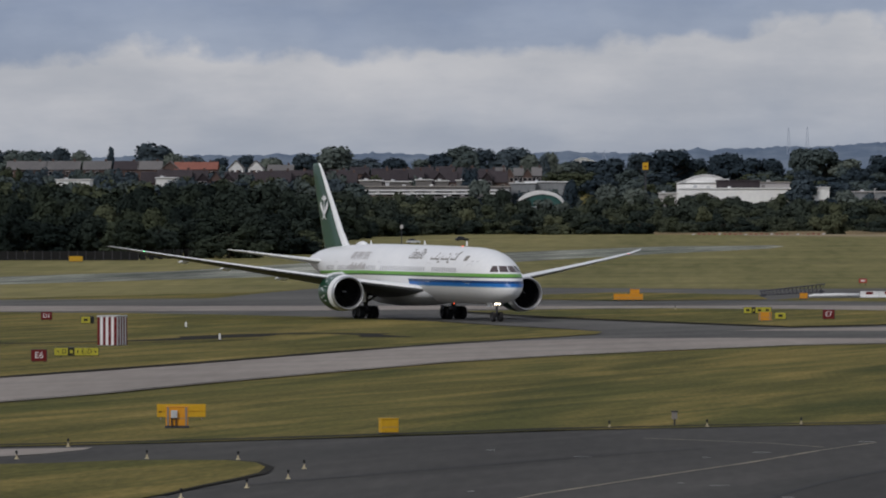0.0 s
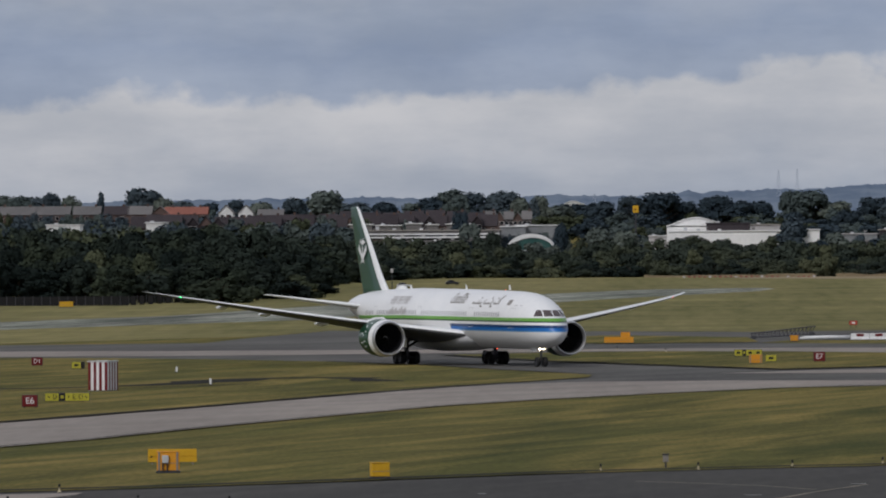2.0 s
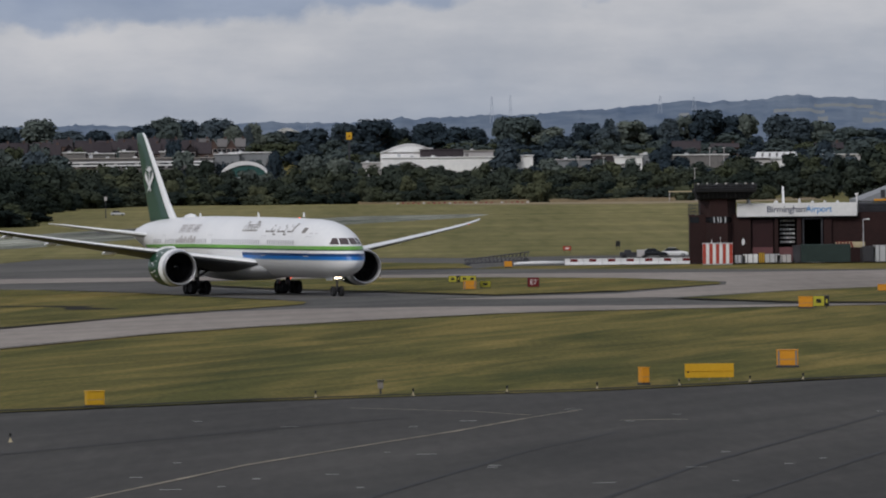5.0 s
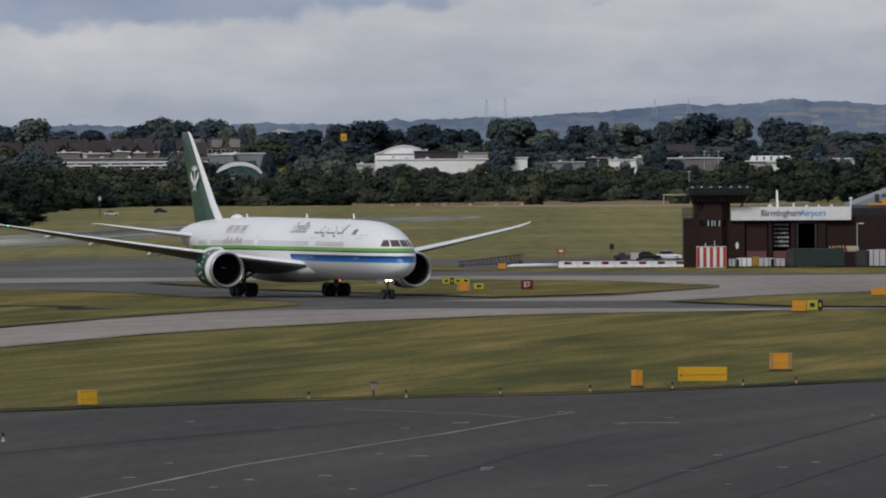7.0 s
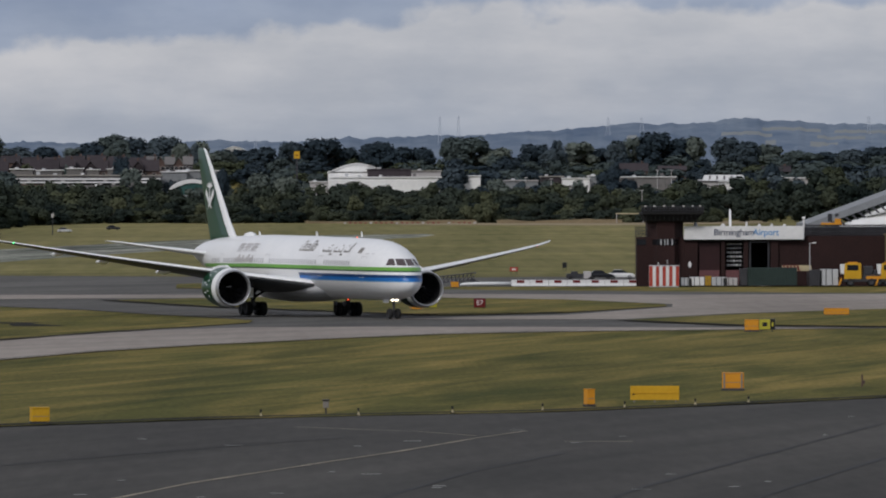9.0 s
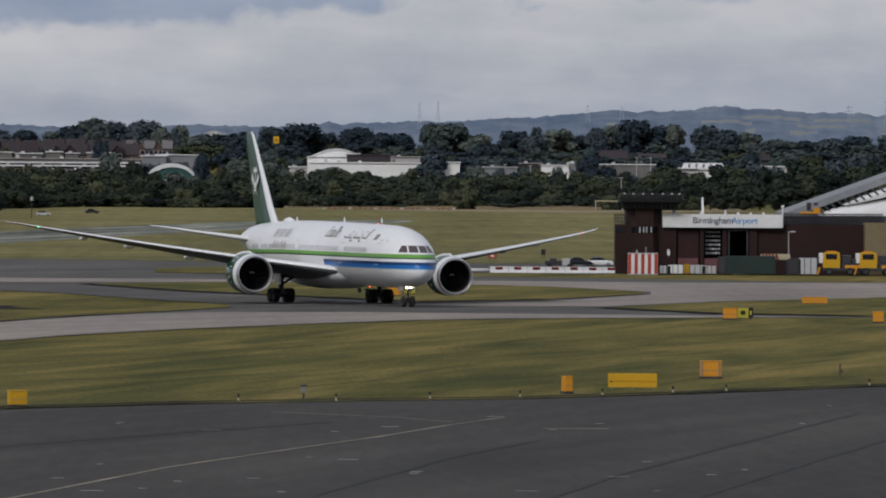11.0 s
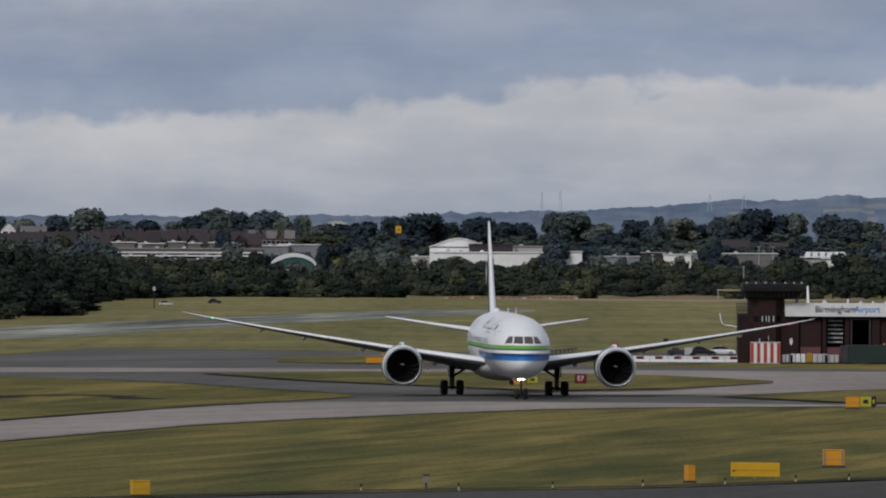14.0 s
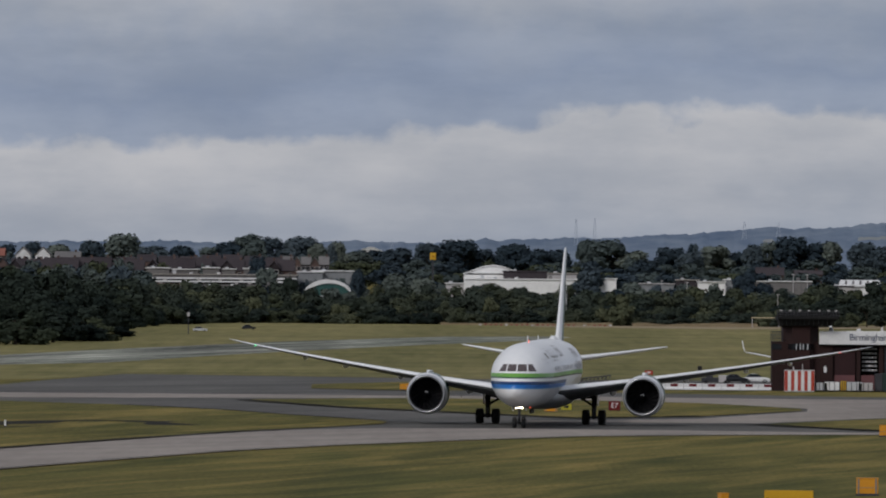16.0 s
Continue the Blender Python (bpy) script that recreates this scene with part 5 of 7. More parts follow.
part("logo_disc", lathe([(0, 0.001), (0, 0.3), (0.08, 0.3), (0.08, 0.001)], 20), M_RWHITE, house, "white oval badge", pose(bx(594), front - 0.12, bz(-113), 0, 0, 90) @ Matrix.Diagonal((1, 0.7, 1.5, 1)))

# dark store container and clutter of the yard
store = empty("container", pose(bx(736), Y0 - 1, 0.07))
tagged(store, "dark green steel container in the yard", "container")
part("body", boxes((-3.2, 3.2, 0, 2.6, 0.1, 2.4), bevel=0.04), M_CONTAIN, store)
part("rib", boxes(*[(-3.1 + 0.4 * i, -3.0 + 0.4 * i, -0.05, 0.02, 0.2, 2.3) for i in range(16)]), M_CONTAIN, store)
part("end_plate", boxes((-4.2, -3.22, 0.2, 2.4, 0.1, 2.3), bevel=0.03), M_DKMETAL, store)
beam_rack = empty("barrier_stack")
tagged(beam_rack, "stack of pale yellow and red striped beams", "stack")
for k in range(3):
    part("beam", boxes((bx(756), bx(808), Y0 + 2.0 + 0.35 * k, Y0 + 2.3 + 0.35 * k, 2.0 - 0.02 * k, 2.42 + 0.16 * k), bevel=0.03), M_PALEY, beam_rack)
for k in range(5):
    part("stripe", loft([[(bx(760 + 6 * k) + dx - 0.25 * s, Y0 + 1.98, 2.02 + 0.8 * s) for dx in (0, 0.25)] + [(bx(760 + 6 * k) + dx - 0.25 * s, Y0 + 2.1, 2.02 + 0.8 * s) for dx in (0.25, 0)] for s in (0, 1)]), M_RED, beam_rack)
for a in (760, 800):
    part("trestle", boxes((bx(a), bx(a + 2), Y0 + 2, Y0 + 3, 0, 2.0)), M_DKMETAL, beam_rack)
rng = random.Random(5)
for a, w, d, h, mat, name, label in ((622, 0.8, 0.8, 1.35, M_YELLOW, "bollard_box", "yellow box beside the yard"), (602, 2.0, 1.0, 1.2, M_RWHITE, "pallet_tank", "white caged tank in the yard"),
                                     (583, 1.4, 1.0, 1.1, M_GREY, "pallet_tank", "grey caged tank in the yard"), (641, 2.0, 1.2, 1.2, M_GREY, "pallet_tank", "grey stacked crates in the yard"), (662, 1.8, 1.2, 1.1, M_FADE, "pallet_tank", "pale stacked crates in the yard"),
                                     (812, 1.6, 1.5, 2.1, M_DKMETAL, "generator", "dark generator beside the container"), (836, 2.4, 1.5, 2.2, M_GREY, "generator", "grey generator housing beside the trucks")):
    c = empty(name, pose(bx(a), Y0 - 1.5, 0.08))
    tagged(c, label, "equipment")
    part("body", boxes((-w / 2, w / 2, 0, d, 0.1, h), bevel=0.05), mat, c)
    for k in range(4):
        part("upright", boxes((-w / 2 + k * w / 3 - 0.04, -w / 2 + k * w / 3 + 0.04, -0.05, 0.0, 0.0, h)), M_DKMETAL, c)
lamp_ = empty("yard_lamp", pose(bx(804), Y0 + 1, 0.08))
tagged(lamp_, "slim grey lamp post before the brick wing", "lamp")
part("post", tubes(((0, 0, 0), (0, 0, 5.6), 0.07, 0.05), ((0, 0, 5.55), (0.6, 0, 5.6), 0.05)), M_GREY, lamp_)
part("head", boxes((0.3, 0.85, -0.12, 0.12, 5.52, 5.66), bevel=0.03), M_RWHITE, lamp_)


def truck(x, y, label):
    t = empty("service_truck", pose(x, y, 0.08))
    tagged(t, label, "truck", group="yellow service trucks")
    part("chassis", boxes((-2.6, 2.4, 0, 2.3, 0.55, 0.95), bevel=0.05), M_DKMETAL, t)
    cab = part("cab", loft([[(-2.5, 0, 0.95), (-0.3, 0, 0.95), (-0.3, 2.3, 0.95), (-2.5, 2.3, 0.95)], [(-2.55, 0, 2.0), (-0.3, 0, 2.0), (-0.3, 2.3, 2.0), (-2.55, 2.3, 2.0)], [(-2.3, 0.1, 2.95), (-0.35, 0.1, 2.95), (-0.35, 2.2, 2.95), (-2.3, 2.2, 2.95)]]), M_YELLOW, t, "yellow cab")
    part("side_window", boxes((-2.15, -0.7, -0.03, 0.03, 2.05, 2.75)), M_GLASS, cab, "dark cab window")
    # white box: the windscreen's bright reflection given as plain white colour
    part("front_panel", boxes((-2.95, -2.45, 0.05, 2.25, 1.55, 2.85), bevel=0.08), M_RWHITE, cab, "white cab front standing in for the reflecting windscreen")
    part("roof_light", boxes((-2.0, -0.7, 0.6, 1.7, 2.95, 3.12), bevel=0.03), M_ORANGE, cab)
    part("body", boxes((-0.1, 2.4, 0.1, 2.2, 0.95, 1.5), bevel=0.06), M_DKMETAL, t, "dark low load body")
    part("side_board", boxes((0.3, 2.3, 0.02, 0.1, 0.7, 1.3), bevel=0.03), M_ORANGE, t)
    part("load", boxes((0.0, 1.2, 0.3, 2.0, 1.5, 2.6), (1.3, 2.2, 0.4, 1.9, 1.5, 2.1), bevel=0.1), M_DKMETAL, t)
    part("plough", loft([[(-3.3, -0.3, 0.1), (-3.1, -0.3, 0.1), (-3.1, 2.6, 0.1), (-3.3, 2.6, 0.1)], [(-3.0, -0.3, 1.0), (-2.8, -0.3, 1.0), (-2.8, 2.6, 1.0), (-3.0, 2.6, 1.0)]]), M_ORANGE, t)
    for wx in (-1.7, 1.0, 1.9):
        for wy in (0.05, 2.25):
            w = empty("wheel")
            w.parent, w.matrix_basis = t, pose(wx, wy, 0.5)
            b = lathe([(-0.15, 0.3), (-0.15, 0.47), (0, 0.5), (0.15, 0.47), (0.15, 0.3)], 20)
            for v in b.verts:
                v.co = Vector((v.co.z, v.co.x, v.co.y))
            part("tyre", b, M_BLACK, w, smooth=True)
            b = lathe([(-0.1, 0.001), (-0.12, 0.3), (0.12, 0.3), (0.1, 0.001)], 14)
            for v in b.verts:
                v.co = Vector((v.co.z, v.co.x, v.co.y))
            part("rim", b, M_DKMETAL, w)


truck(bx(897), Y0 - 2, "yellow service truck with a plough in the yard")
truck(bx(962), Y0 - 2, "yellow service truck beside another in the yard")
truck(bx(1028), Y0 - 2, "yellow service truck at the end of the row")


def car(x, y, body, label, turn=0.0, scale=1.0):
    c = empty("car", pose(x, y, rise(y) + 0.07, 0, 0, turn) @ Matrix.Scale(scale, 4))
    tagged(c, label, "car", group="parked cars")
    part("body", loft([[(sx, -0.85, 0.3), (sx, 0.85, 0.3), (sx, 0.9, 0.65), (sx, 0.8, zt), (sx, -0.8, zt), (sx, -0.9, 0.65)] for sx, zt in ((-2.1, 0.75), (-2.0, 0.88), (-1.6, 0.93), (0.9, 0.95), (1.8, 0.85), (2.1, 0.65))]), body, c)
    part("cabin", loft([[(-1.7, -0.75, 0.93), (1.0, -0.75, 0.93), (1.0, 0.75, 0.93), (-1.7, 0.75, 0.93)], [(-1.1, -0.62, 1.45), (0.2, -0.62, 1.45), (0.2, 0.62, 1.45), (-1.1, 0.62, 1.45)]]), M_GLASS, c, "dark glazed cabin")
    part("roof", boxes((-1.05, 0.15, -0.6, 0.6, 1.45, 1.49), bevel=0.02), body, c)
    for wx in (-1.3, 1.3):
        for wy in (-0.85, 0.85):
            w = lathe([(-0.1, 0.18), (-0.1, 0.3), (0.1, 0.3), (0.1, 0.18)], 16)
            for v in w.verts:
                v.co = Vector((v.co.z, v.co.x, v.co.y))
            part("wheel", w, M_BLACK, c, "", pose(wx, wy, 0.31))


M_CARDK = surf("dark_car_paint", (0.012, 0.013, 0.016), (0.022, 0.024, 0.028), 2, 0.4, 0.3, 0.2, 0)
car(34.6, 1120, M_CARDK, "dark car parked before the brick building", 4, 0.85)
car(37.6, 1122, M_RWHITE, "white car parked before the brick building", 0, 0.9)
van = empty("van", pose(31.6, 1100, 0.07) @ Matrix.Scale(0.8, 4))
tagged(van, "small white cab vehicle with a dark loader", "van")
part("cab", boxes((0, 1.3, -0.9, 0.9, 0.35, 1.6), bevel=0.08), M_FADE, van)
part("loader", boxes((-3.0, -0.05, -0.9, 0.9, 0.4, 1.2), (-2.2, -1.0, -0.7, 0.7, 1.2, 1.6), bevel=0.06), M_DKMETAL, van)
for wx in (-2.2, 1.2):
    for wy in (-0.85, 0.85):
        part("wheel", tubes(((wx, wy - 0.12, 0.35), (wx, wy + 0.12, 0.35), 0.36), seg=16), M_BLACK, van)

# a small jet that creeps out from behind the brick building: origin on the ground below its wing, nose to the south
JET_AT = (46.1, 1064.0, 0.08)
JET = empty("regional_jet", pose(*JET_AT))
tagged(JET, "small white jet airliner with winglets behind the brick building", "airplane")


def jet_parts():
    hull_rows = [(-16.2, 0.1, 2.9), (-15.6, 0.6, 2.95), (-14.0, 1.15, 3.05), (-12.0, 1.42, 3.15), (-9.0, 1.5, 3.2), (6.0, 1.5, 3.2), (10.0, 1.2, 3.5), (13.5, 0.6, 4.0), (15.2, 0.15, 4.3)]
    part("fuselage", loft([[(r * math.cos(2 * math.pi * k / 24), y, z + r * math.sin(2 * math.pi * k / 24)) for k in range(24)] for y, r, z in hull_rows]), M_WHITE, JET, smooth=True)
    part("fin", loft([[(-w, y0, z), (w, y0, z), (w * 0.6, y1, z), (-w * 0.6, y1, z)] for z, y0, y1, w in ((4.4, 8.6, 14.0, 0.22), (6.6, 10.4, 14.4, 0.17), (9.9, 12.6, 14.9, 0.10))]), M_WHITE, JET, "white upright tail fin")
    for side in (-1, 1):
        rows = [(1.0, -3.0, 4.6, 2.2), (4.0, -1.6, 3.4, 3.05), (8.4, 0.2, 2.3, 4.05), (10.9, 1.2, 1.6, 4.52), (11.6, 1.5, 1.4, 4.62)]
        w = part("wing", loft([[(side * x, y, z), (side * x, y + c * 0.35, z + 0.06 * c), (side * x, y + c, z), (side * x, y + c * 0.35, z - 0.04 * c)] for x, y, c, z in rows]), M_WHITE, JET, "white wing", smooth=True)
        part("winglet", loft([[(side * x - 0.05, y, z), (side * x + 0.05, y, z), (side * x + 0.05, y + c, z), (side * x - 0.05, y + c, z)] for x, y, c, z in ((11.6, 1.5, 1.4, 4.60), (11.95, 1.65, 1.25, 4.85), (12.15, 1.8, 1.0, 5.3), (12.3, 2.2, 0.6, 6.25))]), M_WHITE, w, "white upturned winglet")
        bm = lathe([(0.0, 0.62), (-0.4, 0.74), (-2.0, 0.72), (-3.0, 0.5)], 20)
        for v in bm.verts:
            v.co = Vector((v.co.y + side * 4.2, -3.4 - v.co.x, v.co.z + 2.05))
        part("engine", bm, M_GREY, JET, smooth=True)
        part("main_gear", tubes(((side * 2.6, 0.6, 0.4), (side * 2.6, 0.6, 2.5), 0.12), ((side * 2.35, 0.6, 0.45), (side * 2.85, 0.6, 0.45), 0.45), seg=12), M_GEAR, JET)
        part("tailplane", loft([[(side * x, y, z), (side * x, y + c, z + 0.03), (side * x, y + c, z - 0.03)] for x, y, c, z in ((0.3, 11.5, 2.6, 4.1), (4.8, 13.6, 1.2, 4.7))]), M_WHITE, JET)
    part("nose_gear", tubes(((0, -12.4, 0.3), (0, -12.4, 2.0), 0.09), ((-0.3, -12.4, 0.3), (0.3, -12.4, 0.3), 0.3), seg=12), M_GEAR, JET)


jet_parts()

# hangar with sloping grey roofs behind the wing
hang = empty("hangar", pose(0, 0, 0))
tagged(hang, "hangar with long sloping grey and white roofs", "building")
yh = 1120.0
y0 = yh + 4
part("roof", loft([[(east(a, y0), y0 + dy, up(e, y0) + dz) for dy, dz in ((0, -0.5), (0, 0.5), (30, 0.5), (30, -0.5))] for a, e in ((800, -46), (985, 22), (1250, 118))]), M_ROOF, hang, "sloping grey roof")
part("truss", tubes(*[((east(a, yh - 1), yh - 1, up(-47 + (a - 800) * 0.36 - 5, yh)), (east(a + 12, yh - 1), yh - 1, up(-47 + (a - 800) * 0.36 - 15, yh)), 0.14) for a in range(830, 1240, 12)], seg=5), M_DKMETAL, hang)
# two white membrane roofs whose fronts slope back
for y0, rows in ((yh - 6, ((862, -50, -44), (890, -50, -33), (930, -50, -25), (985, -50, -16), (1060, -50, -10), (1250, -50, -6))),
                 (yh - 2, ((905, -27, -25), (940, -20, -10), (985, -10, 6), (1060, 6, 36), (1250, 46, 96)))):
    part("membrane", loft([[(east(a, y0), y0, up(e0, y0)), (east(a, y0), y0 + 5, up(e1, y0 + 5)), (east(a, y0), y0 + 12, up(e1, y0 + 5)), (east(a, y0), y0 + 12, up(e0, y0))] for a, e0, e1 in rows]), M_PALE, hang, "white membrane roof", smooth=True)
part("end_wall", boxes((east(842, yh), east(1260, yh), yh - 7.5, yh - 6.5, 0, up(-50, yh))), M_GREY, hang)
digger = empty("excavator", pose(east(848, 1090), 1090, up(-43, 1090)))
digger.location.z = 0.07
tagged(digger, "yellow works crane behind the brick building", "crane")
zt = up(-44, 1090)
part("mast", boxes((-0.5, 0.5, 0, 1, 0, zt), bevel=0.03), M_DKMETAL, digger)
part("deck", boxes((-1.9, 0.9, 0, 1.2, zt, zt + 0.35), (0.0, 0.8, 0.1, 1.0, zt + 0.3, zt + 0.9), bevel=0.05), M_ORANGE, digger)
part("lamp", boxes((-1.0, -0.4, 0.2, 0.8, zt + 0.5, zt + 1.6), (0.0, 0.5, 0.2, 0.8, zt + 1.2, zt + 1.6), bevel=0.04), M_DKMETAL, digger)


# ---- sheds and houses beyond the hedge ----
def shed(a0, a1, e0, e1, y, wall, roof, label, curve=0.0, depth=16.0, bands=0, windows=0):
    """A long industrial shed between two bearings, from e0 up to e1."""
    x0, x1 = east(a0, y), east(a1, y)
    g = rise(y)
    zt = up(e1, y)
    s = empty("shed", pose((x0 + x1) / 2, y, g))
    tagged(s, label, "building", group="industrial sheds beyond the airfield")
    w, h = (x1 - x0) / 2, zt - g
    ridge = (up(e1, y) - up(e0, y)) * curve
    eave = h - ridge
    part("wall", boxes((-w, w, 0, depth, -1, eave), bevel=0.03), wall, s)
    n = 14
    if curve:
        rings = []
        for yy in (-0.4, depth + 0.4):
            top = [(-w * 1.02 + 2.04 * w * i / n, yy, eave + ridge * math.sin(math.pi * i / n) ** 1.25) for i in range(n + 1)]
            rings.append([(p[0], p[1], p[2] + 0.0) for p in top] + [(p[0], p[1], p[2] - 0.25) for p in reversed(top)])
        part("roof", loft(rings), roof, s)
        gable = bmesh.new()
        top = [gable.verts.new((-w + 2 * w * i / n, 0.0, eave - 0.3 + ridge * math.sin(math.pi * i / n) ** 1.25)) for i in range(n + 1)]
        lo = [gable.verts.new((-w + 2 * w * i / n, 0.0, eave - 0.4)) for i in range(n + 1)]
        for i in range(n):
            gable.faces.new((lo[i], lo[i + 1], top[i + 1], top[i]))
        part("gable", gable, wall, s)
    else:
        part("roof", boxes((-w - 0.3, w + 0.3, -0.4, depth + 0.4, eave, eave + 0.3), bevel=0.05), roof, s)
    for k in range(int(w)):
        part("cladding_rib", boxes((-w + 2 * w * (k + 0.5) / int(w) - 0.08, -w + 2 * w * (k + 0.5) / int(w) + 0.08, -0.07, 0.0, 0, eave)), wall, s)
    if not curve:
        for k in range(max(1, int(w / 4))):
            xx = -w * 0.8 + 1.6 * w * ((k * 0.618 + 0.21) % 1)
            part("roof_vent", boxes((xx - 0.5, xx + 0.5, 3, 4, eave + 0.3, eave + 0.75 + 0.5 * (k % 2)), bevel=0.06), (M_GREY, M_SLATE, M_RWHITE)[k % 3], s)
    for k in range(bands):
        zb = eave * (0.35 + 0.5 * k / max(1, bands))
        part("band", boxes((-w, w, -0.12, 0.0, zb, zb + eave * 0.13)), roof, s)
    for k in range(windows):
        xx = -w + 2 * w * (k + 0.5) / windows
        part("window", boxes((xx - w / windows * 0.5, xx + w / windows * 0.5, -0.06, 0.03, eave * 0.72, eave * 0.80)), M_SLATE, s)
    return s


YB = 2300.0
M_CLAD = surf("white_cladding", (0.74, 0.74, 0.73), (0.90, 0.89, 0.87), 0.8, 0.1, 0.6, 0, 0.05)
M_STRAWROOF = surf("weathered_beige_roof", (0.26, 0.24, 0.21), (0.36, 0.33, 0.30), 0.8, 0.1, 0.8, 0, 0.1)
shed(-50, 54, 52, 68, YB, M_CLAD, M_CLAD, "white hall with a shallow curved roof", 0.95)
shed(-47, 150, 18, 42, YB - 14, M_CLAD, M_CLAD, "long low white industrial shed beyond the hedge", 0, 12)
shed(98, 150, 40, 53, YB + 8, M_FADE, M_STRAWROOF, "white shed with a beige roof behind another", 0, 10)
shed(20, 97, 44, 56, YB - 5, M_TILE, M_TILE, "dark brown flat block before the curved roof", 0, 8)
shed(-28, 20, 22, 36, YB - 30, M_GREY, M_SLATE, "small grey-roofed shed beyond the hedge", 0.5, 8)
shed(-82, -50, 18, 34, YB - 24, M_FADE, M_PALE, "pale roof between trees beyond the hedge", 0, 8)
# the long shed: white fascias over dark window strips, a grey roof before it
LONG = shed(-602, -346, 10, 46, YB - 8, M_SLATE, M_STRAWROOF, "long grey shed with white fascia bands", 0, 18)
hl = up(46, YB - 8) - rise(YB - 8)
wl = (east(-346, YB - 8) - east(-602, YB - 8)) / 2
for e in (40, 34.5):
    zf = up(e, YB - 8) - rise(YB - 8)
    part("fascia", boxes((-wl, wl - (4 if e < 36 else 0), -0.5, -0.1, zf - 0.22, zf + 0.22), bevel=0.03), M_RWHITE, LONG, "white fascia board")
    part("window_strip", boxes((-wl + 0.4, wl - 0.4, -0.2, -0.09, zf - 0.72, zf - 0.24)), M_DARK, LONG, "dark window strip")
    for k in range(9):
        q = -wl + 2 * wl * ((k * 0.618 + 0.3 * e) % 1)
        part("window_frame", boxes((q - 0.5, q + 0.5, -0.28, -0.2, zf - 0.72, zf - 0.3)), M_FADE, LONG)
part("brick_panel", boxes((-wl, -wl + 8.5, -0.3, -0.1, hl * 0.2, up(31, YB - 8) - rise(YB - 8))), M_HOUSEBRICK, LONG, "brick wall panel")
low = shed(-556, -346, 0, 26, YB - 40, M_ROOF, M_SLATE, "low grey shed with a flat roof beyond trees", 0, 20)
part("end_panel", boxes((east(-366, YB - 40) - east(-451, YB - 40), east(-348, YB - 40) - east(-451, YB - 40), -0.2, -0.05, 2, up(13, YB - 40) - rise(YB - 40))), M_RWHITE, low)
shed(-318, -244, 30, 54, YB + 20, M_ROOF, M_RWHITE, "pale shed with a white flat roof", 0, 16)
fs = shed(-345, -300, 40, 52, YB + 12, M_ROOF, M_RWHITE, "grey shed with a white flat roof", 0, 12)
for a0, a1, e in ((-612, -572, 57), (-566, -520, 55), (-512, -484, 58), (-476, -455, 56), (-440, -398, 57)):
    shed(a0, a1, 46, e, YB + 44, M_SLATE, M_PALE, "low white flat-roofed block below the terraces", 0, 8)
shed(-1150, -1090, 50, 59, 2325, M_RWHITE, M_PALE, "low white flat-roofed block behind trees", 0, 12, 0, 0)
shed(-973, -938, 46, 62, 2325, M_PALE, M_RWHITE, "small white block behind trees", 0, 12)
shed(180, 220, 28, 44, YB - 20, M_CLAD, M_RWHITE, "white shed end beside trees", 0, 10)
shed(262, 322, 24, 36, YB - 6, M_ROOF, M_FADE, "grey metal shed standing among trees", 0, 14, 0, 5)
shed(327, 366, 26, 43, YB - 4, M_TILE, M_STRAWROOF, "brown workshop with pale posts", 0, 14, 0, 3)
shed(364, 413, 20, 40, YB - 6, M_CLAD, M_PALE, "white metal shed among trees", 0, 14, 0, 5)
shed(412, 440, 28, 44, YB + 4, M_ROOF, M_PALE, "pale metal shed with grey roof", 0, 14)
shed(466, 566, 30, 42, YB + 6, M_SLATE, M_PALE, "pale row of workshop units", 0, 14, 0, 9)
shed(598, 640, 14, 34, YB - 10, M_FADE, M_TILE, "white-walled shed with a brown roof", 0, 14, 0, 3)
stripe = shed(612, 690, 22, 36, YB + 4, M_CLAD, M_PALE, "white shed with a pitched pale roof and dark rooflights", 0.0, 14)
ws, z0, z1 = 6.4, up(35, YB) - rise(YB), up(46, YB) - rise(YB)
part("roof_slope", loft([[(-ws, -0.6, z0), (ws, -0.6, z0), (ws, -0.6, z0 - 0.2), (-ws, -0.6, z0 - 0.2)], [(-ws + 1.0, 6.5, z1), (ws - 0.6, 6.5, z1), (ws - 0.6, 6.5, z1 - 0.2), (-ws + 1.0, 6.5, z1 - 0.2)]]), M_PALE, stripe, "pale pitched roof")
for k in range(5):
    xc = -4.2 + 2.1 * k
    part("rooflight", loft([[(xc + dx + 0.5 * f, -0.6 + 7.1 * f, z0 + (z1 - z0) * f + dz) for dx, dz in ((-0.3, 0.0), (0.3, 0.0), (0.3, 0.12), (-0.3, 0.12))] for f in (0.25, 0.8)]), M_SLATE, stripe, "dark rooflight")
shed(735, 800, 30, 40, YB - 20, M_FADE, M_PALE, "low white shed behind trees", 0, 14)
shed(-235, -196, 86, 98, 3300, M_PALE, M_RWHITE, "distant white hall on the rise", 0.5, 30)

# arched hall with a teal glazed front
arch = empty("arched_hall", pose(east(-291, YB - 30), YB - 30, rise(YB - 30)))
tagged(arch, "arched hall with white rim and teal glazed front", "building")
R, base_z = 7.0, up(11, YB - 30) - rise(YB - 30)
n = 18
outer = [(R * math.cos(math.pi * i / n), 4.7 * math.sin(math.pi * i / n)) for i in range(n + 1)]
part("rim", loft([[(x, yy, base_z + z) for x, z in outer] + [(x * 0.86 + 0.5, yy, base_z + z * 0.76) for x, z in reversed(outer)] for yy in (0, 18)]), M_RWHITE, arch, "white arched roof rim")
bm = bmesh.new()
bm.faces.new([bm.verts.new((x * 0.87 + 0.5, 0.4, base_z + z * 0.77)) for x, z in outer])
part("glazing", bm, M_TEAL, arch, "teal glazed arch front")
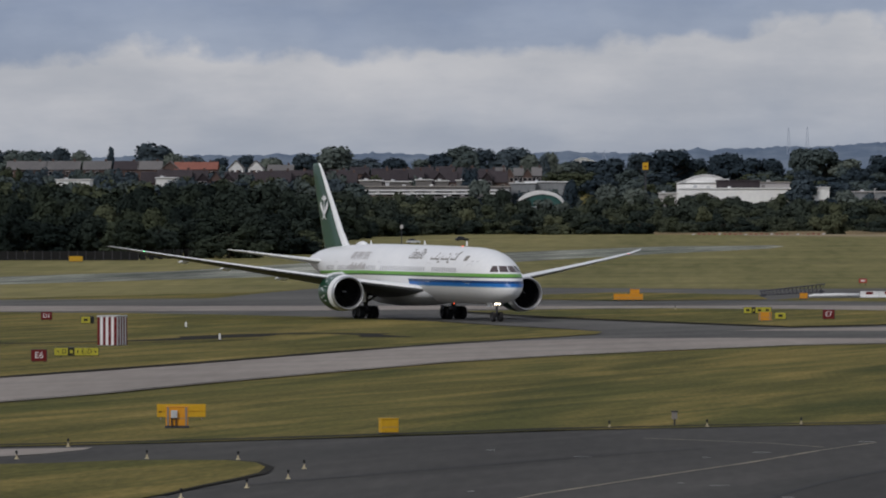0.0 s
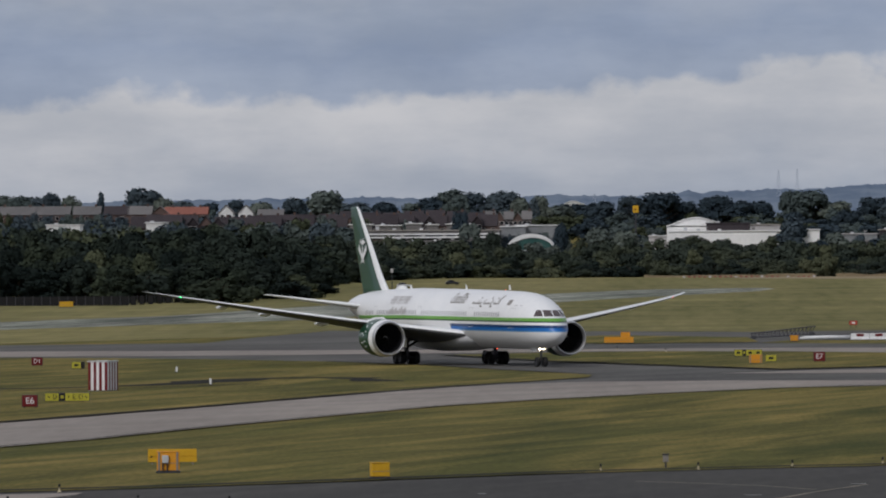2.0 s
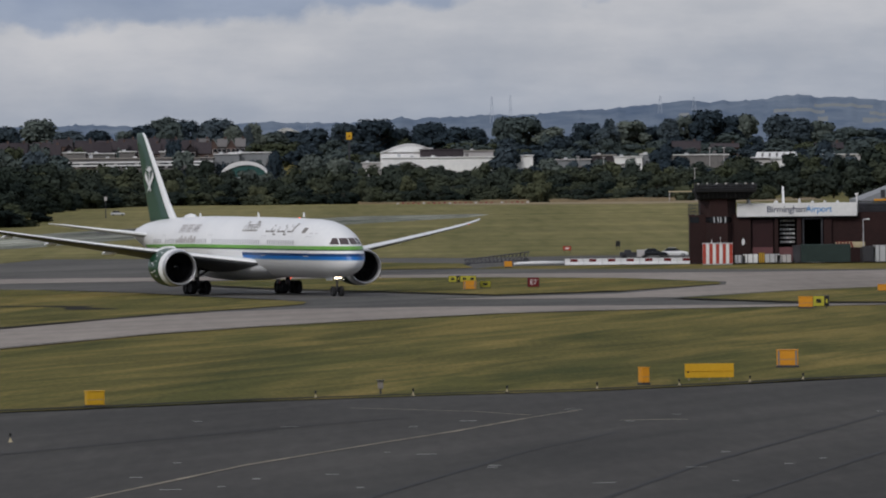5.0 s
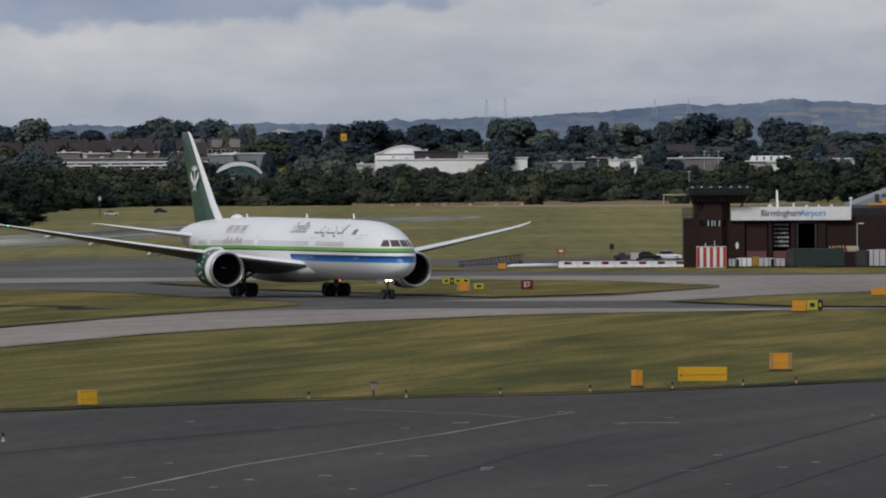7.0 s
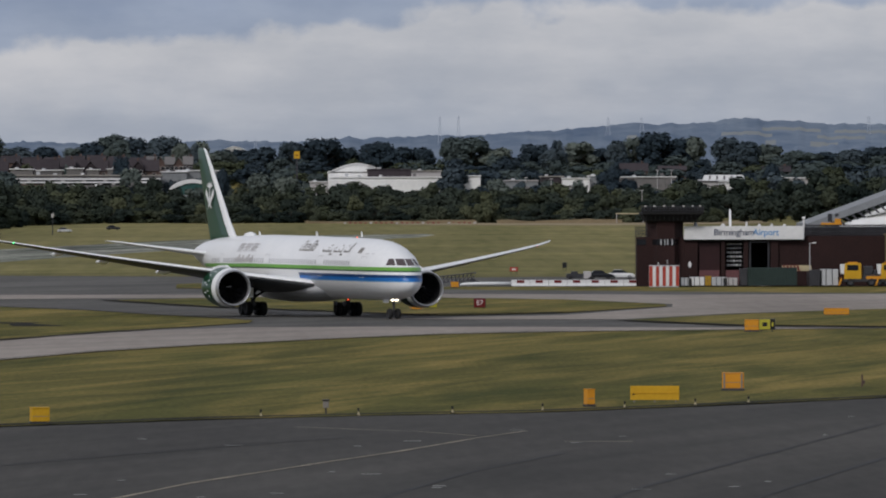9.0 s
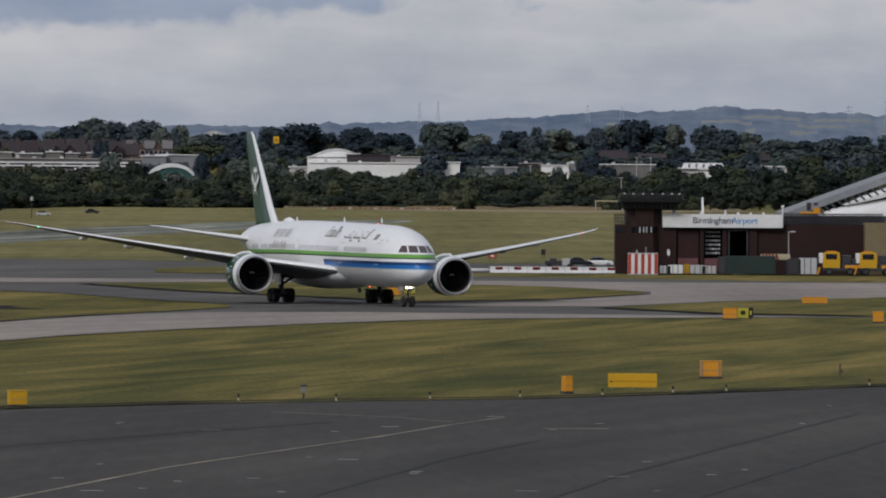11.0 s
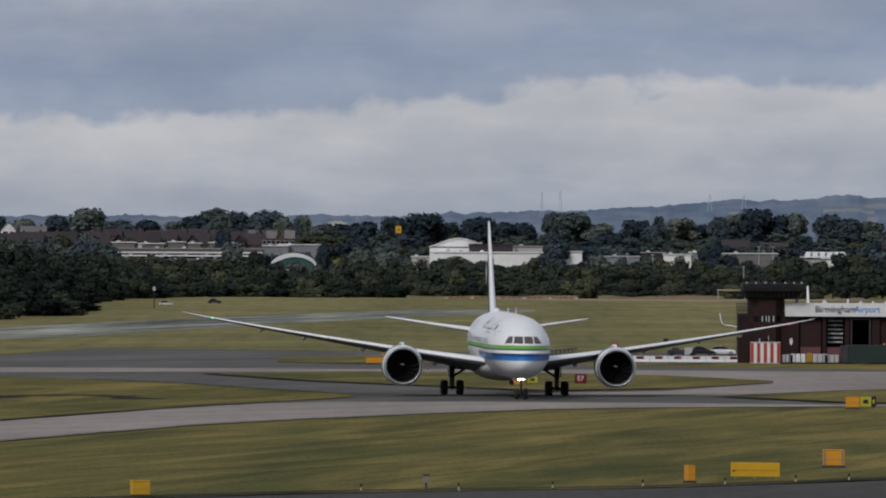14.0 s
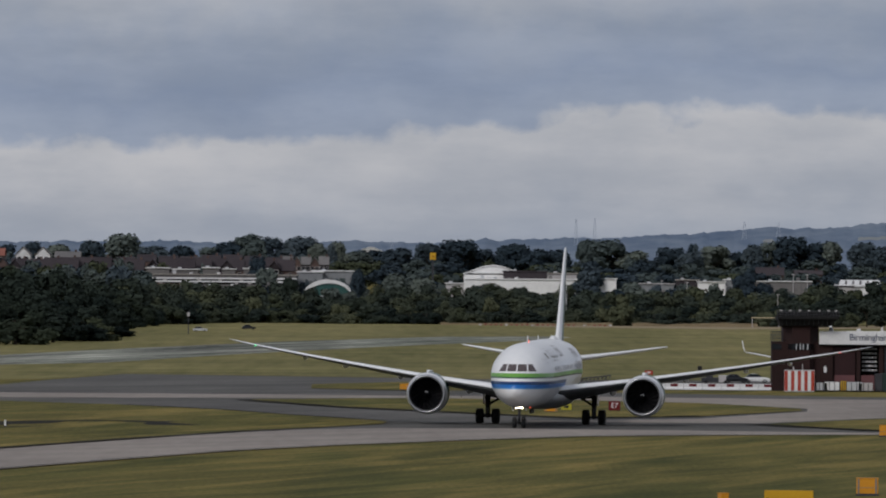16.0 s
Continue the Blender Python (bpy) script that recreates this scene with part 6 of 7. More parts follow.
part("plinth", boxes((-R, R, 0, 18, -1, base_z)), M_GREY, arch)
for k in range(8):
    part("mullion", boxes((-5.6 + 1.6 * k, -5.5 + 1.6 * k, 0.3, 0.4, base_z, base_z + 3.5 * math.sqrt(max(0, 1 - ((-5.55 + 1.6 * k) / 6.2) ** 2)))), M_TEAL, arch)

# a tall yellow price sign
ys = empty("tall_sign", pose(east(-105, YB), YB, rise(YB)))
tagged(ys, "tall pole with a yellow sign box", "sign")
hs = up(76, YB) - rise(YB)
part("pole", boxes((-0.25, 0.25, 0, 0.4, 0, hs)), M_DKMETAL, ys)
part("box", boxes((-0.85, 0.85, -0.1, 0.5, hs, hs + 2.1), bevel=0.1), M_YELLOW, ys)
part("badge", boxes((-0.25, 0.25, -0.16, -0.1, hs + 0.8, hs + 1.2)), M_RED, ys)


def dwelling(a, y, w, e_eave, e_ridge, wall, roof, label, gable=False, turn=0.0, rows=1):
    """A house; gable: its gable end faces the airfield."""
    x = east(a, y)
    g = rise(y)
    h = empty("dwelling", pose(x, y, g, 0, 0, turn))
    tagged(h, label, "house", group="houses on the rise")
    ev, rd = up(e_eave, y) - g, up(e_ridge, y) - g
    d = 8.0
    part("wall", boxes((-w / 2, w / 2, 0, d, -2, ev)), wall, h)
    if gable:
        pr = [(-w / 2 - 0.35, ev - 0.15), (0, rd), (w / 2 + 0.35, ev - 0.15)]
        rings = [[(px, yy, pz) for px, pz in pr] + [(px, yy, pz - 0.22) for px, pz in reversed(pr)] for yy in (-0.4, d + 0.4)]
        part("roof", loft(rings), roof, h)
        bm = bmesh.new()
        bm.faces.new([bm.verts.new(p) for p in ((-w / 2, 0.0, ev - 0.1), (w / 2, 0.0, ev - 0.1), (0, 0.0, rd - 0.25))])
        part("gable", bm, wall, h)
    else:
        rings = [[(px, -0.4, ev - 0.1), (px, d / 2, rd), (px, d + 0.4, ev - 0.1), (px, d / 2, rd - 0.3)] for px in (-w / 2 - 0.2, w / 2 + 0.2)]
        r = part("roof", loft(rings), roof, h)
        for cx in ([-w * 0.32, w * 0.32] if w > 9 else [w * 0.3]):
            part("chimney", boxes((cx - 0.32, cx + 0.32, d / 2 - 0.3, d / 2 + 0.5, rd - 0.6, rd + 0.6), bevel=0.04), M_HOUSEBRICK, r)
    nw = max(2, int(w / 2.6))
    for k in range(nw):
        xx = -w / 2 + w * (k + 0.5) / nw
        for zz in ([ev - 1.8] if rows == 1 else [ev - 1.8, ev - 4.4]):
            wi = part("window", boxes((xx - 0.58, xx + 0.58, -0.07, 0.02, zz, zz + 1.15)), M_FADE, h, "white-framed window")
            part("pane", boxes((xx - 0.50, xx + 0.50, -0.09, -0.06, zz + 0.08, zz + 1.07)), M_GLASS, wi)
    return h


YH = 2480.0
for a, w, roof, gab in ((-1203, 12.5, M_SLATE, False), (-1138, 10.5, M_SLATE, False), (-1078, 8.5, M_SLATE, False), (-1026, 7.5, M_TILE, False), (-984, 7.5, M_SLATE, False), (-948, 6.0, M_SLATE, True), (-902, 13.5, M_REDTILE, False)):
    dwelling(a, YH, w, 78, 93 if a < -910 else 91, M_HOUSEBRICK, roof, "brick house with a tiled roof on the rise", gab, 0, 2)
for a in (-831, -796):
    dwelling(a, YH, 4.6, 80, 94, M_RWHITE, M_SLATE, "white gabled house with a grey roof", True, 0, 2)
dwelling(-752, YH + 10, 8.0, 76, 86, M_HOUSEBRICK, M_SLATE, "brick house with a grey roof", False, 0, 1)
rng = random.Random(21)
for i in range(22):
    a = -985 + i * 29.5
    if a > -345:
        continue
    e = 75 + 2.0 * math.sin(i * 0.9) + rng.uniform(-1.0, 1.0)
    dwelling(a, 2400 + rng.uniform(-6, 6), rng.uniform(4.6, 5.4), e - 21 + rng.uniform(-1, 2), e, rng.choice([M_HOUSEBRICK, M_TILE]), M_TILE, "terraced brick house with a brown tiled roof", i % 9 == 4, 0, 1)
for a in (-890, -845, -600, -470, -386):
    dwelling(a, 2394, 3.2, 60, 72, M_TILE, M_TILE, "brown gabled house end with a pale verge", True, 0, 1)
for i in range(5):
    dwelling(-362 + i * 16, 2440, 2.9, 66, 80 + rng.uniform(-1, 1), M_HOUSEBRICK if i % 2 else M_TILE, M_SLATE, "small house with a grey roof among trees", i % 2 == 1, 0, 1)
for i in range(8):
    a = -650 + i * 38
    dwelling(a, 2560 + rng.uniform(-8, 8), 6.0, 68 + rng.uniform(-2, 2), 80 + rng.uniform(-3, 3), M_HOUSEBRICK, M_TILE, "terraced brick house with a brown tiled roof", False, 0, 1)
for a in (492, 560, 745, 1010):
    dwelling(a, 2560, 9.0, 54 + rng.uniform(-2, 2), 65 + rng.uniform(-3, 3), M_HOUSEBRICK, M_TILE, "brick house half hidden by trees", False, 0, 1)

# lattice masts on the ridge
for a, e0, e1 in ((181, 90, 152), (148, 88, 150), (446, 130, 148), (506, 135, 147), (908, 112, 150), (975, 110, 160), (-178, 90, 110)):
    y = 4300.0
    mast = empty("lattice_mast", pose(east(a, y), y, up(e0 - 20, y)))
    tagged(mast, "thin grey lattice mast on the ridge", "mast", group="masts on the ridge")
    h = up(e1, y) - up(e0 - 20, y)
    part("leg", tubes(((-1.4, 0, 0), (-0.3, 0, h), 0.13, 0.09), ((1.4, 0, 0), (0.3, 0, h), 0.13, 0.09), seg=4), M_MAST, mast)
    part("brace", tubes(*[((-1.4 + 1.1 * k / 8, 0, h * k / 8), (1.4 - 1.1 * (k + 1) / 8, 0, h * (k + 1) / 8), 0.07) for k in range(8)], seg=4), M_MAST, mast)
    if a > 900:
        part("arm", tubes(*[((-3 + 0.5 * k, 0, h * (0.7 + 0.12 * k)), (3 - 0.5 * k, 0, h * (0.7 + 0.12 * k)), 0.12) for k in range(3)], seg=4), M_MAST, mast)


# poles and a yellow height bar along the far hedge
for a, y, e_top, name, label in ((506, 2180, 19.5, "street_lamp", "grey street lamp behind the hedge"), (414, 2240, 33, "street_lamp", "grey street lamp behind the hedge"), (533, 2262, 55, "utility_pole", "tall pale pole among the sheds"), (558, 2262, 55, "utility_pole", "tall pale pole among the sheds"), (300, 2262, 42, "utility_pole", "pale pole among the sheds"), (345, 2262, 40, "utility_pole", "pale pole among the sheds")):
    p = empty(name, pose(east(a, y), y, rise(y)))
    tagged(p, label, "pole", group="poles among the sheds")
    h = up(e_top, y) - rise(y)
    part("post", tubes(((0, 0, -0.2), (0, 0, h), 0.14, 0.09), seg=8), M_FADE, p)
    part("head", boxes((-0.55, 0.55, -0.1, 0.1, h - 0.12, h + 0.05), bevel=0.03), M_FADE, p)
gate = empty("height_barrier", pose(east(461, 2088), 2088, rise(2088)))
tagged(gate, "yellow height barrier by the hedge", "barrier")
hg = up(-22, 2088) - rise(2088)
part("bar", boxes((-0.3, 7.2, -0.12, 0.12, hg - 0.14, hg + 0.14), bevel=0.03), M_PALEY, gate, "pale yellow bar")
for x in (0.0, 7.0):
    part("post", boxes((x - 0.09, x + 0.09, -0.09, 0.09, -0.2, hg - 0.14), bevel=0.02), M_FADE, gate)


# ---- trees ----
def crown_mesh(seed, kind, leaf):
    """A crown of unit height 1 and about unit width: many leaf clumps round a few dense lumps."""
    r = random.Random(seed)
    lumps = []
    if kind == "broad":
        for i in range(30):
            a, t = r.uniform(0, 2 * math.pi), r.uniform(0.0, 1.0)
            rad = 0.43 * math.sqrt(r.random()) * (1.0 - 0.55 * t * t) * (0.8 + 0.2 * math.sin(3 * a + seed))
            lumps.append((Vector((rad * math.cos(a), rad * math.sin(a), 0.20 + 0.68 * t)), r.uniform(0.07, 0.10) + 0.11 * (1 - rad / 0.43) * r.random()))
    elif kind == "far":
        for i in range(18):
            a, t = r.uniform(0, 2 * math.pi), r.uniform(0.0, 1.0)
            rad = 0.44 * math.sqrt(r.random()) * (1.0 - 0.5 * t * t)
            lumps.append((Vector((rad * math.cos(a), rad * math.sin(a), 0.20 + 0.66 * t)), r.uniform(0.10, 0.20)))
    elif kind == "tall":
        for i in range(13):
            t = i / 12
            a = r.uniform(0, 2 * math.pi)
            rad = 0.12 * (1 - 0.7 * t)
            lumps.append((Vector((rad * math.cos(a), rad * math.sin(a), 0.18 + 0.72 * t)), 0.17 * (1 - 0.62 * t) + 0.02))
    else:
        for i in range(26):
            a = r.uniform(0, 2 * math.pi)
            rad = 0.50 * math.sqrt(r.random())
            lumps.append((Vector((rad * math.cos(a), rad * math.sin(a), r.uniform(0.12, 0.84) * (1.1 - rad))), r.uniform(0.10, 0.20)))
    verts, faces = [], []
    for c, rad in lumps:
        # dense core
        bm = bmesh.new()
        bmesh.ops.create_icosphere(bm, subdivisions=2 if kind != "far" else 1, radius=rad * 0.86)
        off = len(verts)
        for v in bm.verts:
            k = 1 + 0.45 * noise.noise(v.co * 18 + c * 9)
            verts.append(c + v.co * k)
        faces += [[off + v.index for v in f.verts] for f in bm.faces]
        bm.free()
        for j in range(int((4200 if kind != "far" else 1700) * rad * rad) + 14):
            d = Vector((r.gauss(0, 1), r.gauss(0, 1), r.gauss(0.25, 1))).normalized()
            p = c + d * rad * r.uniform(0.72, 1.28)
            q = (d + Vector((r.uniform(-0.8, 0.8), r.uniform(-0.8, 0.8), r.uniform(-0.5, 0.8)))).to_track_quat("Z", "Y").to_matrix()
            s = leaf * r.uniform(0.5, 1.25)
            off = len(verts)
            for u, w in ((-0.5, -0.35), (0.5, -0.5), (0.62, 0.4), (-0.1, 0.62), (-0.6, 0.25)):
                verts.append(p + q @ Vector((u * s, w * s, r.uniform(-0.15, 0.15) * s)))
            faces.append([off + k for k in range(5)])
    me = bpy.data.meshes.new("crown")
    me.from_pydata([tuple(v) for v in verts], [], faces)
    me.update()
    return me


def trunk_mesh(seed, kind):
    r = random.Random(seed)
    bm = bmesh.new()
    tube(bm, (0, 0, -0.05), (0.01, 0, 0.4), 0.035, 0.022, 7)
    tube(bm, (0.01, 0, 0.4), (0.0, 0.02, 0.72), 0.022, 0.008, 6)
    for i in range(6):
        a, z = r.uniform(0, 6.28), r.uniform(0.2, 0.5)
        tube(bm, (0, 0, z), (0.26 * math.cos(a), 0.26 * math.sin(a), z + r.uniform(0.12, 0.3)), 0.014, 0.004, 5)
    me = bpy.data.meshes.new("trunk")
    bm.to_mesh(me)
    bm.free()
    return me


CROWNS = {k: [crown_mesh(100 * j + i, k, 0.058) for i in range(n)] for j, (k, n) in enumerate((("broad", 5), ("tall", 2), ("bush", 4)))}
TRUNKS = {k: trunk_mesh(j, k) for j, k in enumerate(("broad", "tall", "bush"))}
for ms in CROWNS.values():
    for me in ms:
        me.materials.append(M_LEAF[0])
for me in TRUNKS.values():
    me.materials.append(M_BARK)
FAR = []
for i in range(5):
    me = crown_mesh(900 + i, "far", 0.075)
    FAR.append((np.array([v.co[:] for v in me.vertices]), [list(f.vertices) for f in me.polygons]))
    bpy.data.meshes.remove(me)
LABELS = {"broad": "broad leafy tree with a dense dark green crown", "tall": "narrow tall dark green tree", "bush": "rounded dark green shrub at the wood's edge"}
trng = random.Random(77)


def tree(a, y, e_top, kind, width, shade=0, label=""):
    """A tree at a bearing whose top shows at e_top; width in metres."""
    g = rise(y)
    h = max(2.5, up(e_top, y) - g)
    # farther trees take the leaf colours tinted for haze
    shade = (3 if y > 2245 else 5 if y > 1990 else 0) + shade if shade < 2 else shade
    t = empty("tree" if kind != "bush" else "shrub")
    tagged(t, label or LABELS[kind], "tree" if kind != "bush" else "shrub", group="trees round the airfield")
    t.matrix_basis = pose(east(a, y), y, g - 0.1, 0, 0, trng.uniform(0, 360)) @ Matrix.Diagonal((width, width, h, 1))
    for name, me in (("trunk", TRUNKS[kind]), ("crown", trng.choice(CROWNS[kind]))):
        o = new(name, me)
        o.parent = t
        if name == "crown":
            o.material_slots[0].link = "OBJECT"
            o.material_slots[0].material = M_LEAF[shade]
    return t


STUFF = {}


def wood(key, a, y, e_top, width, shade=0):
    """A far tree that goes into one joined mass of trees."""
    g = rise(y)
    m = pose(east(a, y), y, g - 0.1, 0, 0, trng.uniform(0, 360)) @ Matrix.Diagonal((width, width, max(2.5, up(e_top, y) - g), 1))
    # haze is painted by distance here too, through the leaf colour
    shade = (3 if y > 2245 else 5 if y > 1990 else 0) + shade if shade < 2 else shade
    STUFF.setdefault((key, shade), []).append((m, trng.choice(FAR)))


def plant_woods():
    for (key, shade), rows in STUFF.items():
        vs, fs, off = [], [], 0
        for m, (co, faces) in rows:
            q = np.array(m)
            vs.append(co @ q[:3, :3].T + q[:3, 3])
            fs += [[i + off for i in f] for f in faces]
            off += len(co)
        me = bpy.data.meshes.new("woodland")
        me.from_pydata(np.concatenate(vs).tolist(), [], fs)
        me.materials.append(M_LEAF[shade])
        tagged(new("woodland", me), key, "woodland", kind="stuff")


def pick(*weights):
    return trng.choices((0, 1, 2), weights)[0]


# the wood on the west side, four rows deep, rising to the back
for y, e0, step in ((1570, -12, 38), (1640, 6, 40), (1730, 24, 42), (1830, 40, 44), (1930, 54, 46)):
    a = -1520.0
    while a < -640 - (1930 - y) * 0.05:
        back = max(0.0, (a + 900) / 260) if a > -900 else 0.0
        yy = y + 300 * back * back * 0.5 + trng.uniform(-18, 18)
        top = e0 + trng.gauss(0, 7) - 26 * back
        if y < 1750:
            tree(a, yy, top, "bush" if y < 1600 and trng.random() < 0.5 else "broad", trng.uniform(7.5, 12), pick(5, 3, 1))
        else:
            wood("dense dark green wood behind the airfield fence", a, yy, top, trng.uniform(9, 13), pick(5, 3, 1))
        a += step * trng.uniform(0.7, 1.3)
for a, top in ((-1180, 52), (-905, 54), (-880, 50), (-1300, 58), (-1000, 46)):
    tree(a, 1900, top, "broad", 13, 0)
# the hedge belt along the far side
for y, e0, step in ((2110, -12, 26), (2150, 1, 28), (2195, 12, 30), (2240, 23, 30)):
    a = -690.0
    while a < 640:
        d = max(0.0, (-430 - a) / 260)
        top = e0 + trng.gauss(0, 4.5) + (6 if a < -350 else -2 if a < -235 else 3)
        if y < 2180:
            tree(a, y - 260 * d * d + trng.uniform(-10, 10), top, "bush" if y < 2140 or trng.random() < 0.6 else "broad", trng.uniform(5.5, 9), pick(5, 4, 1))
        else:
            wood("dark green hedge belt before the sheds", a, y - 260 * d * d + trng.uniform(-10, 10), top, trng.uniform(7, 10), pick(5, 4, 1))
        a += step * trng.uniform(0.7, 1.3)
tree(228, 2098, 15, "bush", 7.5, 2, "pale olive-green shrub in the hedge")
tree(206, 2100, 4, "bush", 6, 2, "pale olive-green shrub in the hedge")
tree(266, 2160, 14, "broad", 11, 0)
for y, e0 in ((2120, 14), (2180, 30), (2240, 44)):
    a = 560.0
    while a < 1500:
        (tree if y < 2150 else lambda *q: wood("dark green wood behind the brick building", q[0], q[1], q[2], q[4], q[5]))(a, y + trng.uniform(-12, 12), e0 + max(-8, min(26, (a - 760) * 0.09)) + trng.gauss(0, 5), "broad", trng.uniform(8, 12), pick(5, 3, 1))
        a += 32 * trng.uniform(0.7, 1.3)
# single trees among the sheds
for a, y, top, w, s in ((-238, 2270, 58, 6.5, 0), (-357, 2230, 44, 6.5, 0), (-398, 2268, 58, 11, 1), (-415, 2300, 80, 8, 0), (-170, 2280, 50, 13, 1), (-120, 2275, 44, 13, 1), (-135, 2290, 60, 14, 1), (172, 2280, 66, 13, 0), (446, 2270, 58, 13, 0), (480, 2270, 40, 10, 0), (576, 2270, 42, 11, 0),
                        (250, 2290, 40, 11, 1), (340, 2290, 38, 9, 1), (-620, 2250, 52, 12, 1), (-660, 2260, 60, 13, 0), (700, 2285, 44, 12, 0), (735, 2300, 66, 8, 0), (-860, 2240, 62, 12, 1), (-835, 2230, 56, 10, 0), (-80, 2280, 36, 10, 1)):
    tree(a, y, top, "broad", w, s)
for a in range(-40, 720, 23):
    if trng.random() < 0.40:
        tree(a + trng.uniform(-8, 8), 2262, 22 + abs(trng.gauss(0, 11)), "broad", trng.uniform(6, 10), pick(4, 4, 1))
# the belt on the skyline
SKYLINE = [(-1250, 114, 20), (-1225, 112, 18), (-1195, 112, 16), (-1165, 110, 16), (-1140, 116, 12), (-1110, 112, 12), (-975, 126, 22), (-940, 106, 14), (-908, 100, 16), (-865, 98, 16), (-818, 103, 14), (-770, 98, 16), (-708, 105, 15), (-651, 118, 22), (-600, 98, 18), (-548, 97, 16), (-500, 96, 16),
           (-466, 108, 15), (-430, 120, 18), (-395, 114, 16), (-338, 116, 19), (-310, 104, 12), (-274, 107, 11), (-238, 90, 16), (-168, 98, 17), (-113, 106, 14), (-58, 112, 22), (-20, 96, 16), (37, 106, 18), (75, 98, 16), (120, 96, 16), (166, 113, 12), (203, 114, 22), (251, 96, 16), (316, 101, 18), (350, 92, 16),
           (391, 105, 20), (430, 95, 16), (461, 107, 11), (496, 113, 15), (531, 122, 19), (565, 112, 16), (595, 113, 16), (658, 113, 18), (690, 106, 16), (731, 102, 16), (770, 90, 18), (801, 86, 18), (840, 88, 18), (876, 91, 18), (930, 96, 22), (990, 100, 22), (1060, 100, 22), (-1320, 110, 20), (-1390, 112, 22), (-1450, 108, 22)]
for a, top, w in SKYLINE:
    tree(a, 2780 + trng.uniform(-20, 20), top, "broad", w * 1.0, pick(5, 3, 0))
tree(-1053, 2700, 118, "tall", 9, 0)
tree(-285, 2760, 104, "tall", 10, 0)
for a in (353, 360, 464):
    tree(a, 2790, 108, "tall", 9, 0)
for y, e0, spread in ((2860, 77, 4), (2720, 72, 6), (2630, 66, 7), (2520, 55, 8), (2420, 43, 7)):
    a = -1520.0
    while a < 1250:
        skip = (y < 2600 and a < -330) or (y == 2720 and a < -1100)
        if not skip and trng.random() < 0.86:
            wood("mixed trees among the distant houses", a, y + trng.uniform(-25, 25), e0 + trng.gauss(0, spread), trng.uniform(9, 16), pick(3, 6, 3))
        a += 42 * trng.uniform(0.7, 1.4)

# trees before the terraces, so that little but roofs shows
for y, e0 in ((2285, 51), (2360, 57), (2450, 66)):
    a = -1500.0
    while a < (-610 if y < 2300 else -330):
        if trng.random() < (0.85 if a < -640 else 0.16):
            wood("trees before the terraced houses", a, y + trng.uniform(-10, 10), e0 + trng.gauss(0, 5), trng.uniform(8, 13), pick(4, 4, 1))
        a += 38 * trng.uniform(0.7, 1.4)
for a in range(-1000, -640, 40):
    wood("trees before the terraced houses", a + trng.uniform(-9, 9), 2388, 60 + trng.gauss(0, 4), trng.uniform(6, 8), pick(4, 4, 1))
for a in range(-1260, -1000, 22):
    wood("trees before the terraced houses", a + trng.uniform(-6, 6), 2470, 77 + trng.gauss(0, 3), trng.uniform(6, 8), pick(4, 4, 1))
for a in range(-60, 760, 14):
    wood("dark green hedge belt before the sheds", a + trng.uniform(-5, 5), 2250, (18 if a < 200 else 20) + trng.gauss(0, 3.5), trng.uniform(5, 7), pick(5, 4, 1))
for a in range(-1175, -880, 14):
    wood("trees before the terraced houses", a + trng.uniform(-4, 4), 2300, 50 + trng.gauss(0, 2.5), trng.uniform(6, 9), pick(5, 4, 1))
for a in range(-345, -230, 11):
    wood("trees before the terraced houses", a, 2299, 37 + trng.gauss(0, 3), trng.uniform(5, 7), pick(5, 3, 0))
for a in (-238, -222, -205, -192):
    wood("mixed trees among the distant houses", a, 2900, 92 + trng.uniform(-2, 1), 14, 0)
for a, top, w in ((-820, 68, 9), (-700, 70, 10), (-655, 72, 9), (-585, 66, 6), (-505, 68, 6), (-735, 64, 8)):
    wood("trees before the terraced houses", a, 2386, top, w, pick(4, 4, 1))
plant_woods()

# rough dry grass and small things along the far edge
def dry_stand(a0, a1, y0, y1, count, seed):
    """Tall dry grass: many leaning blades in tufts."""
    r = random.Random(seed)
    vs, fs = [], []
    for _ in range(count):
        y = r.uniform(y0, y1)
        a = r.uniform(a0, a1)
        x = east(a, y)
        k = 0.75 + 0.6 * noise.noise((x * 0.12, y * 0.1, 3))
        h, w, dx, dy = k * r.uniform(0.6, 1.25), r.uniform(0.05, 0.14), r.uniform(-0.25, 0.25), r.uniform(-0.1, 0.1)
        g = rise(y) + 0.02
        n = len(vs)
        vs += [(x - w, y, g), (x + w, y, g), (x + dx + w * 0.6, y + dy, g + h * 0.7), (x + dx * 1.7, y + dy, g + h)]
        fs.append((n, n + 1, n + 2, n + 3))
    me = bpy.data.meshes.new("dry_grass")
    me.from_pydata(vs, [], fs)
    me.materials.append(M_STRAW)
    tagged(new("dry_grass", me), "tall straw-coloured dry grass below the hedge", "grass", kind="stuff")


dry_stand(128, 212, 2088, 2096, 2600, 31)
dry_stand(250, 470, 2088, 2096, 5200, 32)
dry_stand(-90, 128, 2092, 2096, 1400, 33)
sheet("dry_grass_strip", [(8, 2085), (30, 2100), (110, 2160), (110, 2080), (60, 2020), (12, 2040)], 0.08, M_STRAW, "dry straw-coloured grass below the hedge", "grass")
rng = random.Random(9)
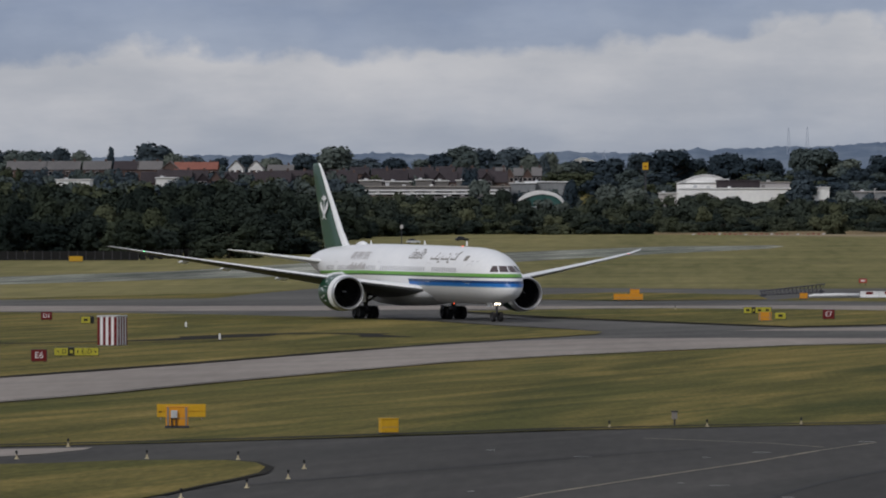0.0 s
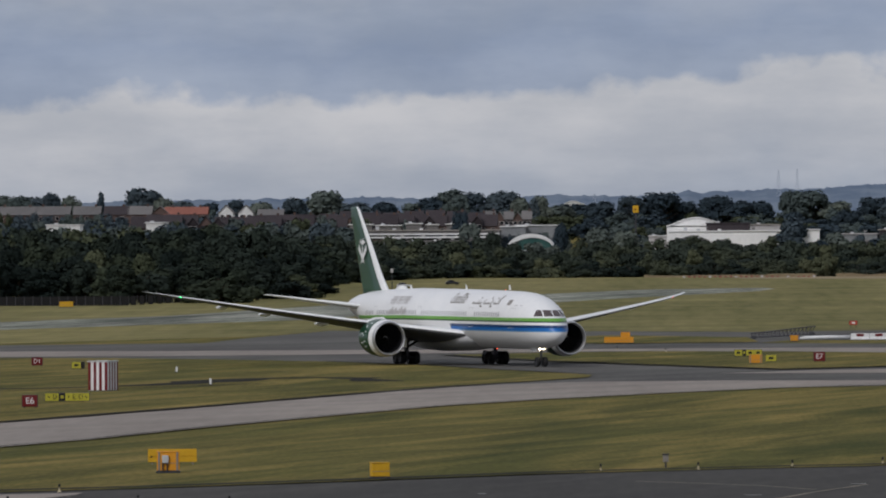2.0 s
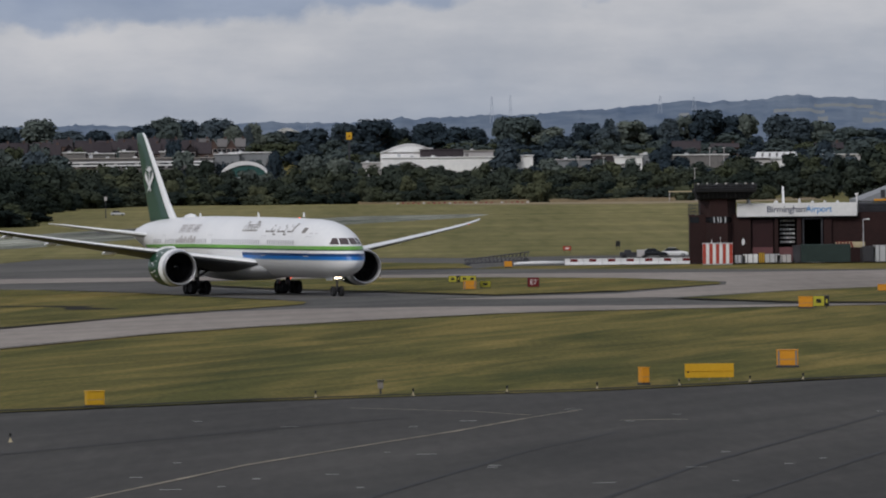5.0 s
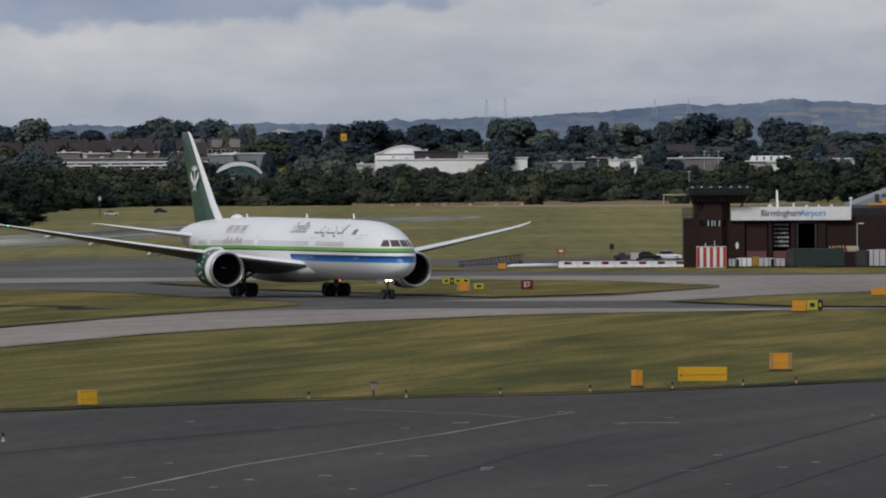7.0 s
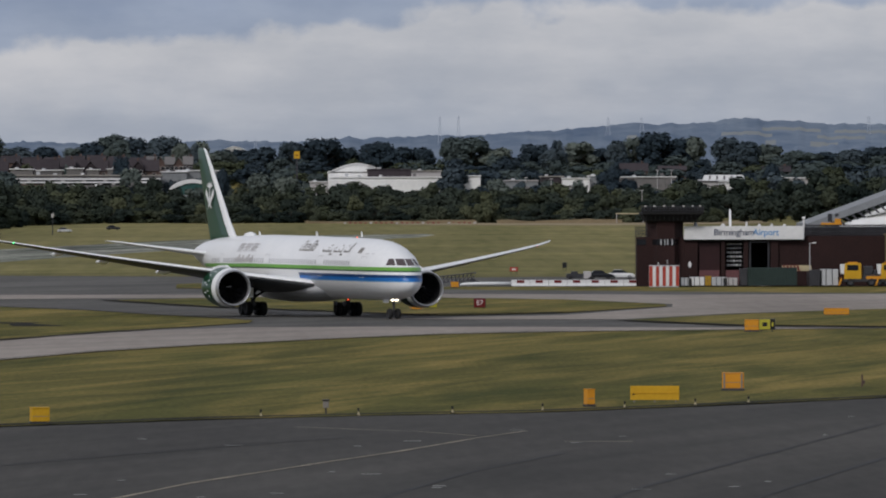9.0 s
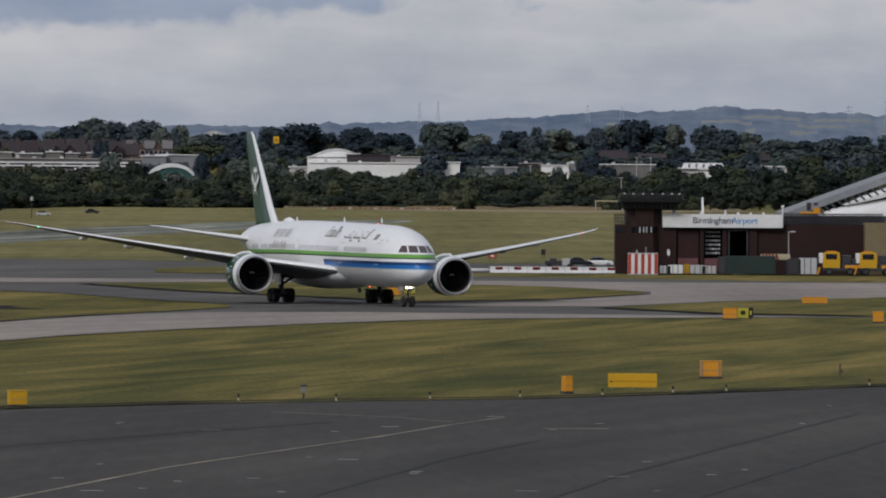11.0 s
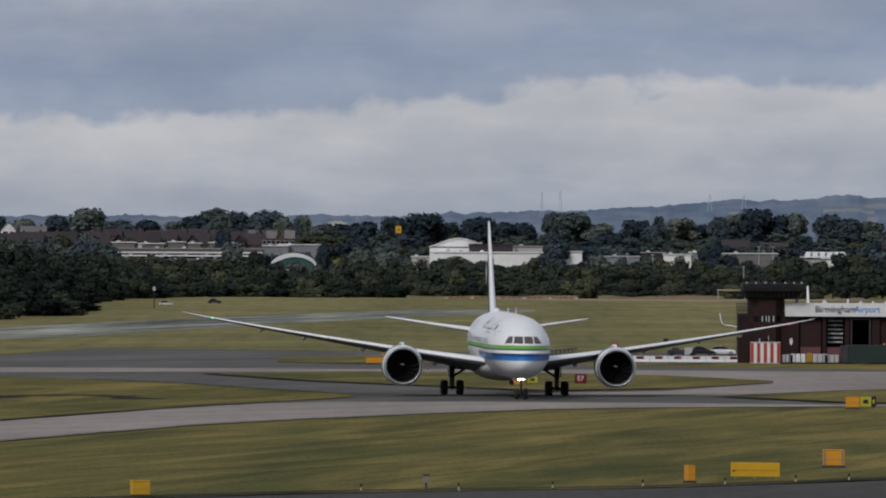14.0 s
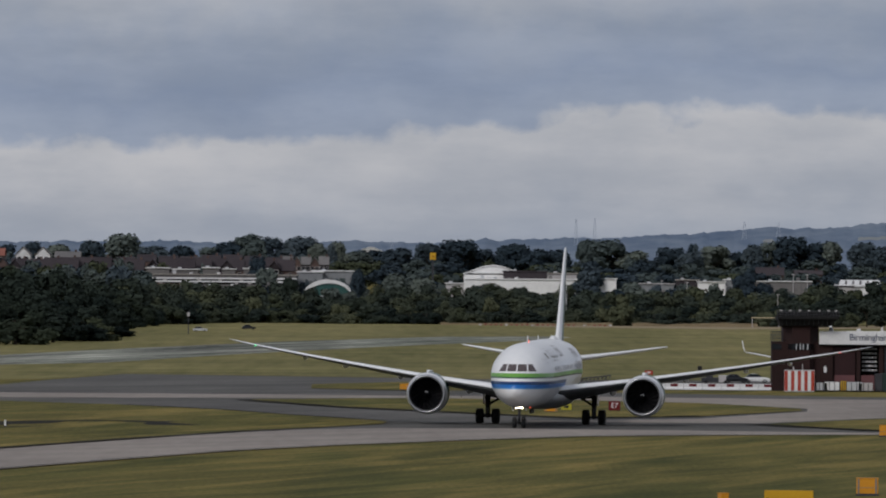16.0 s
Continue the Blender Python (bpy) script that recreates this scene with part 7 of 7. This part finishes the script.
for i in range(26):
    a = -20 + i * 9.2
    y = 2085 + rng.uniform(-6, 6)
    p = empty("marker_block", pose(east(a, y), y, rise(y)))
    tagged(p, "small red and white marker block by the hedge", "marker", group="marker blocks by the hedge")
    part("block", boxes((-0.34, 0.34, 0, 0.4, 0, 0.4 + 0.15 * (i % 2)), bevel=0.05), M_FADE if i % 5 == 0 else M_REDTILE, p)
for i, a in enumerate((-516, -430)):
    y = 1850.0 + 60 * i
    car(east(a, y), y, (M_GREY, M_CARDK)[i % 2], "car parked beyond the runway", rng.uniform(-10, 10), 0.8)
wind = empty("windsock_mast", pose(east(-537, 1800), 1800, rise(1800)))
tagged(wind, "thin mast with a small box by the runway", "mast")
part("pole", tubes(((0, 0, 0), (0, 0, 5.4), 0.12, 0.08)), M_DKMETAL, wind)
part("box", boxes((-0.3, 0.3, -0.3, 0.3, 4.0, 4.9), bevel=0.05), M_FADE, wind)
fn = empty("fence", pose(0, 0, 0))
tagged(fn, "dark boundary fence before the wood", "fence")
for i in range(53):
    a = -1500 + i * 15.5
    y = 1530 + max(0.0, (a + 1000)) * 0.55
    part("post", boxes((east(a, y) - 0.06, east(a, y) + 0.06, y, y + 0.1, rise(y) - 0.1, rise(y) + 1.9)), M_DKMETAL, fn)
for i in range(52):
    a, b = -1500 + i * 15.5, -1500 + (i + 1) * 15.5
    ya, yb = (1530 + max(0.0, (q + 1000)) * 0.55 for q in (a, b))
    part("mesh_panel", boxes((east(a, ya) + 0.06, east(b, yb) - 0.06, (ya + yb) / 2 - 0.02, (ya + yb) / 2 + 0.02, rise(ya), rise(ya) + 1.8)), M_DARK, fn)


# ---- what moves ----
PATH = [
    (0, -21.16, 804.34, 22.23, 0.43), (1, -18.30, 797.92, 22.20, 0.41), (2, -15.46, 791.34, 22.16, 0.38), (3, -12.66, 784.64, 22.13, 0.36),
    (4, -9.89, 777.87, 22.10, 0.36), (5, -7.10, 771.05, 22.08, 0.40), (6, -4.30, 764.24, 22.05, 0.45), (7, -1.53, 757.45, 22.01, 0.47),
    (8, 1.13, 750.73, 21.51, 0.47), (9, 3.52, 744.11, 20.23, 0.47), (10, 5.47, 737.61, 18.38, 0.47), (11, 6.77, 731.26, 16.15, 0.47),
    (12, 7.29, 725.09, 12.12, 0.78), (13, 6.92, 719.12, 7.53, 0.79), (14, 5.76, 713.38, 3.00, 0.37), (15, 4.08, 707.89, -1.02, 0.26), (16, 2.50, 702.67, -4.63, 0.25),
]


# the small jet's way to the east of where it ends, metres
JET_PATH = [(0, 4.79), (9.2, 4.79), (10.0, 4.55), (11.0, 3.90), (11.8, 3.27), (12.5, 2.74), (13.5, 1.92), (14.5, 1.20), (16, 0.0)]


def motions():
    walk(JET, [(t, pose(JET_AT[0] + d, JET_AT[1], JET_AT[2])) for t, d in JET_PATH])
    # heading is measured from facing the camera, turning to its right
    walk(AIR, [(t, pose(x, y, 0.13, 0, 0, h - 90) @ pose(0, 0, 0, -r, -0.46, 0)) for t, x, y, h, r in PATH])
    step = 0.1
    speed = 6.9
    for wh, at, radius in WHEELS:
        walk(wh, [(i * step, pose(*at) @ pose(0, 0, 0, 0, math.degrees(i * step * speed / radius), 0)) for i in range(161)])


motions()
